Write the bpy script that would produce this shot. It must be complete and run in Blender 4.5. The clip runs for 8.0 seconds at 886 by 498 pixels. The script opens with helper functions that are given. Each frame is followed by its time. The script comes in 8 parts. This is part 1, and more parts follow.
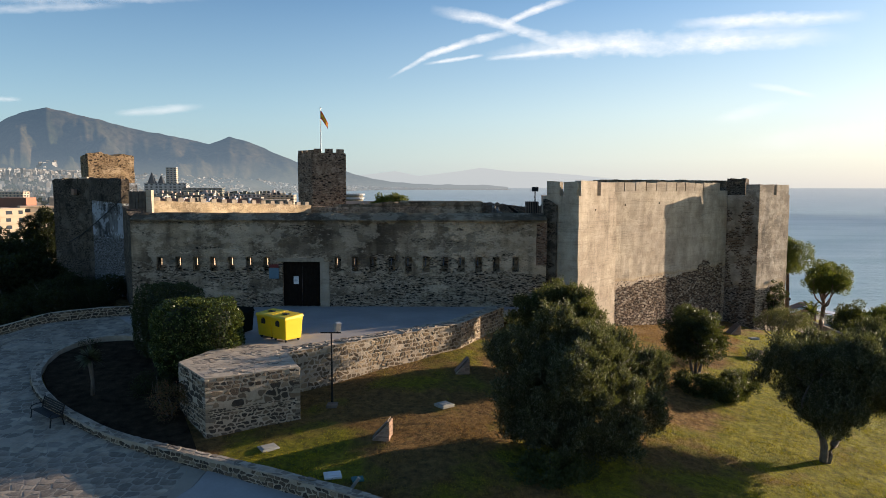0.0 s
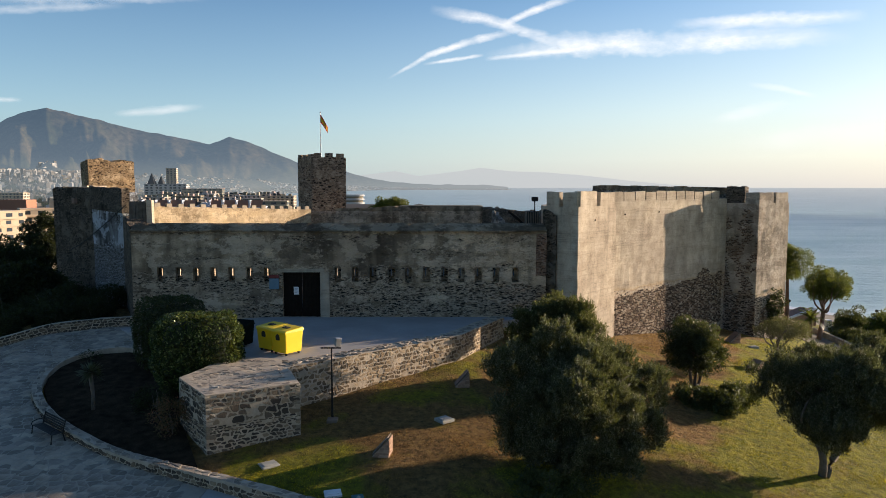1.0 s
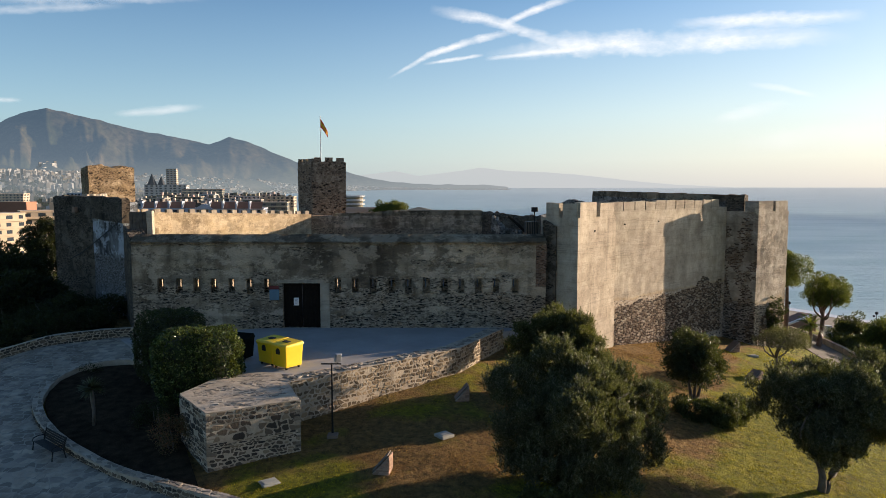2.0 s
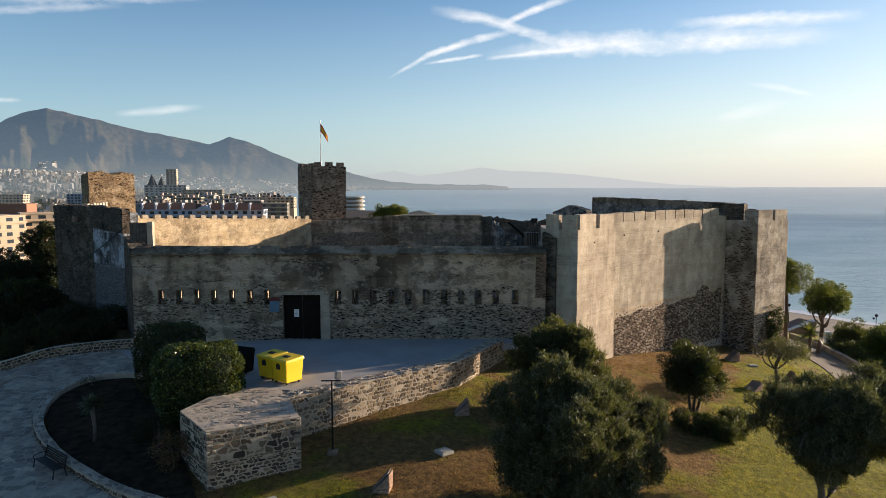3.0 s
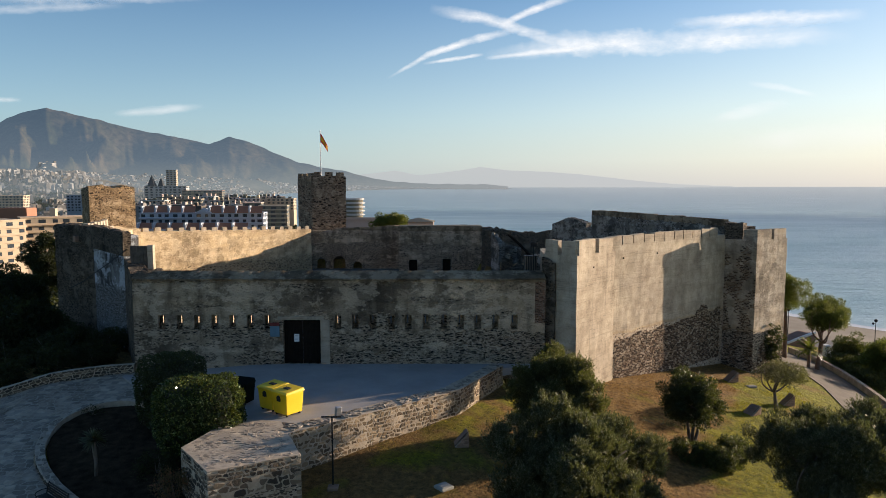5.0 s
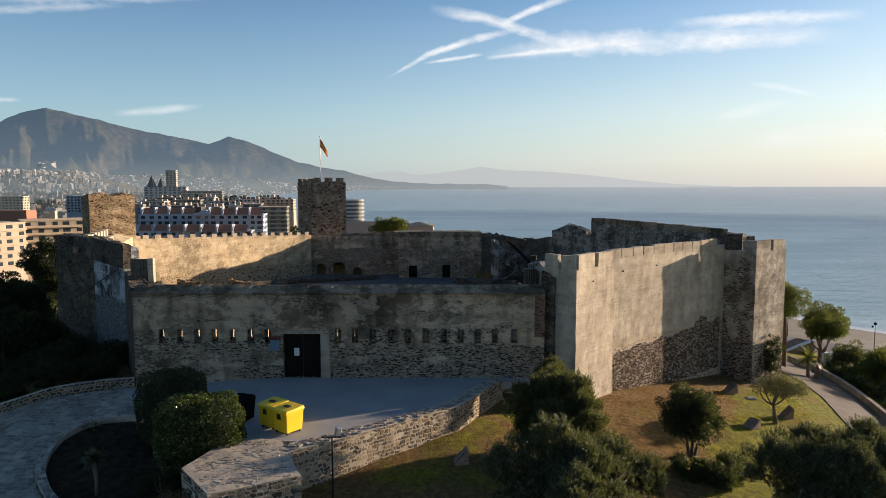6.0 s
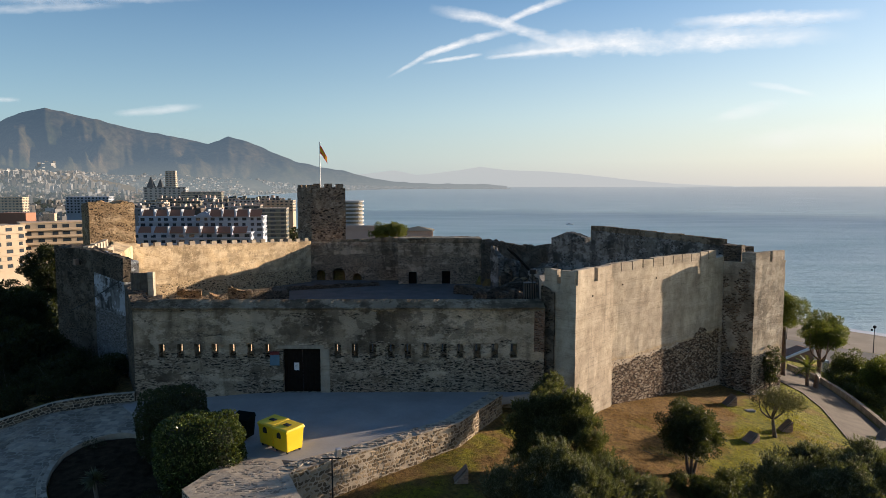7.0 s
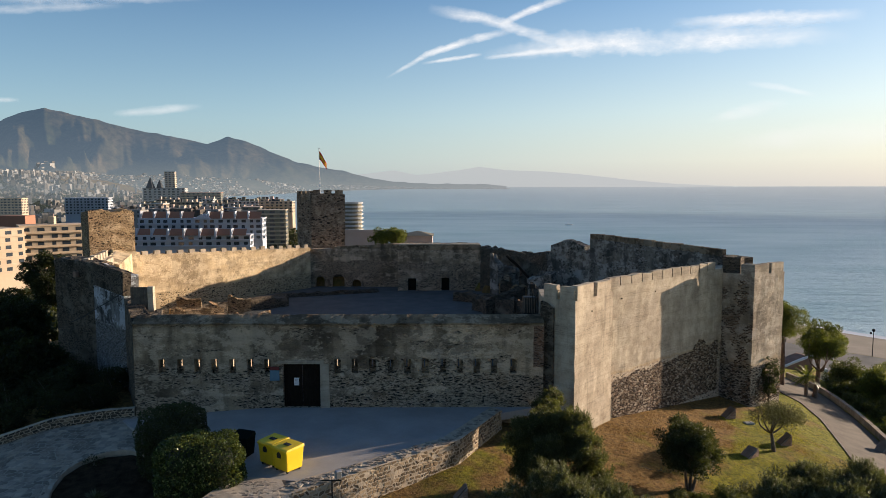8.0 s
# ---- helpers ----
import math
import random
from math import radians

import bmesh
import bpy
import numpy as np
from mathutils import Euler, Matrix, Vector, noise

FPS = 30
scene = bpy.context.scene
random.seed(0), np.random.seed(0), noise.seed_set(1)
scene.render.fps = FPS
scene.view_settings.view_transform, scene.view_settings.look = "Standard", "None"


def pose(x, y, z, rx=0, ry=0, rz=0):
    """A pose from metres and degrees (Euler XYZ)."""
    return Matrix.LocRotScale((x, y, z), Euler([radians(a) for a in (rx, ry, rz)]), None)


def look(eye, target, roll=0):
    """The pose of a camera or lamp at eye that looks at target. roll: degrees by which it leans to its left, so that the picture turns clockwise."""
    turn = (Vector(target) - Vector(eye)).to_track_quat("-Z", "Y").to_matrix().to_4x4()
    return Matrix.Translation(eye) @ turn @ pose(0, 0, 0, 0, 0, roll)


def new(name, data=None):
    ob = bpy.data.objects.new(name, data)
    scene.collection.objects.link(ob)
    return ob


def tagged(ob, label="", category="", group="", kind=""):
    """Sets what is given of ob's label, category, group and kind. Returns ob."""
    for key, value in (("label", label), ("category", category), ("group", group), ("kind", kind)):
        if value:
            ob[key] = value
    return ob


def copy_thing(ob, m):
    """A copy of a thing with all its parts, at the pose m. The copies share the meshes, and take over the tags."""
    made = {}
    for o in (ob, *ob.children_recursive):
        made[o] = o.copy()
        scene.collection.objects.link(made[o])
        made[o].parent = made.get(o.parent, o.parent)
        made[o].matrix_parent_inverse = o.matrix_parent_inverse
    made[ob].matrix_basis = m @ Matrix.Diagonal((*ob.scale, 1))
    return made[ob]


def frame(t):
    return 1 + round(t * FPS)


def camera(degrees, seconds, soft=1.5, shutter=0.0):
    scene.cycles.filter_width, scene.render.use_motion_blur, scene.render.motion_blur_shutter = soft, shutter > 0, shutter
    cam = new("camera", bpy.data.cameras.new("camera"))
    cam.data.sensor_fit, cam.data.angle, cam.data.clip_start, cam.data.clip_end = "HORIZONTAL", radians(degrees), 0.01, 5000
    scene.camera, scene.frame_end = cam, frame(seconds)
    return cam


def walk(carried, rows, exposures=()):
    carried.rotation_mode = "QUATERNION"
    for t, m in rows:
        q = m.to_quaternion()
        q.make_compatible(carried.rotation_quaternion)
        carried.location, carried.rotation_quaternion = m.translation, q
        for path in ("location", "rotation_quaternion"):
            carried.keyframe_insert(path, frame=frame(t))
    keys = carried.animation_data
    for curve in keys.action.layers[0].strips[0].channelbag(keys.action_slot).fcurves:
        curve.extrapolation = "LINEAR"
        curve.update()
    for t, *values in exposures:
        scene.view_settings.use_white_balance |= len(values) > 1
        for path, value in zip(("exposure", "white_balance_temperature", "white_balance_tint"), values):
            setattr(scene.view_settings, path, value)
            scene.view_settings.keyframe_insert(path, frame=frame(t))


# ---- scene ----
cam = camera(65.5, 8.0, soft=0.5)
# seconds, eye x y z in metres, then yaw, pitch and lean in degrees
ROWS = [
    (0, 0.000, 0.000, 10.000, 0.002, -5.070, -0.105),
    (0.5, 0.006, -0.002, 10.415, 0.001, -5.074, -0.076),
    (1, 0.013, -0.004, 10.887, 0.001, -5.080, -0.052),
    (1.5, 0.020, -0.006, 11.339, 0.002, -5.088, -0.032),
    (3, 0.039, -0.007, 12.827, 0.005, -5.123, 0.006),
    (3.5, 0.045, -0.006, 13.323, 0.005, -5.137, 0.013),
    (4, 0.049, -0.004, 13.902, 0.003, -5.151, 0.018),
    (4.5, 0.053, -0.000, 14.425, -0.000, -5.165, 0.022),
    (6, 0.055, 0.017, 16.212, -0.027, -5.206, 0.030),
    (6.5, 0.052, 0.025, 16.821, -0.042, -5.217, 0.034),
    (7, 0.047, 0.036, 17.486, -0.062, -5.228, 0.039),
    (7.5, 0.040, 0.048, 18.096, -0.087, -5.236, 0.046),
    (8, 0.031, 0.062, 18.800, -0.117, -5.242, 0.055),
]
walk(cam, [(t, pose(x, y, z, 90 + pitch, roll, yaw)) for t, x, y, z, yaw, pitch, roll in ROWS],
     exposures=[(0.0, 0.42, 6550, 14), (8.0, 0.26, 6550, 14)])

# ---- light ----
SUN_AZ, SUN_EL = 64.6, 9.3          # degrees clockwise from +y, and above the horizon
world = bpy.data.worlds.new("sky")
scene.world = world
world.use_nodes = True
wn = world.node_tree
sky = wn.nodes.new("ShaderNodeTexSky")
sky.sky_type = "NISHITA"
sky.sun_disc = False
sky.sun_elevation, sky.sun_rotation = radians(SUN_EL), radians(SUN_AZ)
sky.altitude, sky.air_density, sky.dust_density, sky.ozone_density = 50, 1.0, 0.5, 2.4
wn.nodes["Background"].inputs["Strength"].default_value = 0.146
clear = wn.nodes.new("ShaderNodeHueSaturation")       # the clear, slightly green blue of this sky
clear.inputs["Hue"].default_value, clear.inputs["Saturation"].default_value = 0.505, 1.14
wn.links.new(sky.outputs[0], clear.inputs["Color"])
wn.links.new(clear.outputs[0], wn.nodes["Background"].inputs["Color"])
SUN_DIR = Vector((math.sin(radians(SUN_AZ)) * math.cos(radians(SUN_EL)), math.cos(radians(SUN_AZ)) * math.cos(radians(SUN_EL)), math.sin(radians(SUN_EL))))
sun = new("sun", bpy.data.lights.new("sun", "SUN"))
sun.data.energy, sun.data.angle, sun.data.color = 11.4, radians(0.55), (1.0, 0.82, 0.62)
sun.matrix_world = look(SUN_DIR * 100, (0, 0, 0))


# ---- helpers for meshes ----
def mesh_from(name, verts, faces, material=None, smooth=False):
    me = bpy.data.meshes.new(name)
    me.from_pydata([tuple(v) for v in verts], [], [tuple(f) for f in faces])
    if material:
        me.materials.append(material)
    if smooth:
        me.polygons.foreach_set("use_smooth", [True] * len(me.polygons))
    me.update()
    return me


def quads_mesh(name, co, material, n=4):
    """A mesh of separate polygons with n corners each, from an array of corners."""
    co = np.asarray(co, dtype=np.float32).reshape(-1, 3)
    k = len(co) // n
    me = bpy.data.meshes.new(name)
    me.vertices.add(k * n)
    me.vertices.foreach_set("co", co.ravel())
    me.loops.add(k * n)
    me.loops.foreach_set("vertex_index", np.arange(k * n, dtype=np.int32))
    me.polygons.add(k)
    me.polygons.foreach_set("loop_start", np.arange(0, k * n, n, dtype=np.int32))
    me.materials.append(material)
    me.update(calc_edges=True)
    me.validate()
    return me


def thing(name, at, label, category, group="", kind=""):
    ob = new(name)
    ob.empty_display_size = 0.3
    ob.location = at
    return tagged(ob, label, category, group, kind)


def world_at(ob):
    v = Vector(ob.location)
    while ob.parent:
        ob = ob.parent
        v += ob.location
    return v


def part_mesh(name, me, parent, label="", at=None, shift=True):
    """Links a mesh made in world places under a thing or a part, its origin at the parent's, or at the place at."""
    base = world_at(parent)
    org = Vector(at) if at is not None else base
    if shift:
        me.transform(Matrix.Translation(-org))
    ob = new(name, me)
    ob.parent = parent
    ob.location = org - base
    if label:
        ob["label"] = label
    return ob


def part(name, vf, material, parent, label="", smooth=False, at=None):
    return part_mesh(name, mesh_from(name, vf[0], vf[1], material, smooth), parent, label, at)


def plain(name, vf, material, label, category, kind="structure", smooth=False, group=""):
    ob = new(name, mesh_from(name, vf[0], vf[1], material, smooth))
    return tagged(ob, label, category, group, kind)


def joined(*vfs):
    verts, faces = [], []
    for v, f in vfs:
        k = len(verts)
        verts += [tuple(p) for p in v]
        faces += [tuple(i + k for i in q) for q in f]
    return verts, faces


def box(x0, x1, y0, y1, z0, z1):
    v = [(x, y, z) for z in (z0, z1) for x, y in ((x0, y0), (x1, y0), (x1, y1), (x0, y1))]
    return v, [(3, 2, 1, 0), (4, 5, 6, 7), (0, 1, 5, 4), (1, 2, 6, 5), (2, 3, 7, 6), (3, 0, 4, 7)]


def moved(vf, m):
    return [tuple(m @ Vector(p)) for p in vf[0]], vf[1]


def bevelled(vf, width=0.02, segments=1):
    bm = bmesh.new()
    vs = [bm.verts.new(p) for p in vf[0]]
    for f in vf[1]:
        bm.faces.new([vs[i] for i in f])
    bmesh.ops.bevel(bm, geom=list(bm.edges), offset=width, segments=segments, affect="EDGES", profile=0.6)
    bm.verts.index_update()
    out = [tuple(v.co) for v in bm.verts], [tuple(v.index for v in f.verts) for f in bm.faces]
    bm.free()
    return out


def lathe(profile, sides=16, at=(0, 0, 0)):
    """profile: (radius, z) from the bottom up."""
    v, f = [], []
    for r, z in profile:
        for i in range(sides):
            a = 2 * math.pi * i / sides
            v.append((at[0] + r * math.cos(a), at[1] + r * math.sin(a), at[2] + z))
    for j in range(len(profile) - 1):
        for i in range(sides):
            k = (i + 1) % sides
            f.append((j * sides + i, j * sides + k, (j + 1) * sides + k, (j + 1) * sides + i))
    f.append(tuple(range(sides))[::-1])
    f.append(tuple(range((len(profile) - 1) * sides, len(profile) * sides)))
    return v, f


def tube(points, radii, sides=8, closed_ends=True):
    v, f = [], []
    pts = [Vector(p) for p in points]
    for i, p in enumerate(pts):
        d = (pts[min(i + 1, len(pts) - 1)] - pts[max(i - 1, 0)]).normalized()
        a = d.cross(Vector((0, 0, 1)) if abs(d.z) < 0.9 else Vector((1, 0, 0))).normalized()
        b = d.cross(a)
        for k in range(sides):
            t = 2 * math.pi * k / sides
            v.append(tuple(p + (a * math.cos(t) + b * math.sin(t)) * radii[i]))
    for i in range(len(pts) - 1):
        for k in range(sides):
            q = (k + 1) % sides
            f.append((i * sides + k, (i + 1) * sides + k, (i + 1) * sides + q, i * sides + q))
    if closed_ends:
        f.append(tuple(range(sides)))
        f.append(tuple(range((len(pts) - 1) * sides, len(pts) * sides))[::-1])
    return v, f


def prism(pts, z0, z1):
    """A solid on the footprint pts (counter-clockwise), from z0 to z1, each a number or one for each corner."""
    n = len(pts)
    lo = z0 if isinstance(z0, (list, tuple)) else [z0] * n
    hi = z1 if isinstance(z1, (list, tuple)) else [z1] * n
    v = [(p[0], p[1], lo[i]) for i, p in enumerate(pts)] + [(p[0], p[1], hi[i]) for i, p in enumerate(pts)]
    f = [tuple(range(n))[::-1], tuple(range(n, 2 * n))]
    f += [(i, (i + 1) % n, n + (i + 1) % n, n + i) for i in range(n)]
    return v, f


def worn(pts, z0, z1, step=0.7, amp=0.05, top=0.12, ridge=0.0):
    """A solid like prism(), its faces cut into a net of about step and weathered: amp sideways, top at the upper edge."""
    n = len(pts)
    lo = z0 if isinstance(z0, (list, tuple)) else [z0] * n
    hi = z1 if isinstance(z1, (list, tuple)) else [z1] * n
    ring = []
    for i in range(n):
        a, b = Vector(pts[i]), Vector(pts[(i + 1) % n])
        k = max(1, round((b - a).length / step))
        for j in range(k):
            t = j / k
            ring.append((a.lerp(b, t), lo[i] + (lo[(i + 1) % n] - lo[i]) * t, hi[i] + (hi[(i + 1) % n] - hi[i]) * t))
    m = len(ring)
    rows = max(2, round((max(hi) - min(lo)) / step))
    cx = sum(p[0].x for p in ring) / m
    cy = sum(p[0].y for p in ring) / m
    v, f = [], []
    for j in range(rows + 1):
        for p, a, b in ring:
            z = a + (b - a) * j / rows
            q = Vector((p.x, p.y, z))
            d = noise.noise_vector(q * 0.9) * amp + noise.noise_vector(q * 2.7) * amp * 0.5
            if j == rows:
                d.z += (noise.noise(q * 0.8) - 0.15) * top + noise.noise(q * 3.1) * top * 0.6
            v.append((q.x + d.x, q.y + d.y, q.z + (d.z if j else 0)))
    for j in range(rows):
        for i in range(m):
            k = (i + 1) % m
            f.append((j * m + i, j * m + k, (j + 1) * m + k, (j + 1) * m + i))
    k = rows * m
    for i in range(m):          # the upper face: a rim and a lid
        p = Vector(v[k + i])
        c = Vector((cx, cy, p.z))
        q = p.lerp(c, min(0.35, 0.5 / max(0.5, (c - p).length)))
        v.append((q.x, q.y, p.z + ridge + (noise.noise(q * 1.3)) * top * 0.6))
    for i in range(m):
        f.append((k + i, k + (i + 1) % m, k + m + (i + 1) % m, k + m + i))
    f.append(tuple(range(k + m, k + 2 * m)))
    return v, f


def welded(vf):
    seen, index, verts = {}, [], []
    for p in vf[0]:
        k = tuple(round(c, 3) for c in p)
        if k not in seen:
            seen[k] = len(verts)
            verts.append(p)
        index.append(seen[k])
    faces = [tuple(dict.fromkeys(index[i] for i in f)) for f in vf[1]]
    return verts, [f for f in faces if len(f) > 2]


def strip(p, q, thick):
    """The footprint of a wall from p to q, its face on the right-hand side of p to q on that line, thick metres to the left."""
    d = (Vector(q) - Vector(p)).normalized()
    n = Vector((-d.y, d.x)) * thick
    return [tuple(p), tuple(q), (q[0] + n.x, q[1] + n.y), (p[0] + n.x, p[1] + n.y)]


def inside(x, y, poly):
    c = False
    for i in range(len(poly)):
        (x1, y1), (x2, y2) = poly[i - 1], poly[i]
        if (y1 > y) != (y2 > y) and x < (x2 - x1) * (y - y1) / (y2 - y1) + x1:
            c = not c
    return c


def smooth01(a, b, x):
    t = np.clip((x - a) / (b - a), 0, 1)
    return t * t * (3 - 2 * t)


# ---- materials ----
class Net:
    """A short way to write a node material."""

    def __init__(self, name):
        self.m = bpy.data.materials.new(name)
        self.m.use_nodes = True
        self.t = self.m.node_tree
        self.b = self.t.nodes["Principled BSDF"]
        self.out = self.t.nodes["Material Output"]
        self.co = self.t.nodes.new("ShaderNodeTexCoord").outputs["Object"]

    def node(self, kind, **ins):
        n = self.t.nodes.new(kind)
        for k, v in ins.items():
            self.put(n.inputs[k.replace("_", " ")], v)
        return n

    def put(self, socket, v):
        if isinstance(v, bpy.types.NodeSocket):
            self.t.links.new(v, socket)
        elif isinstance(v, (tuple, list)) and len(v) == 3 and socket.type == "RGBA":
            socket.default_value = (*v, 1)
        else:
            socket.default_value = v

    def scaled(self, s):
        return self.node("ShaderNodeMapping", Vector=self.co, Scale=s).outputs[0]

    def noise(self, scale, detail=4, rough=0.6, co=None):
        return self.node("ShaderNodeTexNoise", Vector=co or self.co, Scale=scale, Detail=detail, Roughness=rough).outputs["Fac"]

    def voronoi(self, scale, feature="F1", co=None, out="Distance", rand=1.0):
        n = self.t.nodes.new("ShaderNodeTexVoronoi")
        n.feature = feature
        self.put(n.inputs["Vector"], co or self.co)
        n.inputs["Scale"].default_value = scale
        n.inputs["Randomness"].default_value = rand
        return n.outputs[out]

    def ramp(self, fac, *stops):
        n = self.t.nodes.new("ShaderNodeValToRGB")
        self.put(n.inputs[0], fac)
        e = n.color_ramp.elements
        while len(e) < len(stops):
            e.new(0.5)
        for k, (p, c) in enumerate(stops):
            e[k].position = p
            e[k].color = (*c, 1) if isinstance(c, (tuple, list)) else (c, c, c, 1)
        return n.outputs[0]

    def mix(self, fac, a, b, blend="MIX"):
        n = self.t.nodes.new("ShaderNodeMix")
        n.data_type, n.blend_type = "RGBA", blend
        self.put(n.inputs[0], fac)
        self.put(n.inputs[6], a)
        self.put(n.inputs[7], b)
        return n.outputs[2]

    def math(self, op, a, b=0.0):
        n = self.t.nodes.new("ShaderNodeMath")
        n.operation = op
        self.put(n.inputs[0], a)
        self.put(n.inputs[1], b)
        return n.outputs[0]

    def grey(self, c):
        return self.node("ShaderNodeRGBToBW", Color=c).outputs[0]

    def axis(self, k):
        return self.node("ShaderNodeSeparateXYZ", Vector=self.co).outputs[k]

    def object_random(self):
        return self.t.nodes.new("ShaderNodeObjectInfo").outputs["Random"]

    def island(self):
        return self.t.nodes.new("ShaderNodeNewGeometry").outputs["Random Per Island"]

    def bump(self, height, strength=0.5, dist=0.03):
        n = self.node("ShaderNodeBump", Height=height, Strength=strength, Distance=dist)
        self.put(self.b.inputs["Normal"], n.outputs[0])

    def done(self, colour, rough=0.9, metal=0.0, spec=0.3):
        self.put(self.b.inputs["Base Color"], colour)
        self.put(self.b.inputs["Roughness"], rough)
        self.b.inputs["Metallic"].default_value = metal
        self.b.inputs["Specular IOR Level"].default_value = spec
        return self.m


def grained(name, a, b, scale=2.0, fine=14.0, rough=0.9, bump=0.4, dist=0.02, metal=0.0, spec=0.3, spread=0.0):
    n = Net(name)
    c = n.ramp(n.noise(scale, 5), (0.3, a), (0.7, b))
    c = n.mix(n.math("MULTIPLY", n.noise(fine, 3), 0.35), c, tuple(x * 0.55 for x in a))
    if spread:
        c = n.mix(1.0, c, n.ramp(n.object_random(), (0, 1 - spread), (1, 1 + spread)), "MULTIPLY")
    n.bump(n.noise(fine, 5), bump, dist)
    return n.done(c, rough, metal, spec)


def castle_stone(name, plaster_a, plaster_b, cover, stone_a, stone_b, size=2.6, bare_below=None, flat=2.8, dark=0.7, gaps=0.6, bands=0.0, reach=(-0.4, 0.25), relief=0.07, grit=0.75, flake=0.0, mottle=0.62, lifts=0.0, steep=0.30):
    """Old lime plaster that has come off in patches over rubble. cover: how much plaster is left; bare_below: a height under which it is gone;
    gaps: how many dark hollows the rubble has between its stones; bands: how far the patches follow level courses;
    lifts: how far it shows the seams of tamped lime; steep: how level the edge over bare_below is."""
    n = Net(name)
    co = n.node("ShaderNodeVectorMath", **{}).outputs[0]
    warp = co.node
    warp.operation = "ADD"
    n.put(warp.inputs[0], n.scaled((1, 1, flat)))
    n.put(warp.inputs[1], n.node("ShaderNodeVectorMath", Vector=n.node("ShaderNodeTexNoise", Vector=n.co, Scale=1.7, Detail=3.0).outputs["Color"]).outputs[0])
    cellc = n.voronoi(size, "F1", co, "Color")
    rnd = n.grey(cellc)
    dist = n.voronoi(size, "F1", co, "Distance")
    edge = n.voronoi(size, "DISTANCE_TO_EDGE", co)
    stone = n.mix(rnd, stone_a, stone_b)
    mortar = n.ramp(n.noise(5, 5), (0.3, tuple(x * 0.72 for x in plaster_a)), (0.7, tuple(x * 0.95 for x in plaster_b)))
    joint = n.ramp(edge, (0.02, 0.0), (0.09, 1.0))
    rubble = n.mix(n.math("MULTIPLY", joint, 0.75), mortar, stone)
    # hollows, where a stone has dropped out or stands in its own dark joint; their shade is painted near-black
    thick = n.noise(0.5, 4, 0.65, n.scaled((1, 1, 2.2)))
    pick = n.ramp(n.math("ADD", n.math("MULTIPLY", rnd, 0.55), n.math("MULTIPLY", thick, 0.6)), (0.98 - gaps - 0.02, 0.0), (0.98 - gaps + 0.05, 1.0))
    hollow = n.math("MULTIPLY", n.ramp(dist, (0.26, 1.0), (0.40, 0.0)), pick)
    co2 = n.node("ShaderNodeVectorMath", Vector=co).outputs[0]
    co2.node.operation = "MULTIPLY"
    n.put(co2.node.inputs[1], (0.8, 0.8, 1.35))
    rnd2 = n.grey(n.voronoi(size * 2.1, "F1", co2, "Color"))
    pick2 = n.ramp(n.math("ADD", n.math("MULTIPLY", rnd2, 0.5), n.math("MULTIPLY", thick, 0.75)), (1.0 - gaps, 0.0), (1.06 - gaps, 1.0))
    hollow2 = n.math("MULTIPLY", n.ramp(n.voronoi(size * 2.1, "F1", co2), (0.30, 1.0), (0.44, 0.0)), pick2)
    hollow = n.math("MAXIMUM", hollow, n.math("MULTIPLY", hollow2, 0.9))
    rubble = n.mix(hollow, rubble, (0.022, 0.018, 0.014))
    plaster = n.ramp(n.noise(0.5, 6, 0.65), (0.3, plaster_a), (0.72, plaster_b))
    stain = n.ramp(n.noise(0.8, 3, 0.5, n.scaled((1.0, 1.0, 0.16))), (0.36, dark), (0.56, 1.0))
    plaster = n.mix(1.0, plaster, stain, "MULTIPLY")
    lift = n.ramp(n.noise(0.16, 4, 0.6), (0.36, (mottle, mottle * 0.97, mottle * 0.94)), (0.62, (1.2 - 0.15 * lifts, 1.16 - 0.13 * lifts, 1.08 - 0.1 * lifts)))
    plaster = n.mix(1.0, plaster, lift, "MULTIPLY")
    speck = n.ramp(n.noise(7.5 - 3.5 * lifts, 4, 0.75 - 0.15 * lifts), (0.60, 0.0), (0.72, grit))
    plaster = n.mix(speck, plaster, tuple(x * 0.4 for x in plaster_a))
    if flake:       # crisp pale flakes and dark weathered fields
        f1 = n.noise(0.42, 9, 0.74, n.scaled((1, 1, 1.5)))
        plaster = n.mix(n.math("MULTIPLY", n.ramp(f1, (0.50, 0.0), (0.53, 1.0)), flake), plaster, tuple(min(0.8, x * 1.12) for x in plaster_b))
        f2 = n.noise(0.33, 9, 0.76, n.node("ShaderNodeMapping", Vector=n.co, Location=(9.0, 4.0, 2.0), Scale=(1, 1, 1.3)).outputs[0])
        plaster = n.mix(n.math("MULTIPLY", n.ramp(f2, (0.52, 0.0), (0.56, 1.0)), flake), plaster, tuple(x * 0.36 for x in plaster_a))
    lines = n.ramp(n.noise(1.0, 2, 0.4, n.scaled((0.10, 0.10, 1.3))), (0.38, 0.84 + 0.1 * lifts), (0.56, 1.0))
    plaster = n.mix(1.0, plaster, lines, "MULTIPLY")
    if lifts:       # the seams between the lifts of tamped lime, and their grain
        seam = n.ramp(n.noise(1.0, 3, 0.6, n.scaled((0.05, 0.05, 1.25))), (0.455, 1.0), (0.475, 0.80), (0.485, 1.0))
        seam2 = n.ramp(n.noise(1.0, 3, 0.6, n.node("ShaderNodeMapping", Vector=n.co, Location=(3.0, 1.0, 7.0), Scale=(0.07, 0.07, 1.7)).outputs[0]), (0.515, 1.0), (0.535, 0.84), (0.545, 1.0))
        plaster = n.mix(lifts, plaster, n.mix(1.0, n.mix(1.0, plaster, seam, "MULTIPLY"), seam2, "MULTIPLY"))
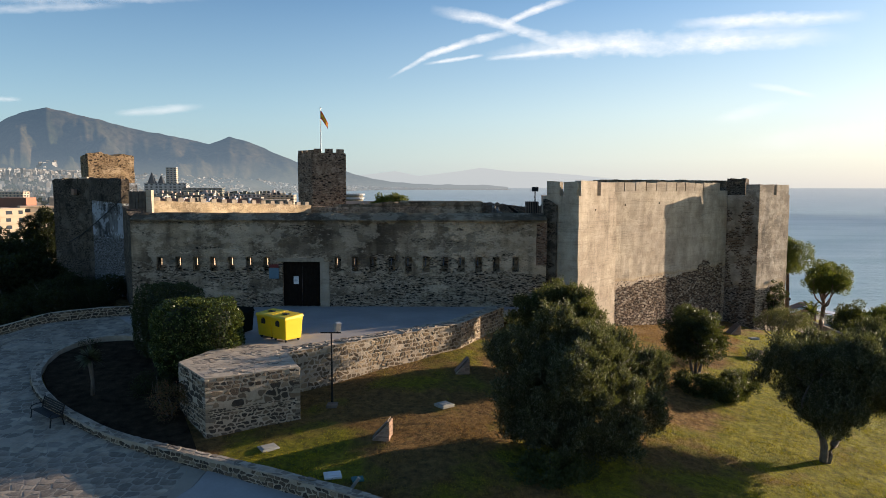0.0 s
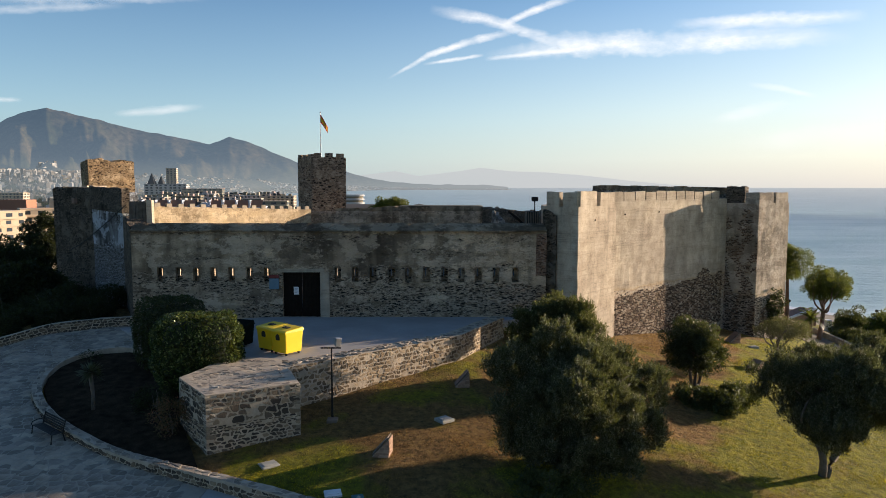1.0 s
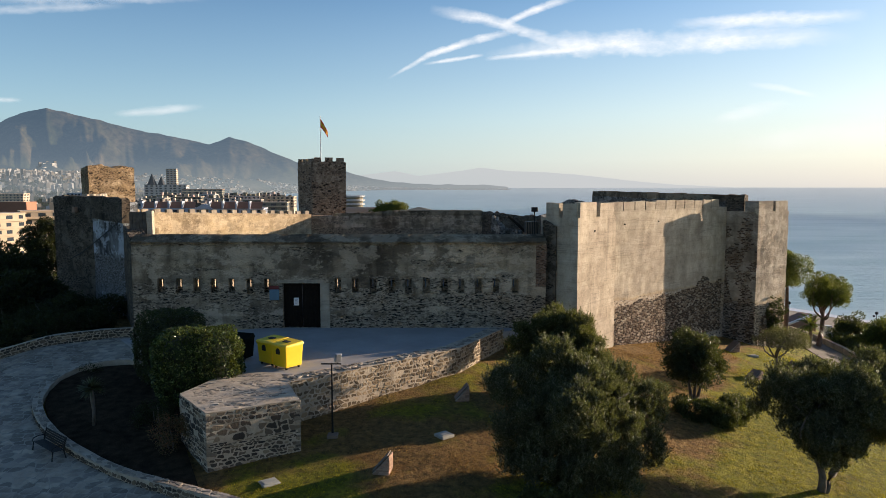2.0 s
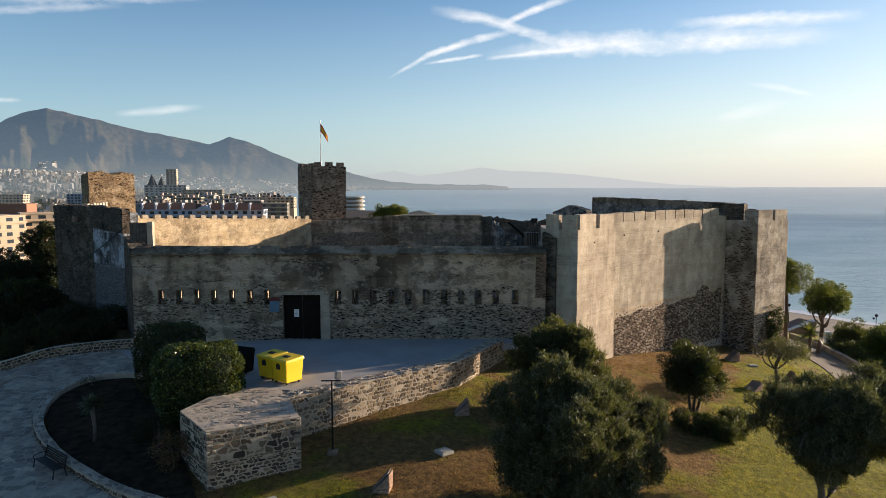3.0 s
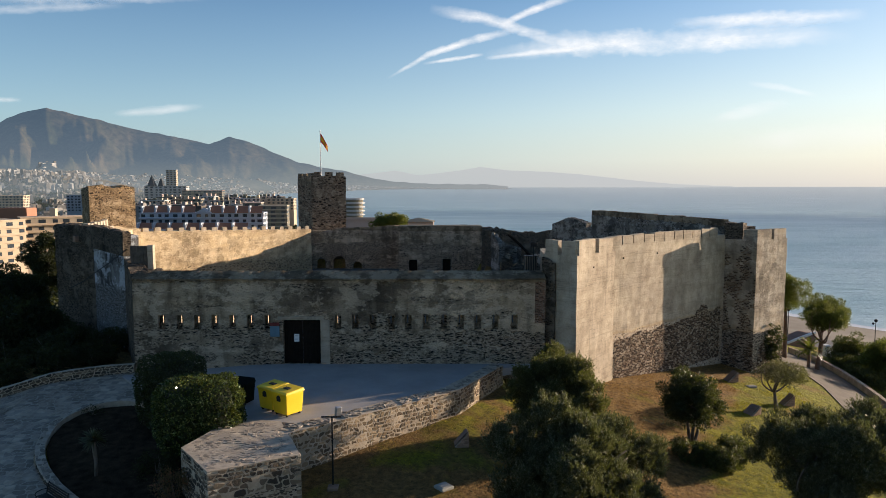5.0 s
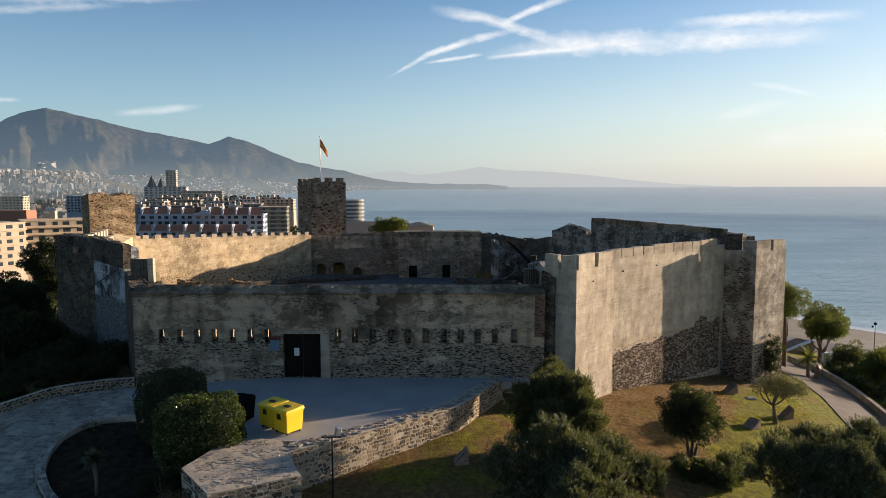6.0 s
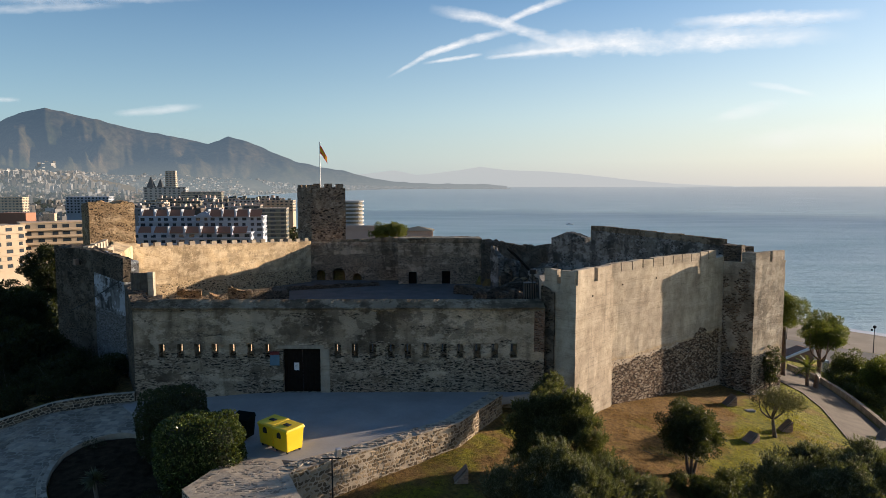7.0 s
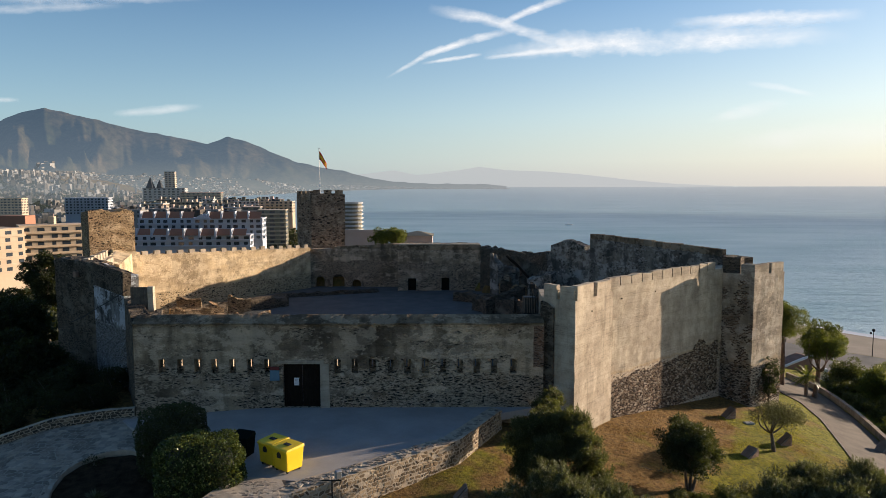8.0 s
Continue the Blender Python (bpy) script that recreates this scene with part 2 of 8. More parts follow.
        cloudy = n.ramp(n.noise(0.75, 7, 0.72), (0.34, (0.72, 0.69, 0.66)), (0.52, (1.0, 0.99, 0.97)), (0.68, (1.16, 1.16, 1.16)))
        plaster = n.mix(lifts, plaster, n.mix(1.0, plaster, cloudy, "MULTIPLY"))
        grime = n.ramp(n.noise(3.2, 6, 0.8), (0.52, 1.0), (0.72, 0.78))
        plaster = n.mix(lifts, plaster, n.mix(1.0, plaster, grime, "MULTIPLY"))
        run = n.ramp(n.noise(1.0, 3, 0.6, n.scaled((0.75, 0.75, 0.05))), (0.60, 1.0), (0.70, 0.70))
        plaster = n.mix(lifts, plaster, n.mix(1.0, plaster, run, "MULTIPLY"))
        pits = n.ramp(n.noise(2.6, 6, 0.85, n.scaled((1, 1, 1.3))), (0.60, 0.0), (0.66, 0.7))
        plaster = n.mix(n.math("MULTIPLY", pits, lifts), plaster, tuple(x * 0.62 for x in plaster_a))
    rag = n.math("ADD", n.math("MULTIPLY", n.noise(0.30, 5, 0.7, n.scaled((1, 1, 1.9))), 0.7), n.math("MULTIPLY", n.noise(2.4, 5, 0.7, n.scaled((1, 1, 2.2))), 0.3))
    if bands:
        rag = n.math("ADD", rag, n.math("MULTIPLY", n.math("SUBTRACT", n.noise(0.62, 2, 0.5, n.scaled((0.06, 0.06, 1.3))), 0.5), bands))
    if bare_below is not None:
        z = n.math("MULTIPLY", n.math("SUBTRACT", n.axis(2), bare_below), steep)
        rag = n.math("ADD", rag, n.math("MAXIMUM", n.math("MINIMUM", z, reach[1]), reach[0]))
    if lifts:       # bare ochre lime along the edge of the fallen plaster
        old = n.ramp(rag, (1 - cover + 0.03, 0.75), (1 - cover + 0.17, 0.0))
        plaster = n.mix(n.math("MULTIPLY", old, lifts), plaster, n.mix(1.0, plaster, (0.86, 0.74, 0.56), "MULTIPLY"))
    mask = n.ramp(rag, (1 - cover - 0.015, 0.0), (1 - cover + 0.02, 1.0))
    colour = n.mix(mask, rubble, plaster)
    height = n.math("ADD", n.math("MULTIPLY", mask, 0.9), n.math("SUBTRACT", n.math("ADD", n.math("MULTIPLY", joint, 0.35), n.math("MULTIPLY", n.noise(11 - 8.5 * lifts, 7 - 3 * lifts, 0.7 - 0.2 * lifts), 0.5)), n.math("MULTIPLY", hollow, 1.2)))
    n.bump(height, 0.9, relief)
    return n.done(colour, 0.95, 0, 0.12)


M_GATE = castle_stone("weathered_gate_plaster", (0.29, 0.222, 0.155), (0.66, 0.525, 0.38), 0.53, (0.22, 0.165, 0.11), (0.48, 0.38, 0.27), 1.9, 4.6, 3.6, 0.45, 0.60, 0.55, (-0.05, 0.025), 0.07, 0.6, 0.55)
M_OLD = castle_stone("bare_dark_rubble", (0.10, 0.083, 0.062), (0.21, 0.175, 0.135), 0.48, (0.05, 0.038, 0.028), (0.26, 0.20, 0.14), 2.3, None, 3.0, 0.4, 0.63, 0.3, (-0.4, 0.25), 0.08, 0.6, 0.6)
M_FLAGTOWER = castle_stone("brown_tower_stone", (0.20, 0.145, 0.10), (0.46, 0.37, 0.28), 0.47, (0.09, 0.055, 0.035), (0.33, 0.22, 0.14), 1.0, None, 2.2, 0.5, 0.53, 0.1, (-0.4, 0.25), 0.07, 0.6, 0.6)
M_LIME = castle_stone("smooth_lime_plaster", (0.385, 0.33, 0.26), (0.50, 0.435, 0.35), 0.80, (0.2, 0.16, 0.12), (0.36, 0.3, 0.22), 2.4, None, 2.4, 0.86, 0.4, 0.0, (-0.4, 0.25), 0.006, 0.3, 0.0, 0.78, 1.0)
M_CURTAIN = castle_stone("lime_plaster_over_rubble", (0.44, 0.38, 0.30), (0.58, 0.505, 0.405), 0.60, (0.20, 0.135, 0.085), (0.50, 0.38, 0.26), 1.9, 2.8, 2.0, 0.84, 0.36, 0.0, (-0.4, 0.25), 0.006, 0.3, 0.0, 0.78, 1.0, 0.5)
M_TOWER = castle_stone("tower_plaster_over_rubble", (0.39, 0.335, 0.265), (0.58, 0.505, 0.41), 0.59, (0.08, 0.06, 0.045), (0.26, 0.20, 0.145), 2.0, 0.8, 2.6, 0.66, 0.76, 0.0, (-0.4, 0.25), 0.02, 0.6, 0.4, 0.7, 0.8)
M_OCHRE = castle_stone("ochre_lime_wall", (0.43, 0.33, 0.205), (0.58, 0.465, 0.31), 0.58, (0.17, 0.115, 0.06), (0.46, 0.34, 0.19), 1.5, 2.6, 2.2, 0.8, 0.44, 0.0, (-0.3, 0.2), 0.03, 0.35, 0.45)
M_PATCHED = castle_stone("grey_flaking_limewash", (0.12, 0.107, 0.09), (0.34, 0.32, 0.285), 0.54, (0.08, 0.065, 0.05), (0.27, 0.225, 0.17), 1.2, None, 2.2, 0.5, 0.6, 0.1, (-0.4, 0.25), 0.06, 0.6, 0.7)
M_BRICKY = castle_stone("tawny_tower_stone", (0.29, 0.195, 0.105), (0.52, 0.39, 0.245), 0.50, (0.12, 0.07, 0.038), (0.40, 0.265, 0.14), 1.7, None, 2.2, 0.55, 0.50, 0.0, (-0.4, 0.25), 0.07, 0.5, 0.6)
M_WHITED = castle_stone("flaking_whitewash", (0.14, 0.135, 0.13), (0.52, 0.55, 0.58), 0.505, (0.06, 0.05, 0.042), (0.17, 0.14, 0.11), 2.0, 6.0, 3.4, 0.4, 0.58, 0.0, (-0.10, 0.08), 0.07, 0.6, 0.8)
M_COPING = castle_stone("mossy_coping", (0.14, 0.105, 0.068), (0.34, 0.265, 0.18), 0.62, (0.05, 0.04, 0.03), (0.17, 0.135, 0.10), 2.6, None, 1.4, 0.5, 0.45, 0.0, (-0.4, 0.25), 0.05, 0.7, 0.6)
M_MORTAR = grained("pale_mortar", (0.31, 0.255, 0.185), (0.50, 0.42, 0.32), 1.7, 11, 0.95, 0.6, 0.03)


# light put into colour: dark for the shaded pier, ochre for the sunlit wall
DARK_STONES = ((0.0, (0.022, 0.020, 0.018)), (0.35, (0.050, 0.042, 0.034)), (0.6, (0.095, 0.075, 0.055)), (0.85, (0.18, 0.135, 0.09)), (1.0, (0.33, 0.26, 0.175)))
SUNLIT_OCHRE_STONES = ((0.0, (0.035, 0.027, 0.020)), (0.3, (0.10, 0.073, 0.046)), (0.6, (0.21, 0.152, 0.092)), (0.85, (0.33, 0.245, 0.15)), (1.0, (0.46, 0.36, 0.24)))
PALE_STONES = ((0.0, (0.10, 0.085, 0.068)), (0.4, (0.20, 0.168, 0.13)), (0.75, (0.31, 0.26, 0.20)), (1.0, (0.42, 0.365, 0.29)))


def field_stone(name, random_of, stops=DARK_STONES):
    n = Net(name)
    r = n.object_random() if random_of == "object" else n.island()
    c = n.ramp(r, *stops)
    c = n.mix(n.math("MULTIPLY", n.noise(7, 5), 0.45), c, tuple(x * 1.1 for x in stops[2][1]))
    c = n.mix(n.ramp(n.noise(1.7, 4), (0.58, 0.0), (0.78, 0.45)), c, (0.30, 0.26, 0.195))
    n.bump(n.noise(13, 6), 0.8, 0.035)
    return n.done(c, 0.92, 0, 0.2)


M_STONE = field_stone("brown_field_stone", "object")
M_STONES = field_stone("brown_field_stones", "island")
M_SUNLITSTONE = field_stone("sunlit_ochre_field_stone", "object", SUNLIT_OCHRE_STONES)
M_CAPSTONE = field_stone("pale_cap_stone", "object", PALE_STONES)
M_CAPSTONES = field_stone("pale_cap_stones", "island", PALE_STONES)
M_RUBBLE = field_stone("sunlit_ochre_rubble", "island", SUNLIT_OCHRE_STONES)
M_CASTLERUBBLE = field_stone("reddish_castle_rubble", "island", ((0.0, (0.016, 0.012, 0.009)), (0.35, (0.055, 0.037, 0.026)), (0.6, (0.135, 0.088, 0.055)), (0.85, (0.25, 0.175, 0.115)), (1.0, (0.42, 0.34, 0.25))))
M_QUOIN = field_stone("pale_quoin", "object", ((0.0, (0.10, 0.08, 0.06)), (0.5, (0.22, 0.18, 0.13)), (0.8, (0.33, 0.28, 0.21)), (1.0, (0.43, 0.37, 0.29))))


def flag_stone(name, random_of):
    n = Net(name)
    r = n.object_random() if random_of == "object" else n.island()
    c = n.ramp(r, (0.0, (0.15, 0.13, 0.105)), (0.4, (0.25, 0.215, 0.172)), (0.7, (0.345, 0.29, 0.22)), (1.0, (0.45, 0.37, 0.27)))
    c = n.mix(n.ramp(n.noise(0.5, 6, 0.7), (0.42, 0.0), (0.62, 0.75)), c, (0.14, 0.11, 0.08))
    c = n.mix(n.ramp(n.noise(2.6, 5, 0.75), (0.5, 0.0), (0.7, 0.6)), c, (0.34, 0.29, 0.23))
    n.bump(n.noise(6, 7, 0.7), 0.7, 0.03)
    return n.done(c, 0.85, 0, 0.25)


M_FLAG = flag_stone("flagstone", "object")
M_FLAGS = flag_stone("flagstones", "island")
M_JOINT = grained("sandy_joint", (0.27, 0.235, 0.185), (0.38, 0.33, 0.26), 0.7, 12, 0.95, 0.5, 0.03)
M_CONCRETE = grained("pale_concrete", (0.265, 0.255, 0.24), (0.355, 0.34, 0.32), 0.35, 7, 0.85, 0.25, 0.01)
M_GRIT = grained("courtyard_grit", (0.085, 0.08, 0.074), (0.135, 0.125, 0.115), 0.4, 9, 0.9, 0.4, 0.02)
M_PATH = grained("dusty_path", (0.085, 0.068, 0.052), (0.14, 0.112, 0.086), 0.6, 8, 0.95, 0.5, 0.03)
M_DOOR = grained("dark_door_planks", (0.010, 0.008, 0.006), (0.021, 0.016, 0.012), 3, 18, 0.85, 0.5, 0.02, 0.0, 0.06)
M_IRON = grained("black_iron", (0.010, 0.010, 0.010), (0.022, 0.021, 0.020), 6, 30, 0.6, 0.3, 0.004, 0.0, 0.2)
M_YELLOW = grained("yellow_plastic", (0.78, 0.52, 0.01), (0.86, 0.60, 0.02), 1.0, 25, 0.42, 0.12, 0.004, 0, 0.5)
M_DARKBIN = grained("dark_green_plastic", (0.006, 0.009, 0.008), (0.010, 0.014, 0.012), 2, 25, 1.0, 0.15, 0.004, 0, 0.0)
M_RUBBER = grained("black_rubber", (0.015, 0.015, 0.015), (0.03, 0.03, 0.03), 8, 40, 0.7, 0.2, 0.004)
M_WHITE = grained("white_paint", (0.70, 0.69, 0.66), (0.80, 0.79, 0.76), 2, 20, 0.55, 0.1, 0.003)
M_GREY = grained("grey_metal", (0.30, 0.31, 0.32), (0.42, 0.43, 0.44), 4, 30, 0.45, 0.15, 0.003, 0.6, 0.5)
M_PALE = grained("pale_slab", (0.27, 0.27, 0.235), (0.38, 0.37, 0.32), 3, 18, 0.85, 0.3, 0.008)
M_TEAL = grained("teal_cover", (0.04, 0.14, 0.14), (0.06, 0.19, 0.19), 3, 18, 0.6, 0.3, 0.006)
M_BRICK = grained("thin_red_brick", (0.30, 0.19, 0.13), (0.42, 0.28, 0.20), 3, 16, 0.9, 0.5, 0.015, 0, 0.2, 0.25)
M_BRICKBROWN = grained("brick_brown_slab", (0.13, 0.10, 0.075), (0.21, 0.165, 0.125), 2, 16, 0.7, 0.3, 0.008)
M_BARK = grained("grey_olive_bark", (0.09, 0.075, 0.06), (0.17, 0.145, 0.115), 3, 16, 0.95, 0.9, 0.05)
M_PINEBARK = grained("reddish_pine_bark", (0.13, 0.085, 0.06), (0.22, 0.15, 0.11), 3, 14, 0.95, 0.9, 0.05)
M_SOIL = grained("dark_garden_soil", (0.014, 0.010, 0.007), (0.062, 0.045, 0.027), 1.6, 9, 1.0, 1.0, 0.12, 0.0, 0.03)
M_SIGNBLUE = grained("pale_blue_sign", (0.09, 0.17, 0.23), (0.12, 0.21, 0.27), 2, 12, 0.5, 0.1, 0.002)
M_SIGNRED = grained("red_sign", (0.13, 0.025, 0.022), (0.17, 0.03, 0.027), 2, 12, 0.5, 0.1, 0.002)
M_FLAGRED = grained("red_cloth", (0.74, 0.03, 0.025), (0.80, 0.05, 0.04), 2, 30, 0.8, 0.2, 0.004)
M_FLAGGOLD = grained("gold_cloth", (0.80, 0.42, 0.02), (0.86, 0.50, 0.03), 2, 30, 0.8, 0.2, 0.004)


def leafy(name, dark, light, dry=None, gloss=0.5, pale=0.25):
    n = Net(name)
    r = n.island()
    # dry: the palest leaves; red flowers, and painted glints on hedge and olive
    c = n.ramp(r, (0.0, dark), (0.75, light), (1.0, dry or tuple(min(1, x * 1.5) for x in light)))
    c = n.mix(n.ramp(n.noise(1.5, 4, 0.65), (0.42, 0.0), (0.64, 0.6)), c, tuple(x * 0.6 for x in dark))
    n.done(c, gloss, 0, 0.22)
    tr = n.node("ShaderNodeBsdfTranslucent", Color=n.mix(0.5, c, (0.30, 0.34, 0.04)))
    mx = n.node("ShaderNodeMixShader", Fac=pale)
    n.t.links.new(n.b.outputs[0], mx.inputs[1])
    n.t.links.new(tr.outputs[0], mx.inputs[2])
    n.t.links.new(mx.outputs[0], n.out.inputs[0])
    return n.m


M_OLIVE = leafy("olive_leaves", (0.012, 0.014, 0.007), (0.100, 0.103, 0.055), (0.30, 0.295, 0.19), 0.55, 0.2)
M_OLIVE2 = leafy("dusty_olive_leaves", (0.014, 0.016, 0.007), (0.085, 0.084, 0.036), (0.24, 0.235, 0.105), 0.6, 0.25)
M_HEDGE = leafy("glossy_hedge_leaves", (0.010, 0.019, 0.006), (0.065, 0.095, 0.024), (0.24, 0.27, 0.08), 0.22, 0.12)
M_BUSH = leafy("dark_shrub_leaves", (0.012, 0.019, 0.008), (0.034, 0.044, 0.017), None, 0.5, 0.15)
M_ROSEMARY = leafy("low_shrub_leaves", (0.022, 0.031, 0.011), (0.07, 0.08, 0.026), None, 0.5, 0.2)
M_REDBUSH = leafy("reddish_shrub_leaves", (0.05, 0.035, 0.018), (0.13, 0.075, 0.04), (0.34, 0.10, 0.06), 0.5, 0.2)
M_PINE = leafy("pine_needles", (0.032, 0.05, 0.010), (0.10, 0.125, 0.02), (0.17, 0.19, 0.035), 0.5, 0.3)
# near-black leaves; the hedge cores use them as painted shade
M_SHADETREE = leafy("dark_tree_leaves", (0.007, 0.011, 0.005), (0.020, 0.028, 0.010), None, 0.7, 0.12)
M_YUCCA = leafy("yucca_blades", (0.04, 0.05, 0.03), (0.08, 0.09, 0.055), None, 0.45, 0.1)
M_GREYTREE = leafy("sparse_grey_leaves", (0.06, 0.055, 0.035), (0.14, 0.12, 0.075), None, 0.6, 0.25)


# ---- ground, sea and distance ----
SEA = -45.0
COAST_Y = [-4800, -500, 60, 200, 300, 420, 560, 750, 1050, 2000, 3000, 4800]
COAST_X = [1500, 620, 400, 255, 165, 95, 0, -130, -310, -720, -1150, -1500]


def far_lift(r):
    """The rise by which the sheet of land and water meets the horizon at its rim."""
    return 56.0 * (np.maximum(r - 900, 0) / 3900) ** 2


def near_ground(x, y):
    """The slope in front of the castle."""
    x, y = np.asarray(x, float), np.asarray(y, float)
    up = np.where(y < 60, 0.1 * (y - 34), 2.6 + 0.02 * (y - 60))
    sx = np.where(x > 4, x - 2, np.where(x < 0, 0, x * x / 8))
    return -3.0 + up - 0.155 * sx - 0.22 * np.maximum(-32 - x, 0) - 0.10 * np.maximum(x - 34, 0)


def ground_z(x, y):
    x, y = np.asarray(x, float), np.asarray(y, float)
    r = np.hypot(x, y)
    d = np.interp(y, COAST_Y, COAST_X) - x
    low = SEA + np.clip(d * 0.05, -8, 3) + far_lift(r)
    low = low + 105 * smooth01(1300, 3600, r) * smooth01(50, 500, d) * (0.5 + 0.5 * smooth01(-0.1, -0.6, x / np.maximum(r, 1)))
    w = 1 - smooth01(75, 200, np.hypot(x * 1.05, y - 65))
    return low + (near_ground(x, np.minimum(y, 120)) - low) * w


def graded(a, b, step, far):
    mid = list(np.arange(a, b + 0.01, step))
    hi, lo, k = [], [], step
    v = b
    while v < far:
        k *= 1.22
        v += k
        hi.append(min(v, far))
    v, k = a, step
    while v > -far:
        k *= 1.22
        v -= k
        lo.append(max(v, -far))
    return np.array(lo[::-1] + mid + hi)


def ground_material():
    n = Net("lawn_and_dry_grass")
    green = n.ramp(n.noise(1.6, 5), (0.35, (0.13, 0.135, 0.015)), (0.7, (0.29, 0.265, 0.028)))
    dry = n.ramp(n.noise(2.3, 5), (0.3, (0.14, 0.082, 0.032)), (0.7, (0.31, 0.19, 0.068)))
    side = n.math("MULTIPLY", n.math("SUBTRACT", n.math("SUBTRACT", n.axis(0), n.math("MULTIPLY", n.axis(1), 0.53)), -6.6), 0.045)
    near = n.math("MULTIPLY", n.math("SUBTRACT", 37.0, n.axis(1)), 0.02)
    wet = n.math("ADD", n.noise(0.16, 4, 0.6), n.math("MAXIMUM", n.math("MINIMUM", side, 0.17), n.math("MAXIMUM", n.math("MINIMUM", near, 0.07), -0.06)))
    c = n.mix(n.ramp(wet, (0.47, 0.0), (0.60, 1.0)), dry, green)
    c = n.mix(n.ramp(n.noise(2.8, 6, 0.8), (0.46, 0.0), (0.64, 0.75)), c, (0.055, 0.045, 0.018))
    tufts = n.math("ADD", n.noise(3.5, 6, 0.8), n.math("MULTIPLY", n.noise(1.1, 3), 0.8))
    n.bump(tufts, 1.0, 0.34)
    return n.done(c, 0.95, 0, 0.1)


M_LAWN = ground_material()
gx, gy = graded(-60, 72, 1.2, 3400), graded(14, 142, 1.2, 3400)
GX, GY = np.meshgrid(gx, gy)
GZ = ground_z(GX, GY)
near_box = (GX > -70) & (GX < 80) & (GY > 0) & (GY < 58)
bumps = np.array([[noise.noise(Vector((a * 0.35, b * 0.35, 3.1))) * 0.16 + noise.noise(Vector((a * 1.1, b * 1.1, 7))) * 0.05 if k else 0 for a, b, k in zip(r1, r2, r3)] for r1, r2, r3 in zip(GX, GY, near_box)])
GZ = GZ + bumps * (0.12 + 0.88 * smooth01(-13, -4, GX))
FOOT = [(-24, 59), (7, 59), (9, 60), (14, 63.2), (29.5, 77.6), (33, 79), (34, 84), (23, 107), (6, 134), (-8, 139), (-27, 139), (-48, 110), (-49, 105), (-38, 76), (-28, 63)]
for j in range(ny_ := len(gy)):
    for i in range(len(gx)):
        if -50 < gx[i] < 36 and 58 < gy[j] < 140 and inside(gx[i], gy[j], FOOT):
            GZ[j, i] = min(GZ[j, i], -2.6)
nx, ny = len(gx), len(gy)
gv = np.stack([GX.ravel(), GY.ravel(), GZ.ravel()], 1)
gf = [(j * nx + i, j * nx + i + 1, (j + 1) * nx + i + 1, (j + 1) * nx + i) for j in range(ny - 1) for i in range(nx - 1)]
plain("ground", (gv, gf), M_LAWN, "sloping lawn, patchy green and dry brown", "ground", smooth=True)


def sea_material():
    n = Net("sea_water")
    wave = n.math("ADD", n.noise(0.05, 5, 0.6, n.scaled((1.0, 2.6, 1))), n.math("MULTIPLY", n.noise(0.35, 4, 0.6, n.scaled((1, 2.2, 1))), 0.35))
    n.bump(wave, 0.9, 1.6)
    c = n.ramp(n.noise(0.006, 4, 0.6, n.scaled((1, 3, 1))), (0.35, (0.26, 0.41, 0.43)), (0.7, (0.41, 0.54, 0.55)))
    return n.done(c, 0.5, 0, 0.5)


M_SEA = sea_material()
rings = [60, 120, 200, 300, 450, 650, 900, 1200, 1600, 2000, 2500, 3000, 3500, 4000, 4400, 4850]
sv, sf, SN = [], [], 72
for r in rings:
    for i in range(SN):
        a = 2 * math.pi * i / SN
        sv.append((r * math.cos(a), r * math.sin(a), SEA + float(far_lift(r))))
for j in range(len(rings) - 1):
    for i in range(SN):
        k = (i + 1) % SN
        sf.append((j * SN + i, j * SN + k, (j + 1) * SN + k, (j + 1) * SN + i))
sf.append(tuple(range(SN))[::-1])
plain("sea", (sv, sf), M_SEA, "calm blue sea with small ripples", "water", smooth=True)

M_SAND = grained("grey_beach_sand", (0.17, 0.14, 0.105), (0.25, 0.21, 0.16), 0.08, 2.5, 0.95, 0.5, 0.05)
M_FOAM = grained("white_surf", (0.62, 0.64, 0.64), (0.8, 0.8, 0.8), 0.3, 3, 0.6, 0.3, 0.05)


def shore_strip(a, b, lift, wob=0.0):
    v, f = [], []
    ys = np.arange(-200, 700, 12.0)
    for y in ys:
        xc = float(np.interp(y, COAST_Y, COAST_X)) + 4 * math.sin(y * 0.045)
        for d in (a, (a + b) / 2, b):
            x = xc - d + wob * math.sin(y * 0.19 + d)
            v.append((x, y, max(float(ground_z(x, y)), SEA) + lift))
    for j in range(len(ys) - 1):
        for i in range(2):
            f.append((j * 3 + i + 1, j * 3 + i, j * 3 + 3 + i, j * 3 + 4 + i))
    return v, f


plain("beach", shore_strip(-3, 62, 0.25), M_SAND, "grey-brown sandy beach along the sea", "beach", smooth=True)
plain("surf", shore_strip(-7, 0.5, 0.45, 1.2), M_FOAM, "thin white line of surf at the beach", "water", smooth=True)


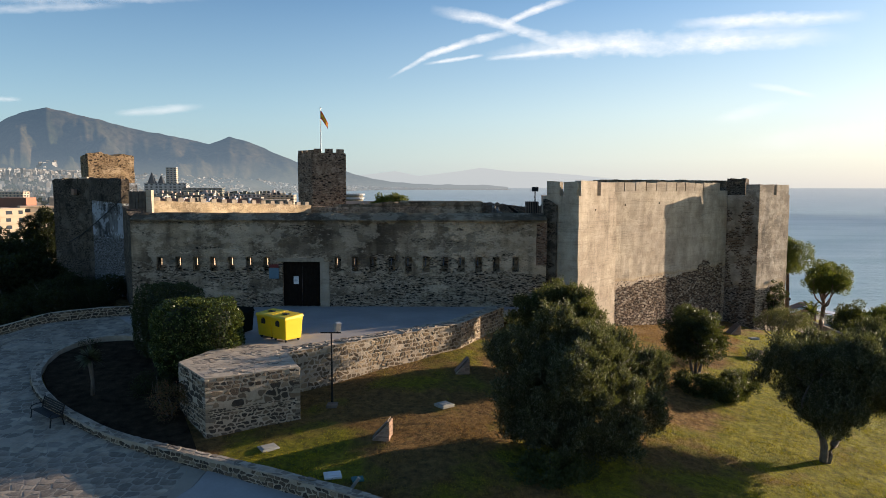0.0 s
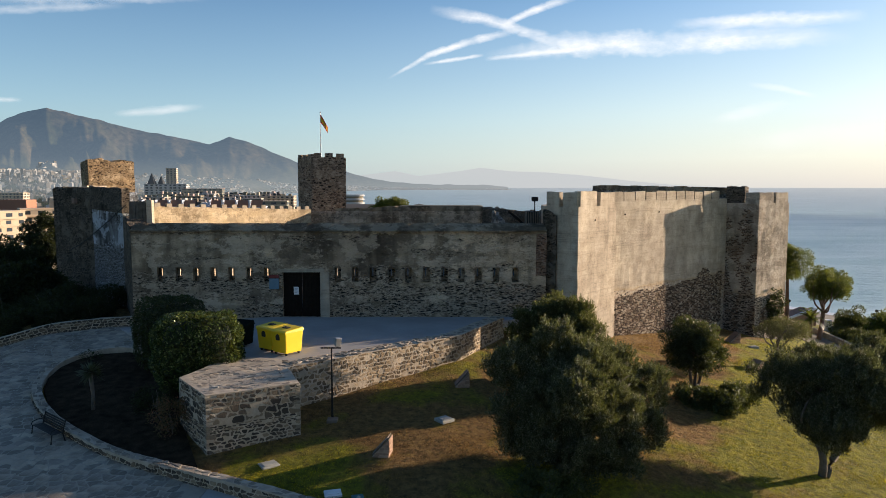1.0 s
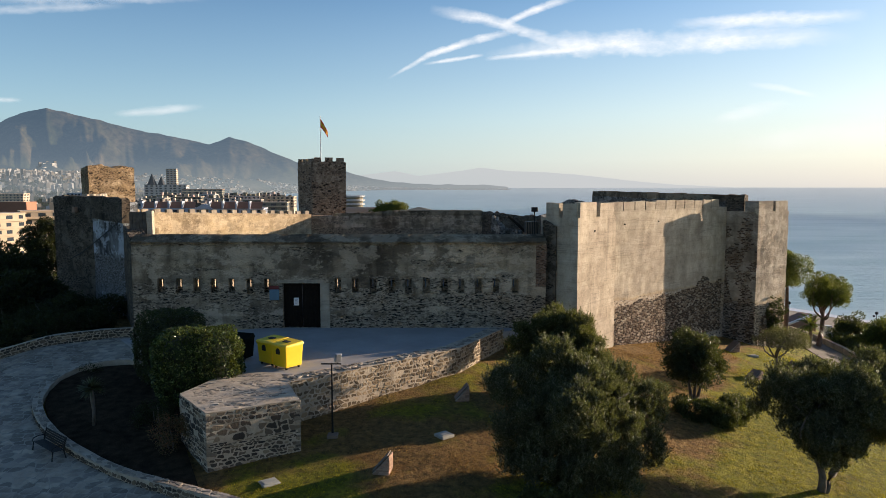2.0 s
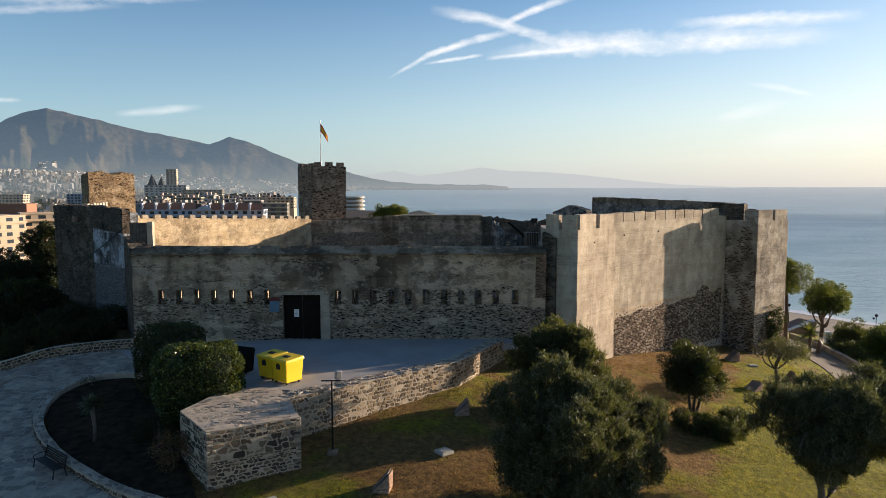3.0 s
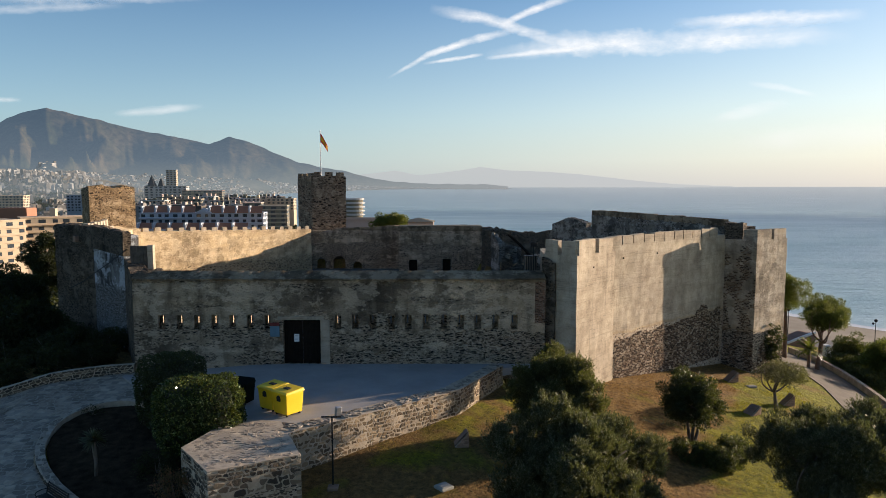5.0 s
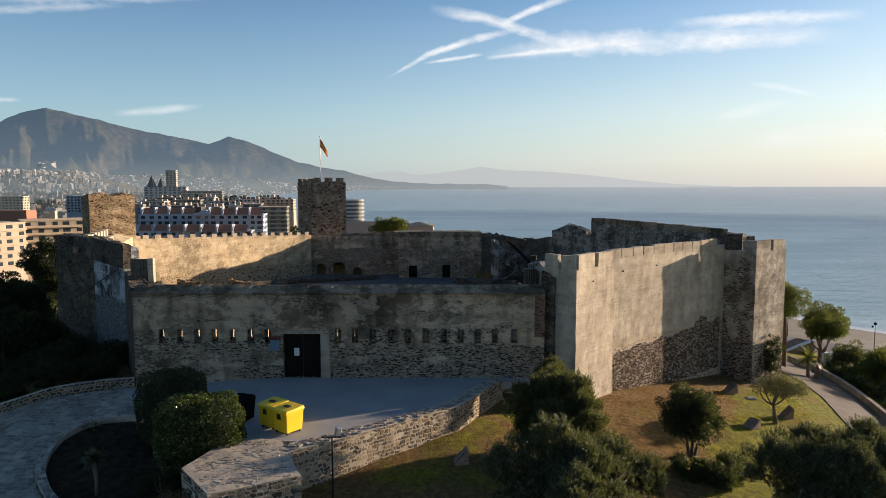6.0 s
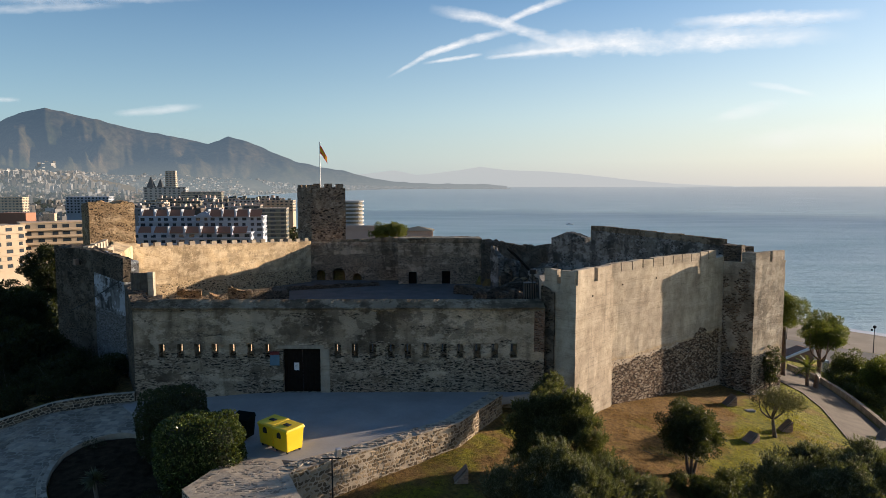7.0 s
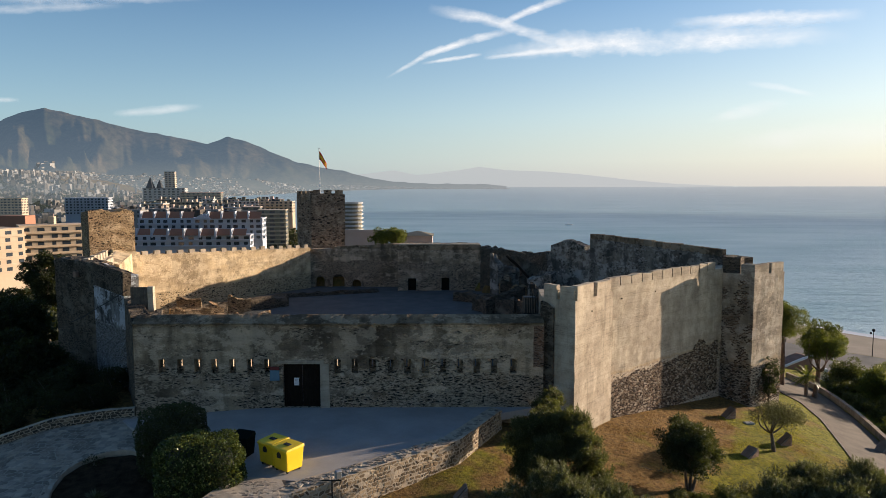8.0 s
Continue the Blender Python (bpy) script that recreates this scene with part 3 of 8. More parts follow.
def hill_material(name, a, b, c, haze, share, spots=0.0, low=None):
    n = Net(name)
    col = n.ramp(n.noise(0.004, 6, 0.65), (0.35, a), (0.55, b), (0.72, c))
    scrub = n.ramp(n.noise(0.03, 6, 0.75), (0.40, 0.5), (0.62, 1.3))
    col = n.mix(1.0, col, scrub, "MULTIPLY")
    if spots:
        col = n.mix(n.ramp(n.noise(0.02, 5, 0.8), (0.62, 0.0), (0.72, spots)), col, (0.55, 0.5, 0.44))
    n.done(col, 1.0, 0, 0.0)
    # aerial haze painted in as emission, its tone and share set by height
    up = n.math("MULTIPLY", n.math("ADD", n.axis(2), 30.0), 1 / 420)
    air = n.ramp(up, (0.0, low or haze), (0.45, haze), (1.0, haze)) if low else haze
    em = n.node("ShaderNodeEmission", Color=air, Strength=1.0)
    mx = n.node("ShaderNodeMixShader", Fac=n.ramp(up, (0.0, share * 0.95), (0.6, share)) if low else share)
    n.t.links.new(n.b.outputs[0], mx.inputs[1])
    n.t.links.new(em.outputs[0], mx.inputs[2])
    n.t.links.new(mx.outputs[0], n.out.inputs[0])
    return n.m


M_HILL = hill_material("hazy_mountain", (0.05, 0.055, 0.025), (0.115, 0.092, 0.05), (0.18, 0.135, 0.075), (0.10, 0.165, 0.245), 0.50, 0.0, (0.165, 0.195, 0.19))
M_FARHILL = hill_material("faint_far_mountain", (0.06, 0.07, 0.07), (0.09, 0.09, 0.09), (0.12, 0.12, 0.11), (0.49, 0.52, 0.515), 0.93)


RIDGE_ROWS = 34


def ridge(name, profile, far, near, foot, material, label, rough):
    """profile: bearing as x/y, and the sine of the skyline's height above the level. Towards the bay the foot lies farther off."""
    bs = np.linspace(profile[0][0], profile[-1][0], 420)
    hs = np.interp(bs, [p[0] for p in profile], [p[1] for p in profile])
    v, f, R = [], [], RIDGE_ROWS
    for j in range(R + 1):
        t = j / R
        for b, h in zip(bs, hs):
            base = near + (min(far - 150, 4300) - near) * float(smooth01(-0.38, -0.04, b)) if rough > 0.5 else near
            low = SEA + float(far_lift(base)) - 2 if rough > 0.5 else foot
            r = far + (base - far) * t
            u = Vector((b, 1, 0)).normalized()
            top = 10 + h * far
            w = noise.noise(Vector((b * 6, t * 3, 8))) * 0.5
            spur = abs(noise.noise(Vector((b * 8 + t * 1.1 + w * 0.4, t * 2.4 + w, 1.7)))) * 1.25 + abs(noise.noise(Vector((b * 21 - t * 1.5, t * 5 + w, 4)))) * 0.55 + noise.noise(Vector((b * 55, t * 12, 2))) * 0.22 + noise.noise(Vector((b * 150, t * 30, 5))) * 0.09
            z = low + (top - low) * (float(np.interp(t, (0, 0.2, 0.45, 1), (1, 0.74, 0.36, 0))) if rough > 0.5 else 1 - t) - spur * rough * max(h - 0.012, 0.0) * far * math.sin(math.pi * min(1, t * 1.6)) * 0.62
            if j == 0:
                z = top + noise.noise(Vector((b * 60, 0, 0))) * 6 * rough
            v.append((u.x * r, u.y * r, z))
    n = len(bs)
    for j in range(R):
        for i in range(n - 1):
            f.append((j * n + i, (j + 1) * n + i, (j + 1) * n + i + 1, j * n + i + 1))
    plain(name, (v, f), material, label, "mountain", smooth=True)
    return v, n


def skyline(*px):
    """Bearings and rises, from steps of 1/1000."""
    return [(a / 1000, b / 1000) for a, b in px]


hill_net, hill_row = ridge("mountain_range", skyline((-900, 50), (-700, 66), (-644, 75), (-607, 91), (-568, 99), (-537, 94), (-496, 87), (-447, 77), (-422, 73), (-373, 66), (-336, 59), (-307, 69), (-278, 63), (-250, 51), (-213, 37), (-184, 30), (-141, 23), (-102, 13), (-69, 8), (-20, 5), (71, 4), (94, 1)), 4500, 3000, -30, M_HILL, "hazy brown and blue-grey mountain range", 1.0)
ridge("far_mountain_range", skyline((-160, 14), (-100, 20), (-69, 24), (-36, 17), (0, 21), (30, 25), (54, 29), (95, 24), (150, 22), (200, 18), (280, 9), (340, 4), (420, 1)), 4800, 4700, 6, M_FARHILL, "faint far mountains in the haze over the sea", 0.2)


# ---- clouds ----
def cloud_material(name, most):
    n = Net(name)
    uv = n.t.nodes.new("ShaderNodeTexCoord").outputs["UV"]
    sep = n.node("ShaderNodeSeparateXYZ", Vector=uv)
    v = n.math("ABSOLUTE", n.math("SUBTRACT", sep.outputs[1], 0.5))
    fray = n.math("ADD", n.noise(0.006, 7, 0.7, n.scaled((1, 1, 1.8))), n.math("MULTIPLY", n.noise(0.015, 3, 0.5), 0.30))
    v = n.math("ADD", v, n.math("MULTIPLY", n.math("SUBTRACT", fray, 0.66), 0.55))
    edge = n.ramp(v, (0.05, 1.0), (0.20, 0.62), (0.38, 0.0))
    ends = n.ramp(n.math("ABSOLUTE", n.math("SUBTRACT", sep.outputs[0], 0.5)), (0.25, 1.0), (0.5, 0.0))
    streak = n.ramp(n.noise(0.004, 6, 0.65, n.scaled((1, 1, 2.5))), (0.30, 0.25), (0.68, 1.0))
    a = n.math("MULTIPLY", n.math("MULTIPLY", edge, ends), n.math("MULTIPLY", streak, most))
    em = n.node("ShaderNodeEmission", Color=(0.93, 0.94, 0.92), Strength=0.95)
    tr = n.t.nodes.new("ShaderNodeBsdfTransparent")
    mx = n.node("ShaderNodeMixShader", Fac=a)
    n.t.links.new(tr.outputs[0], mx.inputs[1])
    n.t.links.new(em.outputs[0], mx.inputs[2])
    n.t.links.new(mx.outputs[0], n.out.inputs[0])
    return n.m


M_CLOUD = cloud_material("thin_high_cloud", 0.85)
M_FAINT = cloud_material("faint_high_cloud", 0.38)
TURN_DOWN = radians(5.08)


def sky_point(px, py, r):
    """A place r metres off, on a bearing given in thousandths of the lens's unit right of and above the middle line."""
    d = Vector((px / 1000, 1, py / 1000))
    y, z = d.y * math.cos(TURN_DOWN) + d.z * math.sin(TURN_DOWN), -d.y * math.sin(TURN_DOWN) + d.z * math.cos(TURN_DOWN)
    return Vector((d.x, y, z)).normalized() * r + Vector((0, 0, 10))


def cloud(path, r, label, material=M_CLOUD):
    """path: bearing, rise and half width of the streak."""
    pts = []
    path = [(a, b, w * 0.85) for a, b, w in path]
    for (a, b, w), (c, d, e) in zip(path, path[1:]):
        for k in range(8):
            t = k / 8
            pts.append((a + (c - a) * t, b + (d - b) * t, w + (e - w) * t))
    pts.append(path[-1])
    v, f, uv = [], [], []
    n = len(pts)
    for i, (a, b, w) in enumerate(pts):
        p, q = pts[max(i - 1, 0)], pts[min(i + 1, n - 1)]
        dx, dy = q[0] - p[0], q[1] - p[1]
        k = math.hypot(dx, dy) or 1
        ox, oy = -dy / k * w, dx / k * w
        for s in (-1, 1):
            v.append(sky_point(a + ox * s, b + oy * s, r))
            uv.append((i / (n - 1), (s + 1) / 2))
    for i in range(n - 1):
        f.append((2 * i, 2 * i + 2, 2 * i + 3, 2 * i + 1))
    me = mesh_from("cloud", v, f, material)
    layer = me.uv_layers.new(name="along")
    for loop in me.loops:
        layer.data[loop.index].uv = uv[loop.vertex_index]
    return tagged(new("cloud", me), label, "cloud", "", "structure")


cloud([(-82, 246, 3), (-20, 282, 8), (40, 302, 11), (110, 318, 8)], 4300, "thin white condensation trail")
cloud([(80, 322, 7), (130, 346, 10), (200, 372, 12)], 4330, "thin white condensation trail")
cloud([(-20, 348, 14), (60, 334, 17), (130, 312, 14), (190, 296, 12)], 4360, "thin white streak of high cloud")
cloud([(60, 280, 10), (180, 296, 30), (320, 300, 30), (450, 306, 28), (600, 312, 20)], 4400, "broad thin wisp of high cloud")
cloud([(330, 326, 12), (460, 334, 20), (620, 340, 16)], 4420, "broad thin wisp of high cloud")
cloud([(60, 276, 5), (130, 284, 7), (220, 292, 6)], 4440, "thin white streak of high cloud")
cloud([(-30, 268, 4), (20, 276, 6), (60, 282, 4)], 4450, "thin white streak of high cloud")
cloud([(390, 186, 8), (450, 200, 18), (505, 214, 10)], 4460, "small white wisp of cloud", M_FAINT)
cloud([(440, 240, 6), (490, 234, 9), (545, 222, 6)], 4470, "small white wisp of cloud", M_FAINT)
cloud([(-700, 344, 10), (-580, 350, 14), (-460, 354, 9)], 4480, "thin white streak of high cloud", M_FAINT)
cloud([(-700, 362, 12), (-500, 366, 16), (-340, 364, 10)], 4490, "thin white streak of high cloud", M_FAINT)
cloud([(-480, 196, 6), (-420, 200, 13), (-345, 208, 8)], 4500, "small white wisp of cloud", M_FAINT)
cloud([(-680, 214, 7), (-645, 217, 8), (-610, 216, 5)], 4510, "small white wisp of cloud", M_FAINT)
cloud([(420, 150, 20), (560, 165, 34), (760, 170, 40)], 4520, "faint milky haze of cloud", M_FAINT)


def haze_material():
    n = Net("emissive_horizon_haze")
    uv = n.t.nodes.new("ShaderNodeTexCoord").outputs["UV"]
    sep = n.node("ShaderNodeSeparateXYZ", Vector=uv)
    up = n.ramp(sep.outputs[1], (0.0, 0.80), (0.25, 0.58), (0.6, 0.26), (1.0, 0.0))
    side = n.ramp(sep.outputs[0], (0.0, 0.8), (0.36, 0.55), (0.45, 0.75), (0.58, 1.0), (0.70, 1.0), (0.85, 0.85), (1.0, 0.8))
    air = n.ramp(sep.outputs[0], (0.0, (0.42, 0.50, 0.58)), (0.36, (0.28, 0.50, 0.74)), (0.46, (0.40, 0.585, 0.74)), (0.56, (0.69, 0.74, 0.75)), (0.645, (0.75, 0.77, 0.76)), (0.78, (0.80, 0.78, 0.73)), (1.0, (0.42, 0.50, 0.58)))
    glow = n.ramp(sep.outputs[0], (0.60, 0.162), (0.635, 0.28), (0.675, 0.85), (0.72, 0.42), (0.80, 0.24), (0.90, 0.175))     # added glow round the unseen sun, to brighten the shaded walls
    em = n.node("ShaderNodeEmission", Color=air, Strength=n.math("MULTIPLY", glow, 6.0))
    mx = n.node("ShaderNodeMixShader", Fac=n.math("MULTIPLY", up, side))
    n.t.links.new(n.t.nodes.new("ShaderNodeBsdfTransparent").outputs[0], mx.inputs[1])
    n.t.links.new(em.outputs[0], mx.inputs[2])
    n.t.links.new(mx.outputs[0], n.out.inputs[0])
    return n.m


# glowing shell in place of the horizon haze, also outside the view
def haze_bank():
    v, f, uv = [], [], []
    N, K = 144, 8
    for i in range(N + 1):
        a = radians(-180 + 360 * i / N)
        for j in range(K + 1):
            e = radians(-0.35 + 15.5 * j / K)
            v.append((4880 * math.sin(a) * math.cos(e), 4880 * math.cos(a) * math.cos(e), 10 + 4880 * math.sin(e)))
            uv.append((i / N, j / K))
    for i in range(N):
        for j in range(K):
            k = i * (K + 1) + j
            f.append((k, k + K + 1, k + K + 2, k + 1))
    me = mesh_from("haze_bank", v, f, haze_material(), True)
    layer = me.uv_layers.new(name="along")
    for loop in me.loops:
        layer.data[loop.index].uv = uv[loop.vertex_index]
    tagged(new("haze_bank", me), "glowing shell of pale milky haze round the horizon", "haze", "", "structure")


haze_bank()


def haze_veil_material(share):
    n = Net("emissive_haze_veil")
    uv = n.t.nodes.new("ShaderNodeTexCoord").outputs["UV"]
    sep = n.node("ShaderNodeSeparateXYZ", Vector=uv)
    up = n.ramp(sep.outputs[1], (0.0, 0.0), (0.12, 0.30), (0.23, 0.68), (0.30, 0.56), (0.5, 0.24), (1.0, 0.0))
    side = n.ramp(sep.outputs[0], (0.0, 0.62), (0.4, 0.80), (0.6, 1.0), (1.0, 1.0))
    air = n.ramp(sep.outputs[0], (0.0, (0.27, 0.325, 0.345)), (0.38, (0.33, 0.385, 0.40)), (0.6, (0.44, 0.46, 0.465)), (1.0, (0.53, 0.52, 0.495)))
    # the haze is painted as glow, paler towards the right
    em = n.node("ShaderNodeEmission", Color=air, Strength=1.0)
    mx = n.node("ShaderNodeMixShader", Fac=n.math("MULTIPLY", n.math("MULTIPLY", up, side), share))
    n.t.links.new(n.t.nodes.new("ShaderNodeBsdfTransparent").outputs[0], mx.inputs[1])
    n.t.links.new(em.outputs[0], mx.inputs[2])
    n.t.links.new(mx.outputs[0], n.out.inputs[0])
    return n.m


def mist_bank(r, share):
    """An added glowing sheet that stands in for the haze over bay and coast, thickest at the horizon."""
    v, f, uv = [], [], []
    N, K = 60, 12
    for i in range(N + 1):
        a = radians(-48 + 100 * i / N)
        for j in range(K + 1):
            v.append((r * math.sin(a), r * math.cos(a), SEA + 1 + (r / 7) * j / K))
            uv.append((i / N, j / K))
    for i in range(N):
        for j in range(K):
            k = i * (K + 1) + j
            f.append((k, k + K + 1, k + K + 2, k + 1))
    me = mesh_from("mist_bank", v, f, haze_veil_material(share), True)
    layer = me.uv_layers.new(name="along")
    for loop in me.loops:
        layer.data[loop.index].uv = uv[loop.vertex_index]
    tagged(new("mist_bank", me), "see-through glowing veil in place of the haze over bay and coast", "haze", "", "structure")


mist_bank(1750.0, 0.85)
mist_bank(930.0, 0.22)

# ---- the castle ----
castle = thing("castle", (0, 80, -1), "old stone castle with square towers and weathered walls", "castle")
GATE_X0, GATE_X1, GATE_TOP = -13.36, -10.24, 3.86
SLITS = [-23.55, -22.0, -20.55, -19.1, -17.6, -16.1, -14.65, -8.75, -7.3, -5.8, -4.25, -2.85, -1.35, 0.15, 1.55, 3.0, 4.45, 6.05]


def gate_wall():
    x0, x1, yf, yb, zb, zt = -25.9, 8.6, 57.0, 58.2, -2.6, 7.3
    holes = [(GATE_X0, GATE_X1, 0.1, GATE_TOP, GATE_X0, GATE_X1, 0.1, GATE_TOP)]
    for s in SLITS:
        holes.append((s - 0.27, s + 0.27, 3.05, 4.27, s - 0.18, s + 1.0, 2.9, 4.25))
    def face(y, k, flip):
        xs = sorted({x0, x1} | {h[k] for h in holes} | {h[k + 1] for h in holes} | set(np.arange(x0, x1, 1.1).round(2)))
        zs = sorted({zb, zt} | {h[k + 2] for h in holes} | {h[k + 3] for h in holes} | {1.1, 2.1, 5.0, 5.8, 6.5})
        v, f, idx = [], [], {}
        def vert(i, j):
            if (i, j) not in idx:
                idx[i, j] = len(v)
                q = Vector((xs[i], y, zs[j]))
                w = noise.noise(q * 0.6) * 0.06 + noise.noise(q * 1.9) * 0.03
                v.append((xs[i], y + w, zs[j]))
            return idx[i, j]
        for i in range(len(xs) - 1):
            for j in range(len(zs) - 1):
                cx, cz = (xs[i] + xs[i + 1]) / 2, (zs[j] + zs[j + 1]) / 2
                if any(h[k] < cx < h[k + 1] and h[k + 2] < cz < h[k + 3] for h in holes):
                    continue
                q = (vert(i, j), vert(i + 1, j), vert(i + 1, j + 1), vert(i, j + 1))
                f.append(q[::-1] if flip else q)
        return v, f
    bits = [face(yf, 0, False), face(yb, 4, True)]
    for h in holes:
        ring = lambda a, b, c, d, y: [(a, y, c), (b, y, c), (b, y, d), (a, y, d)]
        front = yf - 0.02
        c = (h[0] + h[1]) / 2
        slit = h[4:] if h[1] - h[0] > 1 else (c - 0.13, c - 0.05, 3.5, 4.12)
        v = ring(*h[:4], front) + ring(*h[:4], yf + 0.6) + ring(*slit, yf + 0.62) + ring(*h[4:], yb)
        f = [(k * 4 + i, k * 4 + 4 + i, k * 4 + 4 + (i + 1) % 4, k * 4 + (i + 1) % 4) for k in ((0, 1, 2) if h[1] - h[0] > 1 else (0, 1)) for i in range(4)]
        bits.append((v, [q[::-1] for q in f]))
    bits.append(([(x0, yf, zb), (x0, yb, zb), (x0, yb, zt), (x0, yf, zt)], [(3, 2, 1, 0)]))
    bits.append(([(x1, yf, zb), (x1, yb, zb), (x1, yb, zt), (x1, yf, zt)], [(0, 1, 2, 3)]))
    return joined(*bits)


gw = part("curtain_wall", welded(gate_wall()), M_GATE, castle, "long grey plastered wall pierced by slits")
for s in SLITS:
    a, b = (s - 0.13, s - 0.05, 3.5, 4.12), (s - 0.18, s + 1.0, 2.9, 4.25)
    v = [(x, y, z) for r, y in ((a, 57.62), (b, 58.2)) for x, z in ((r[0], r[2]), (r[1], r[2]), (r[1], r[3]), (r[0], r[3]))]
    part("embrasure_lining", (v, [(i, (i + 1) % 4, 4 + (i + 1) % 4, 4 + i) for i in range(4)]), M_LIME, gw, "pale limewashed splay behind a slit")
# sloping coping, cordon and the thin band under it
def coping():
    n, v, f = 150, [], []
    prof = [(56.78, 7.22), (56.76, 7.36), (56.98, 7.44), (57.5, 7.72), (58.0, 7.9), (58.3, 7.85), (58.3, 7.25)]
    for i in range(n + 1):
        x = -25.9 + 34.5 * i / n
        for j_, (y, z) in enumerate(prof):
            q = Vector((x, y, z))
            v.append((x, y + noise.noise(q * 1.1) * 0.03 + noise.noise(q * 4.3) * 0.03, z + noise.noise(q * 0.9) * 0.05 + noise.noise(Vector((x * 2.6, j_ * 3.0, 0))) * 0.03))
    k = len(prof)
    for i in range(n):
        for j in range(k - 1):
            f.append((i * k + j, (i + 1) * k + j, (i + 1) * k + j + 1, i * k + j + 1))
        f.append((i * k + k - 1, (i + 1) * k + k - 1, (i + 1) * k, i * k))
    f += [tuple(range(k)), tuple(range(n * k, n * k + k))[::-1]]
    return v, f


part("coping", coping(), M_COPING, gw, "dark mossy sloping coping")
part("band", worn([(-25.9, 56.955), (8.6, 56.955), (8.6, 57.3), (-25.9, 57.3)], 5.38, 5.43, 0.5, 0.05, 0.03), M_GATE, gw)
door = part("gate_door", box(GATE_X0, -11.82, 57.35, 57.5, 0.1, GATE_TOP), M_DOOR, castle, "black-brown closed wooden gate leaf")
door2 = part("gate_door", box(-11.78, GATE_X1, 57.35, 57.5, 0.1, GATE_TOP), M_DOOR, castle, "black-brown closed wooden gate leaf")
for leaf, a in ((door, GATE_X0), (door2, -11.78)):
    for k in range(6):
        part("plank", bevelled(box(a + 0.02 + k * 0.255, a + 0.26 + k * 0.255, 57.29, 57.36, 0.14, GATE_TOP - 0.05), 0.012), M_DOOR, leaf)
part("lintel", worn([(-13.8, 56.93), (-9.9, 56.93), (-9.9, 57.2), (-13.8, 57.2)], 3.87, 4.16, 0.5, 0.02, 0.03), M_LIME, castle)
part("jamb", worn([(-10.22, 56.95), (-9.45, 56.95), (-9.45, 57.2), (-10.22, 57.2)], 0.1, 3.86, 0.5, 0.02, 0.02), M_LIME, castle)


def merlons(p, q, z, count, width, height, thick, material, parent, start=0.0, end=1.0):
    """A row of worn merlons along a wall's edge from p to q; z: the height at both ends."""
    d = Vector(q) - Vector(p)
    L = d.length
    d.normalize()
    n = Vector((-d.y, d.x))
    for k in range(count):
        t = start + (end - start) * (k + 0.5) / count
        c = Vector(p) + d * (t * L)
        zz = z[0] + (z[1] - z[0]) * t
        w = width * random.uniform(0.92, 1.05) / 2
        a, b = c - d * w, c + d * w
        pts = [tuple(a), tuple(b), tuple(b + n * thick), tuple(a + n * thick)]
        part("merlon", worn(pts, zz - 0.05, zz + height * random.uniform(0.9, 1.08), 0.45, 0.03, 0.05), material, parent)


# the corner tower beside the gate wall, the lit curtain wall and the seaward tower
A, B, Cc = (8.55, 58.0), (10.95, 55.55), (15.35, 61.0)
ct = part("corner_tower", worn([A, B, Cc, (13.2, 64.5), (8.9, 62.5)], -5.0, 9.35, 0.7, 0.05, 0.06), M_LIME, castle, "square corner tower in pale lime plaster")
merlons(B, Cc, (9.3, 9.3), 2, 2.8, 1.28, 0.55, M_LIME, ct)
merlons(A, B, (9.3, 9.3), 2, 1.32, 1.28, 0.5, M_LIME, ct)
part("brick_quoin", worn([(7.75, 56.9), (8.62, 56.9), (8.62, 57.2), (7.75, 57.2)], 3.6, 7.1, 0.4, 0.03, 0.05), castle_stone("brick_patch", (0.30, 0.22, 0.16), (0.45, 0.36, 0.28), 0.42, (0.20, 0.085, 0.045), (0.36, 0.18, 0.10), 2.6, None, 4.5, 0.6, 0.5), castle, "patch of bare red brick beside the corner tower")
part("buttress", worn([(8.4, 57.7), (9.35, 56.85), (9.8, 57.6), (8.8, 58.4)], -3, [9.1, 8.7, 8.7, 9.1], 0.45, 0.07, 0.25), M_OLD, castle, "dark worn rubble strip at the corner tower")
cw = part("curtain_wall", worn([(15.0, 61.1), (30.9, 75.0), (29.7, 76.4), (13.9, 62.7)], [-5, -7, -7, -5], [9.75, 9.75, 9.75, 9.75], 0.7, 0.05, 0.05), M_CURTAIN, castle, "tall curtain wall, smooth plaster above bare rubble")
merlons((15.0, 61.1), (30.9, 75.0), (9.7, 9.7), 11, 1.62, 0.85, 0.5, M_LIME, cw, 0.0, 0.92)
# near-black plugs, the shade inside the holes put into their colour
for p, q, s, z in ((B, Cc, 2.9, 8.2), ((15.0, 61.1), (30.9, 75.0), 2.0, 8.5), ((15.0, 61.1), (30.9, 75.0), 7.6, 8.6)):
    u = (Vector(q) - Vector(p)).normalized()
    c = Vector(p) + u * s + Vector((u.y, -u.x)) * 0.045
    part("drain_hole", moved(lathe([(0.06, -0.2), (0.065, 0.0), (0.05, 0.02), (0.035, -0.12)], 8), pose(c.x, c.y, z, 90, 0, math.degrees(math.atan2(u.y, u.x)))), M_DOOR, castle)
D0, D1, D2 = (30.5, 75.6), (33.2, 72.4), (38.1, 75.9)
rt = part("seaward_tower", worn([D0, D1, D2, (36.5, 82), (31.5, 81)], -8.0, 9.3, 0.7, 0.06, 0.1), M_TOWER, castle, "square tower, plaster fallen off its dark rubble")
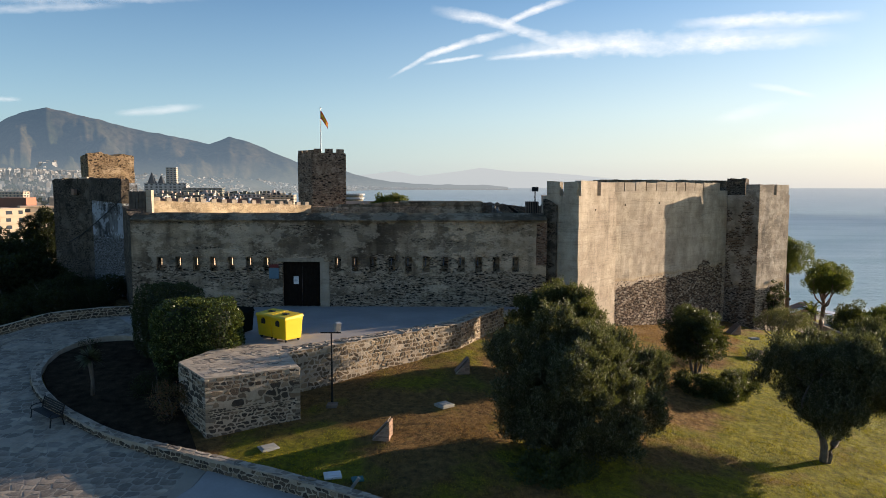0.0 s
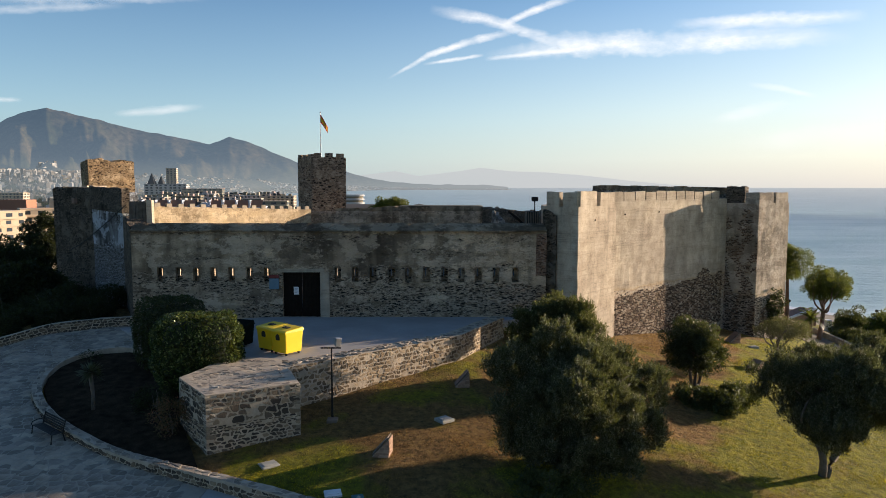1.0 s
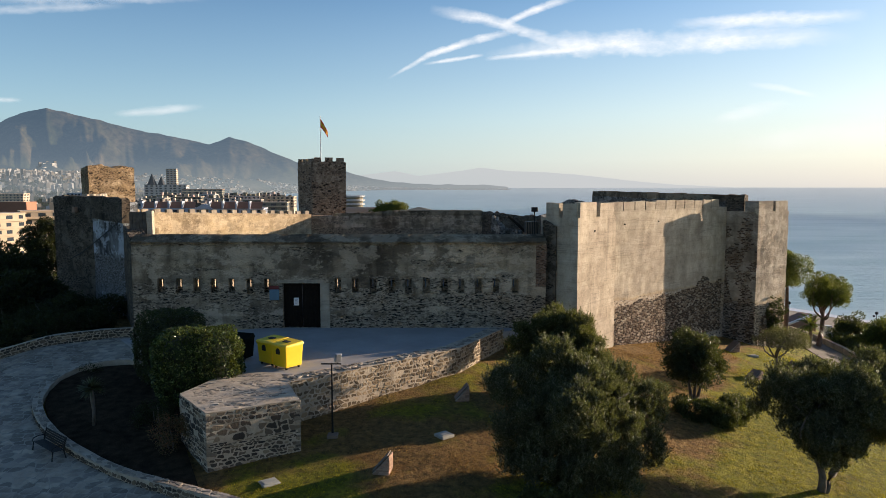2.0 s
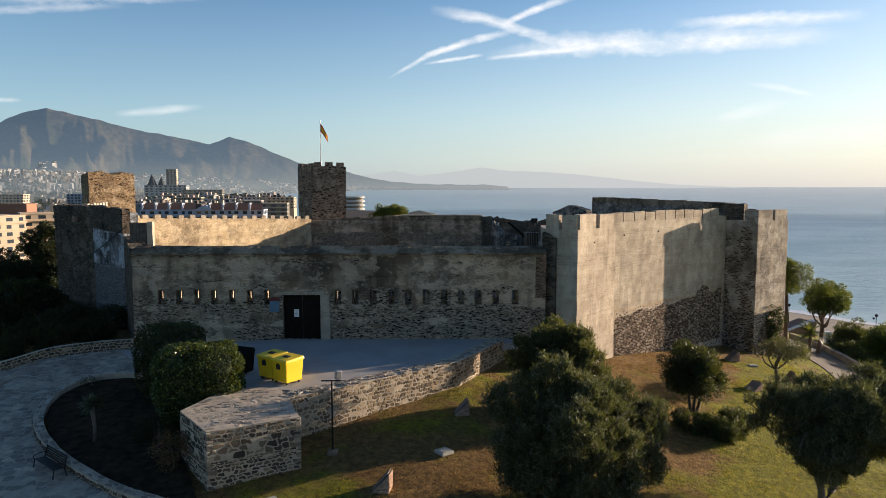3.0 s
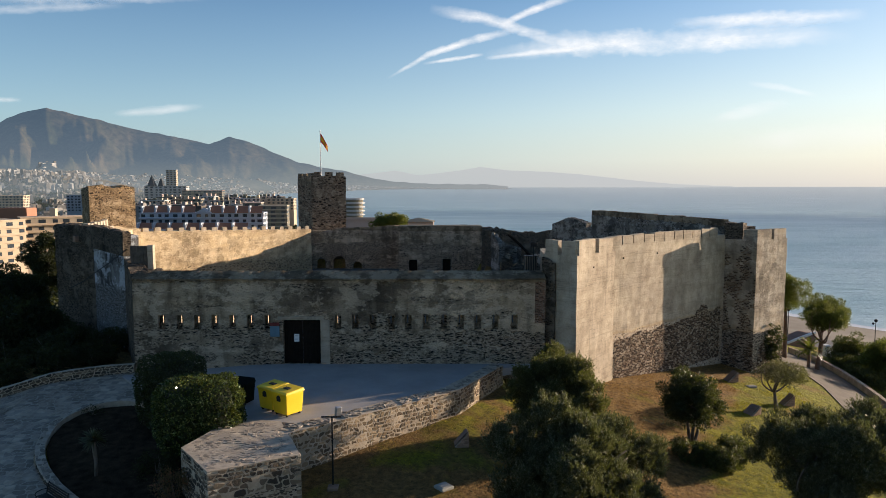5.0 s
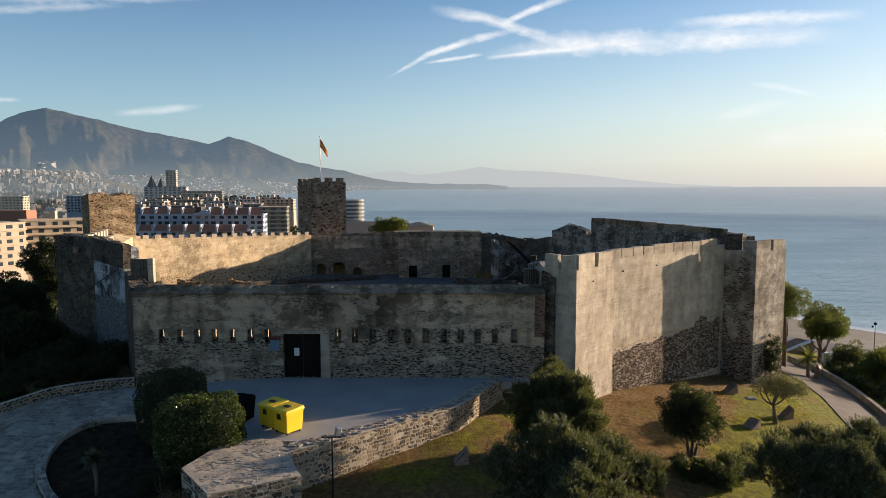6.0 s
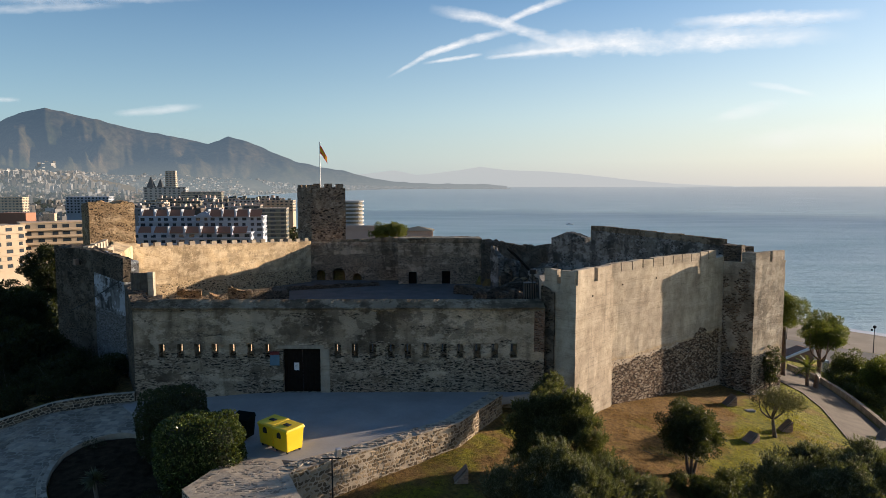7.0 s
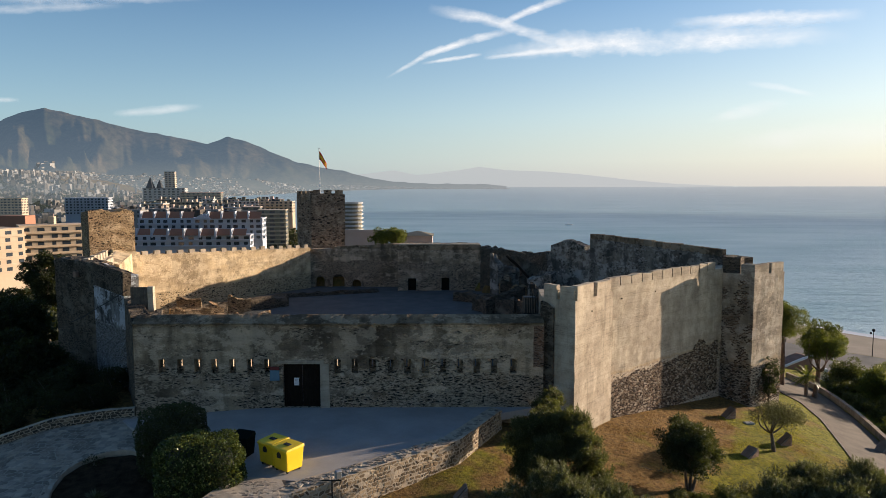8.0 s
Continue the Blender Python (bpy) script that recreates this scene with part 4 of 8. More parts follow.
merlons(D1, D2, (9.2, 9.2), 2, 2.6, 1.15, 0.6, M_TOWER, rt)
part("merlon", worn([(32.1, 73.3), (33.15, 72.3), (34.1, 73.0), (33.2, 74.4)], 9.2, 10.45, 0.5, 0.04, 0.15), M_TOWER, rt)
part("turret", worn([(30.9, 75.2), (32.35, 74.1), (33.3, 75.3), (31.8, 76.4)], 8.8, 11.05, 0.45, 0.06, 0.12), M_OLD, rt, "worn square stump on the tower")
part("wall_walk", prism([(12, 63), (15, 62.9), (29.5, 76.2), (34, 84), (23.6, 107), (10, 66)], 2, 3.4), M_GRIT, castle)
bw = part("back_wall", worn(strip((23.5, 108.6), (34.6, 84.5), 1.6)[::1], -6, [10.6, 10.2, 10.2, 10.6], 0.8, 0.06, 0.08), M_PATCHED, castle, "long back wall with a dark row of merlons")
merlons((23.5, 108.6), (34.6, 84.5), (10.55, 10.15), 15, 1.68, 0.8, 0.7, M_COPING, bw)
part("back_wall", worn([(34.6, 84.5), (36.0, 81.5), (37.4, 82.2), (36.0, 85.2)], -6, 10.3, 0.8, 0.06, 0.1), M_OLD, castle)

# the tower and flank that close the gate wall on its other side
lt = part("round_tower_face", worn([(-42.9, 76.0), (-36.2, 71.2), (-35.2, 73.4), (-41.6, 79)], -8, [10.9, 10.8, 10.7, 10.9], 0.7, 0.10, 0.28), M_OLD, castle, "ruinous dark rubble tower face")
lt.name = "ruined_tower"
fl = part("flank_wall", worn([(-36.2, 71.2), (-29.9, 64.4), (-28.9, 65.3), (-35.2, 72.2)], [-7, -4, -4, -7], [10.7, 10.4, 10.4, 10.7], 0.7, 0.06, 0.1), M_WHITED, castle, "flank wall with flaking whitewash")
part("parapet", worn([(-36.35, 71.05), (-29.85, 64.1), (-29.3, 64.6), (-35.8, 71.6)], [8.7, 8.5, 8.5, 8.7], [10.95, 10.75, 10.75, 10.95], 0.6, 0.05, 0.16), M_OLD, fl, "dark upper strip of the flank wall")
part("return_wall", worn([(-29.95, 64.45), (-26.0, 57.2), (-24.9, 58.2), (-28.6, 64.9)], [-4, -2.6, -2.6, -4], [8.3, 7.6, 7.6, 8.3], 0.7, 0.04, 0.1), M_OLD, castle)
aw = part("side_wall", worn([(-40.9, 83.2), (-38.2, 73.0), (-37.1, 73.3), (-39.8, 83.4)], -4, [10.3, 10.2, 10.2, 10.3], 0.7, 0.05, 0.1), M_LIME, castle, "short merloned wall behind the ruined tower")
merlons((-40.9, 83.2), (-38.2, 73.0), (10.25, 10.2), 7, 1.05, 0.85, 0.5, M_LIME, aw)
part("side_wall", worn([(-41.0, 83.2), (-39.0, 83.0), (-47.6, 105.6), (-50.0, 105.2)], -4, [9.9, 9.3, 8.5, 8.9], 0.9, 0.05, 0.1), M_OCHRE, castle, "sunlit inner face of the side wall")
part("wall_walk", prism([(-37.2, 73.4), (-28.2, 64.0), (-27.0, 65.4), (-36.0, 76), (-38.8, 83)], 4, 8.0), M_OCHRE, castle, "pale walkway behind the flank")
pil = part("pillar", worn([(-26.5, 61.6), (-26.0, 61.6), (-26.0, 62.1), (-26.5, 62.1)], 4, 9.75, 0.4, 0.02, 0.02), M_LIME, castle)
wg = part("wooden_gate", box(-28.35, -26.5, 62.3, 62.4, 7.6, 9.6), M_BARK, castle, "dark plank gate on the wall walk")
for k in range(6):
    part("plank", bevelled(box(-28.33 + k * 0.305, -28.06 + k * 0.305, 62.22, 62.3, 7.65, 9.65), 0.01), M_BARK, wg)
part("landing", worn([(-28.3, 62.2), (-25.6, 58.3), (-24.2, 58.8), (-25.6, 62.6), (-28.0, 63.4)], 2, 7.6, 0.8, 0.04, 0.08), M_OLD, castle)

# the old keep tower, the lit inner wall and the flag tower
kt = part("keep_tower", worn([(-55.7, 106.6), (-53.2, 103.9), (-48.3, 108.4), (-50.8, 111.1)], -3, 15.0, 0.55, 0.09, 0.4), M_BRICKY, castle, "square tawny tower with a broken top")
iw = part("inner_wall", worn([(-48.0, 108.9), (-26.2, 137.0), (-27.6, 138.1), (-49.5, 110.2)], -4, [7.9, 6.6, 6.6, 7.9], 0.8, 0.06, 0.1), M_OCHRE, castle, "sunlit ochre inner wall with small merlons")
merlons((-48.0, 108.9), (-26.2, 137.0), (7.85, 6.55), 17, 0.95, 0.62, 0.5, M_LIME, iw)
part("inner_wall", worn([(-50.5, 105.5), (-47.8, 108.8), (-49.5, 110.2), (-52.2, 107.0)], -4, [9.0, 8.4, 8.4, 9.0], 0.8, 0.05, 0.05), M_OCHRE, castle)
ft = part("flag_tower", worn([(-30.5, 145.6), (-26.9, 142.4), (-20.2, 144.2), (-22.0, 149.5), (-28.5, 150.0)], -4, 17.2, 0.8, 0.12, 0.3), M_FLAGTOWER, castle, "tall square tower of dark bare stone")
merlons((-26.9, 142.4), (-20.2, 144.2), (17.1, 17.1), 3, 1.5, 0.9, 0.7, M_FLAGTOWER, ft)
merlons((-30.5, 145.6), (-26.9, 142.4), (17.1, 17.1), 3, 1.2, 0.6, 0.7, M_FLAGTOWER, ft)


def arched_wall(p, q, z0, z1, arches, thick=1.4):
    """A wall from p to q with round-headed openings: place along the wall, half width, springing height."""
    d = Vector(q) - Vector(p)
    L = d.length
    d.normalize()
    n = Vector((-d.y, d.x))
    outline = []
    pos = 0.0
    cells = []
    v, f = [], []
    def at(s, y, z):
        c = Vector(p) + d * s + n * y
        v.append((c.x, c.y, z))
        return len(v) - 1
    for s, w, spring in sorted(arches):
        cells.append((pos, s - w, z0, None))
        K = 10
        arc = [(s - w * math.cos(math.pi * i / K), spring + w * math.sin(math.pi * i / K)) for i in range(K + 1)]
        for (a, za), (b, zb_) in zip(arc, arc[1:]):
            for y, flip in ((0, 0), (thick, 1)):
                g = [at(a, y, za), at(b, y, zb_), at(b, y, z1), at(a, y, z1)]
                f.append(g[::-1] if flip else g)
            f.append([at(a, 0, za), at(a, thick, za), at(b, thick, zb_), at(b, 0, zb_)])
        for a, flip in ((s - w, 0), (s + w, 1)):
            g = [at(a, 0, z0), at(a, thick, z0), at(a, thick, spring), at(a, 0, spring)]
            f.append(g[::-1] if flip else g)
        pos = s + w
    cells.append((pos, L, z0, None))
    for a, b, z, _ in cells:
        for y, flip in ((0, 0), (thick, 1)):
            g = [at(a, y, z), at(b, y, z), at(b, y, z1), at(a, y, z1)]
            f.append(g[::-1] if flip else g)
    f.append([at(0, 0, z1), at(L, 0, z1), at(L, thick, z1), at(0, thick, z1)])
    return v, f


part("inner_wall", welded(arched_wall((-26.8, 138.4), (-8.0, 138.4), -3, 6.2, [(2.2, 0.9, -0.3), (5.9, 1.25, -0.2), (9.6, 0.9, -1.0)])), M_GATE, castle, "shaded courtyard wall with round arches")
for s, w, spring in ((2.2, 0.9, -0.3), (5.9, 1.25, -0.2), (9.6, 0.9, -1.0)):
    part("blind_arch", box(-26.8 + s - w - 0.1, -26.8 + s + w + 0.1, 139.85, 140.0, -3, spring + w + 0.1), M_OLD, castle, "dark infill behind an arch")
part("inner_wall", worn([(-22.0, 138.6), (-8.0, 138.6), (-8.0, 140), (-22, 140)], 5.0, [6.6, 7.1, 7.1, 6.6], 0.8, 0.06, 0.35), M_COPING, castle)


def block_with_doors():
    x0, x1, yf, z0, z1 = -8.5, 7.6, 133.2, -3.0, 6.5
    holes = [(-6.55, -4.95, -1.7, 0.85), (0.0, 1.55, -1.6, 0.95)]
    xs = sorted({x0, x1} | {h[0] for h in holes} | {h[1] for h in holes})
    zs = sorted({z0, z1} | {h[2] for h in holes} | {h[3] for h in holes})
    v, f = [], []
    for i in range(len(xs) - 1):
        for j in range(len(zs) - 1):
            cx, cz = (xs[i] + xs[i + 1]) / 2, (zs[j] + zs[j + 1]) / 2
            if any(h[0] < cx < h[1] and h[2] < cz < h[3] for h in holes):
                continue
            k = len(v)
            v += [(xs[i], yf, zs[j]), (xs[i + 1], yf, zs[j]), (xs[i + 1], yf, zs[j + 1]), (xs[i], yf, zs[j + 1])]
            f.append((k, k + 1, k + 2, k + 3))
    for h in holes:
        k = len(v)
        v += [(x, y, z) for y in (yf, yf + 1.0) for x, z in ((h[0], h[2]), (h[1], h[2]), (h[1], h[3]), (h[0], h[3]))]
        f += [(k + i, k + 4 + i, k + 4 + (i + 1) % 4, k + (i + 1) % 4) for i in range(4)] + [(k + 4, k + 5, k + 6, k + 7)]
    k = len(v)
    v += [(x0, yf, z0), (x0, yf + 8, z0), (x0, yf + 8, z1), (x0, yf, z1), (x1, yf, z0), (x1, yf + 8, z0), (x1, yf + 8, z1), (x1, yf, z1)]
    f += [(k + 3, k + 2, k + 1, k), (k + 4, k + 5, k + 6, k + 7), (k + 3, k + 7, k + 6, k + 2), (k + 1, k + 2, k + 6, k + 5)]
    return v, f


blk = part("inner_building", welded(block_with_doors()), M_GATE, castle, "low flat-roofed courtyard building with two dark doorways")
part("parapet", worn([(-8.6, 133.1), (7.7, 133.1), (7.7, 133.6), (-8.6, 133.6)], 6.45, 7.35, 0.9, 0.02, 0.06), M_COPING, blk)
part("door", box(-6.6, -4.9, 133.9, 134.0, -1.75, 0.9), M_DOOR, blk)
part("door", box(-0.05, 1.6, 133.9, 134.0, -1.65, 1.0), M_DOOR, blk)
part("roof_edge", worn([(-8.4, 136), (7.6, 136), (7.6, 141), (-8.4, 141)], 6.4, 7.2, 1.2, 0.05, 0.1), M_COPING, blk)
# broken walls between that building and the back wall
part("ruined_wall", worn([(7.5, 132.2), (13.0, 127.5), (14.2, 129.0), (8.5, 134)], -4, [7.2, 6.7, 6.7, 7.2], 0.8, 0.15, 0.7), M_OLD, castle)
part("ruined_wall", worn([(13.0, 127.5), (19.6, 117.2), (21.0, 118.4), (14.4, 129.0)], -4, [6.4, 7.4, 7.4, 6.4], 0.8, 0.15, 0.6), M_OLD, castle)
part("gable", worn([(18.2, 119.4), (23.8, 109.0), (25.0, 109.8), (19.4, 120.2)], -4, [7.4, 8.6, 8.6, 7.4], 0.8, 0.08, 0.1), M_PATCHED, castle)
part("gable", worn([(18.8, 118.2), (21.0, 114.2), (22.0, 114.9), (19.8, 118.9)], 7.0, [8.6, 9.9, 9.9, 8.6], 0.8, 0.05, 0.1), M_PATCHED, castle)
part("gable", worn([(21.0, 114.2), (23.0, 110.4), (24.0, 111.0), (22.0, 114.9)], 7.0, [9.9, 9.2, 9.2, 9.9], 0.8, 0.05, 0.1), M_PATCHED, castle)
part("stub_wall", worn([(10.2, 122.0), (13.0, 119.5), (13.8, 120.6), (11.0, 123.0)], -3, [4.8, 4.2, 4.2, 4.8], 0.7, 0.12, 0.5), M_PATCHED, castle)
part("stub_wall", worn([(5.0, 112.0), (12.0, 101.0), (13.2, 102.0), (6.2, 113.0)], -3, [0.6, 1.4, 1.4, 0.6], 0.7, 0.12, 0.5), M_OLD, castle)
part("stub_wall", worn([(7.0, 106.0), (13.5, 110.0), (13.0, 111.0), (6.5, 107.0)], -3, [1.2, 2.6, 2.6, 1.2], 0.7, 0.12, 0.5), M_OLD, castle)
part("stub_wall", worn([(2.0, 121.0), (9.0, 117.0), (9.6, 118.0), (2.6, 122.0)], -3, 0.0, 0.7, 0.12, 0.4), M_OLD, castle)
rng_r = random.Random(77)
for k in range(16):
    x, y = rng_r.uniform(8.5, 18.5), rng_r.uniform(100, 124)
    if x > 22 - (y - 100) * 0.35:
        x -= 6
    a, L, w = rng_r.uniform(-0.9, 1.2), rng_r.uniform(1.5, 5.0), rng_r.uniform(0.5, 1.0)
    u = Vector((math.cos(a), math.sin(a)))
    n_ = Vector((-u.y, u.x)) * w
    p = Vector((x, y))
    top_a, top_b = rng_r.uniform(-0.3, 3.6), rng_r.uniform(-0.6, 2.4)
    part("stub_wall", worn([tuple(p), tuple(p + u * L), tuple(p + u * L + n_), tuple(p + n_)], -3, [top_a, top_b, top_b, top_a], 0.6, 0.12, 0.6), rng_r.choice((M_OLD, M_OLD, M_GATE, M_BRICKY)), castle)
part("broken_beam", tube([(11.0, 115.4, 7.0), (12.6, 114.6, 5.6), (14.5, 113.4, 3.6)], [0.2, 0.24, 0.2], 8), M_DOOR, castle, "dark fallen beam over the ruins")
part("vault", worn([(14.2, 112.6), (17.4, 108.6), (18.6, 109.8), (15.4, 113.8)], -3, [3.6, 4.9, 5.3, 4.2], 0.6, 0.12, 0.5), M_PATCHED, castle, "remains of a whitewashed vault")
part("ruined_wall", worn([(8.6, 121.5), (9.8, 119.0), (10.8, 119.5), (9.6, 122.0)], -3, [6.9, 5.4, 5.4, 6.9], 0.5, 0.15, 0.6), M_PATCHED, castle, "pale fragment of broken plaster wall")
part("roof_rim", worn([(-8.3, 133.7), (7.5, 133.7), (7.5, 135.6), (-8.3, 135.6)], 6.6, 7.5, 1.2, 0.02, 0.04), M_LIME, blk, "pale rim of the flat roof")
# excavated low walls in the sun at the foot of the inner wall
part("ruined_room", worn([(-35.8, 88.0), (-27.2, 92.0), (-27.6, 92.9), (-36.2, 88.9)], -3, [1.7, 1.5, 1.5, 1.7], 0.6, 0.08, 0.35), M_BRICKY, castle)
part("ruined_room", worn([(-36.2, 91.0), (-30.2, 94.6), (-30.7, 95.5), (-36.8, 91.9)], -3, [2.5, 1.8, 1.8, 2.5], 0.6, 0.08, 0.5), M_BRICKY, castle)
part("ruined_room", worn([(-28.0, 92.0), (-24.4, 92.4), (-24.0, 96.0), (-27.6, 95.6)], -3, 1.2, 0.6, 0.1, 0.5), M_BRICKY, castle)
part("ruined_room", worn([(-44.0, 98.0), (-26.0, 116.0), (-27.2, 117.0), (-45.0, 99.2)], -3, [0.4, 0.2, 0.2, 0.4], 0.7, 0.1, 0.5), M_OLD, castle)
part("ruined_room", worn([(-30.0, 124.0), (-12.0, 131.0), (-12.4, 132.0), (-30.4, 125.0)], -3, [-0.9, -1.0, -1.0, -0.9], 0.7, 0.1, 0.4), M_OLD, castle)
part("courtyard", prism([(-25.0, 58.5), (9.0, 58.5), (12.0, 64), (24, 108), (8, 134), (-8, 139), (-27, 139), (-48, 109.5), (-37, 76), (-28, 64)], -4, -1.55), M_GRIT, castle, "grey gritty courtyard floor")

for x, w, top in ((-37.0, 3.4, 2.5), (-33.4, 1.2, 1.8), (-29.6, 3.2, 2.6)):
    part("brick_pier", worn([(x - w / 2, 99.6), (x + w / 2, 100.2), (x + w / 2 - 0.4, 101.4), (x - w / 2 - 0.4, 100.8)], -3, [top, top - 0.5, top - 0.4, top], 0.5, 0.06, 0.3), M_BRICKY, castle, "excavated stump of tawny brickwork")

# flagpole on the tower
fp = thing("flagpole", (-25.6, 145.5, 17.2), "white flagpole with a red and yellow flag", "flagpole")
part("pole", tube([(-25.6, 145.5, 16.8), (-25.6, 145.5, 22.0), (-25.6, 145.5, 26.4)], [0.10, 0.09, 0.06], 8), M_WHITE, fp)
part("finial", lathe([(0.01, -0.15), (0.13, -0.05), (0.13, 0.08), (0.01, 0.18)], 10, (-25.6, 145.5, 26.5)), M_GREY, fp)


def flag_cloth(u0, u1):
    """The part of the hanging, half-furled cloth between two of its heights."""
    v, f, n = [], [], 14
    for i in range(n + 1):
        s = i / n
        for u in (u0, u1):
            drop = 1.9 * s + 0.7 * s * s
            x = -25.55 + 1.45 * s
            y = 145.5 + 0.28 * math.sin(s * 7 + u) * s
            v.append((x, y, 26.1 - drop - u * (1.75 - 0.45 * s)))
    for i in range(n):
        f.append((2 * i, 2 * i + 2, 2 * i + 3, 2 * i + 1))
    return v, f


flag = part("flag", flag_cloth(0.0, 0.26), M_FLAGRED, fp, "red stripe of the hanging flag", True)
part("stripe", flag_cloth(0.26, 0.74), M_FLAGGOLD, flag, "gold stripe", True)
part("stripe", flag_cloth(0.74, 1.0), M_FLAGRED, flag, "red stripe", True)

# cable and lantern on the ruined tower
cb = thing("cable", (-36.2, 70.9, 6.0), "black cable slung across the flank wall", "cable")
part("wire", tube([(-40.2, 73.8, 4.1), (-38.0, 72.2, 5.0), (-36.25, 70.8, 5.9), (-32.5, 66.8, 7.6), (-28.9, 62.85, 9.3)], [0.045] * 5, 6), M_RUBBER, cb)
ln = thing("wall_lantern", (-38.7, 72.6, 9.4), "small brownish box lantern on the tower wall", "lantern")
part("housing", bevelled(moved(box(-0.25, 0.25, -0.2, 0.2, -0.3, 0.3), pose(-38.75, 72.6, 9.5, 0, 0, -35)), 0.04), M_BRICK, ln)
part("bracket", moved(box(-0.05, 0.05, -0.1, 0.45, -0.05, 0.05), pose(-38.75, 72.6, 9.3, 0, 0, -35)), M_IRON, ln)

# sign, notice and floodlight on the walls
sg = thing("gate_sign", (-14.05, 56.9, 2.4), "pale blue sign with a red head beside the gate", "sign")
part("panel", bevelled(box(-14.45, -13.65, 56.86, 56.93, 2.45, 3.35), 0.01), M_SIGNBLUE, sg, "pale blue panel")
part("heading", bevelled(box(-14.45, -13.65, 56.85, 56.92, 3.37, 3.65), 0.01), M_SIGNRED, sg, "red heading board")
nt = thing("notice", (-12.3, 57.28, 2.0), "white paper notice on the dark gate", "notice")
part("sheet", bevelled(box(-12.5, -12.08, 57.25, 57.285, 1.95, 2.6), 0.004), M_WHITE, nt)
for k in range(4):
    part("text_line", box(-12.44, -12.16 - 0.05 * (k % 2), 57.244, 57.249, 2.45 - k * 0.11, 2.48 - k * 0.11), M_GREY, nt)
fd = thing("floodlight", (8.1, 60.8, 8.9), "small black floodlight on a short post", "floodlight")
part("post", tube([(8.1, 60.8, 7.4), (8.1, 60.8, 9.75)], [0.05, 0.05], 8), M_IRON, fd)
part("lamp_housing", bevelled(box(7.82, 8.38, 60.65, 60.95, 9.7, 10.1), 0.03), M_IRON, fd)
gb = thing("equipment_cage", (8.1, 61.6, 7.4), "dark slatted box on the wall beside the tower", "cage")
part("frame", bevelled(box(7.4, 8.5, 61.3, 62.3, 7.3, 8.8), 0.03), M_IRON, gb)
for k in range(7):
    part("slat", box(7.43 + k * 0.155, 7.50 + k * 0.155, 61.24, 61.3, 7.4, 8.75), M_BRICKBROWN, gb)


# ---- stones laid on walls and paths ----
def cells(length, height, cw, ch, seed, jitter=0.34):
    """Uneven six-cornered cells that fill a strip; yields the corners and a number for each cell."""
    def corner(i, j):
        rng = random.Random((seed * 7349 + i * 92821 + j * 68917) & 0xFFFFFFF)
        return (i * cw / 2 + rng.uniform(-jitter, jitter) * cw, j * ch + rng.uniform(-jitter, jitter) * ch)
    cols, rows = int(length / cw) + 1, max(1, int(round(height / ch)))
    for r in range(rows):
        off = r % 2
        for c in range(cols):
            i0 = 2 * c + off - 1
            yield r * 1000 + c, [corner(i0, r), corner(i0 + 1, r), corner(i0 + 2, r), corner(i0 + 2, r + 1), corner(i0 + 1, r + 1), corner(i0, r + 1)]


def stone_on(corners, place, depth, joint, limits, rng, loose=0.0):
    """One stone: corners on the face, place(s, t, d) its point d in front of the face; None where it falls outside."""
    cs = sum(p[0] for p in corners) / 6
    ct = sum(p[1] for p in corners) / 6
    if not (limits[0] < cs < limits[1] and limits[2] < ct < limits[3]):
        return None
    pts = []
    gap = joint * (1 + loose * (rng.random() ** 2 * 2.2))
    for i, a in enumerate(corners):
        o, b = corners[i - 1], corners[(i + 1) % 6]
        if loose and rng.random() < 0.8:        # a rounded corner
            t = rng.uniform(0.16, 0.34)
            pts += [(a[0] + (o[0] - a[0]) * t, a[1] + (o[1] - a[1]) * t), (a[0] + (b[0] - a[0]) * t, a[1] + (b[1] - a[1]) * t)]
        else:
            pts.append((a[0] * 0.86 + cs * 0.07 + b[0] * 0.07, a[1] * 0.86 + ct * 0.07 + b[1] * 0.07))
            if rng.random() < 0.45:
                pts.append(((a[0] + b[0]) / 2, (a[1] + b[1]) / 2))
    out, n = [], len(pts)
    d1 = depth * rng.uniform(0.55, 1.3)
    for shrink, d in ((gap, -0.03), (gap + joint * 0.25, d1 * 0.65), (gap + joint * 1.2, d1)):
        for p in pts:
            r = math.hypot(p[0] - cs, p[1] - ct) or 1e-3
            k = max(0.35, 1 - shrink / r)
            s = min(max(cs + (p[0] - cs) * k, limits[0] + 0.01), limits[1] - 0.01)
            t = min(max(ct + (p[1] - ct) * k, limits[2] + 0.01), limits[3] - 0.01)
            out.append(place(s, t, d))
    f = [(k * n + i, k * n + (i + 1) % n, (k + 1) * n + (i + 1) % n, (k + 1) * n + i) for k in (0, 1) for i in range(n)]
    f.append(tuple(range(2 * n, 3 * n)))
    return out, f


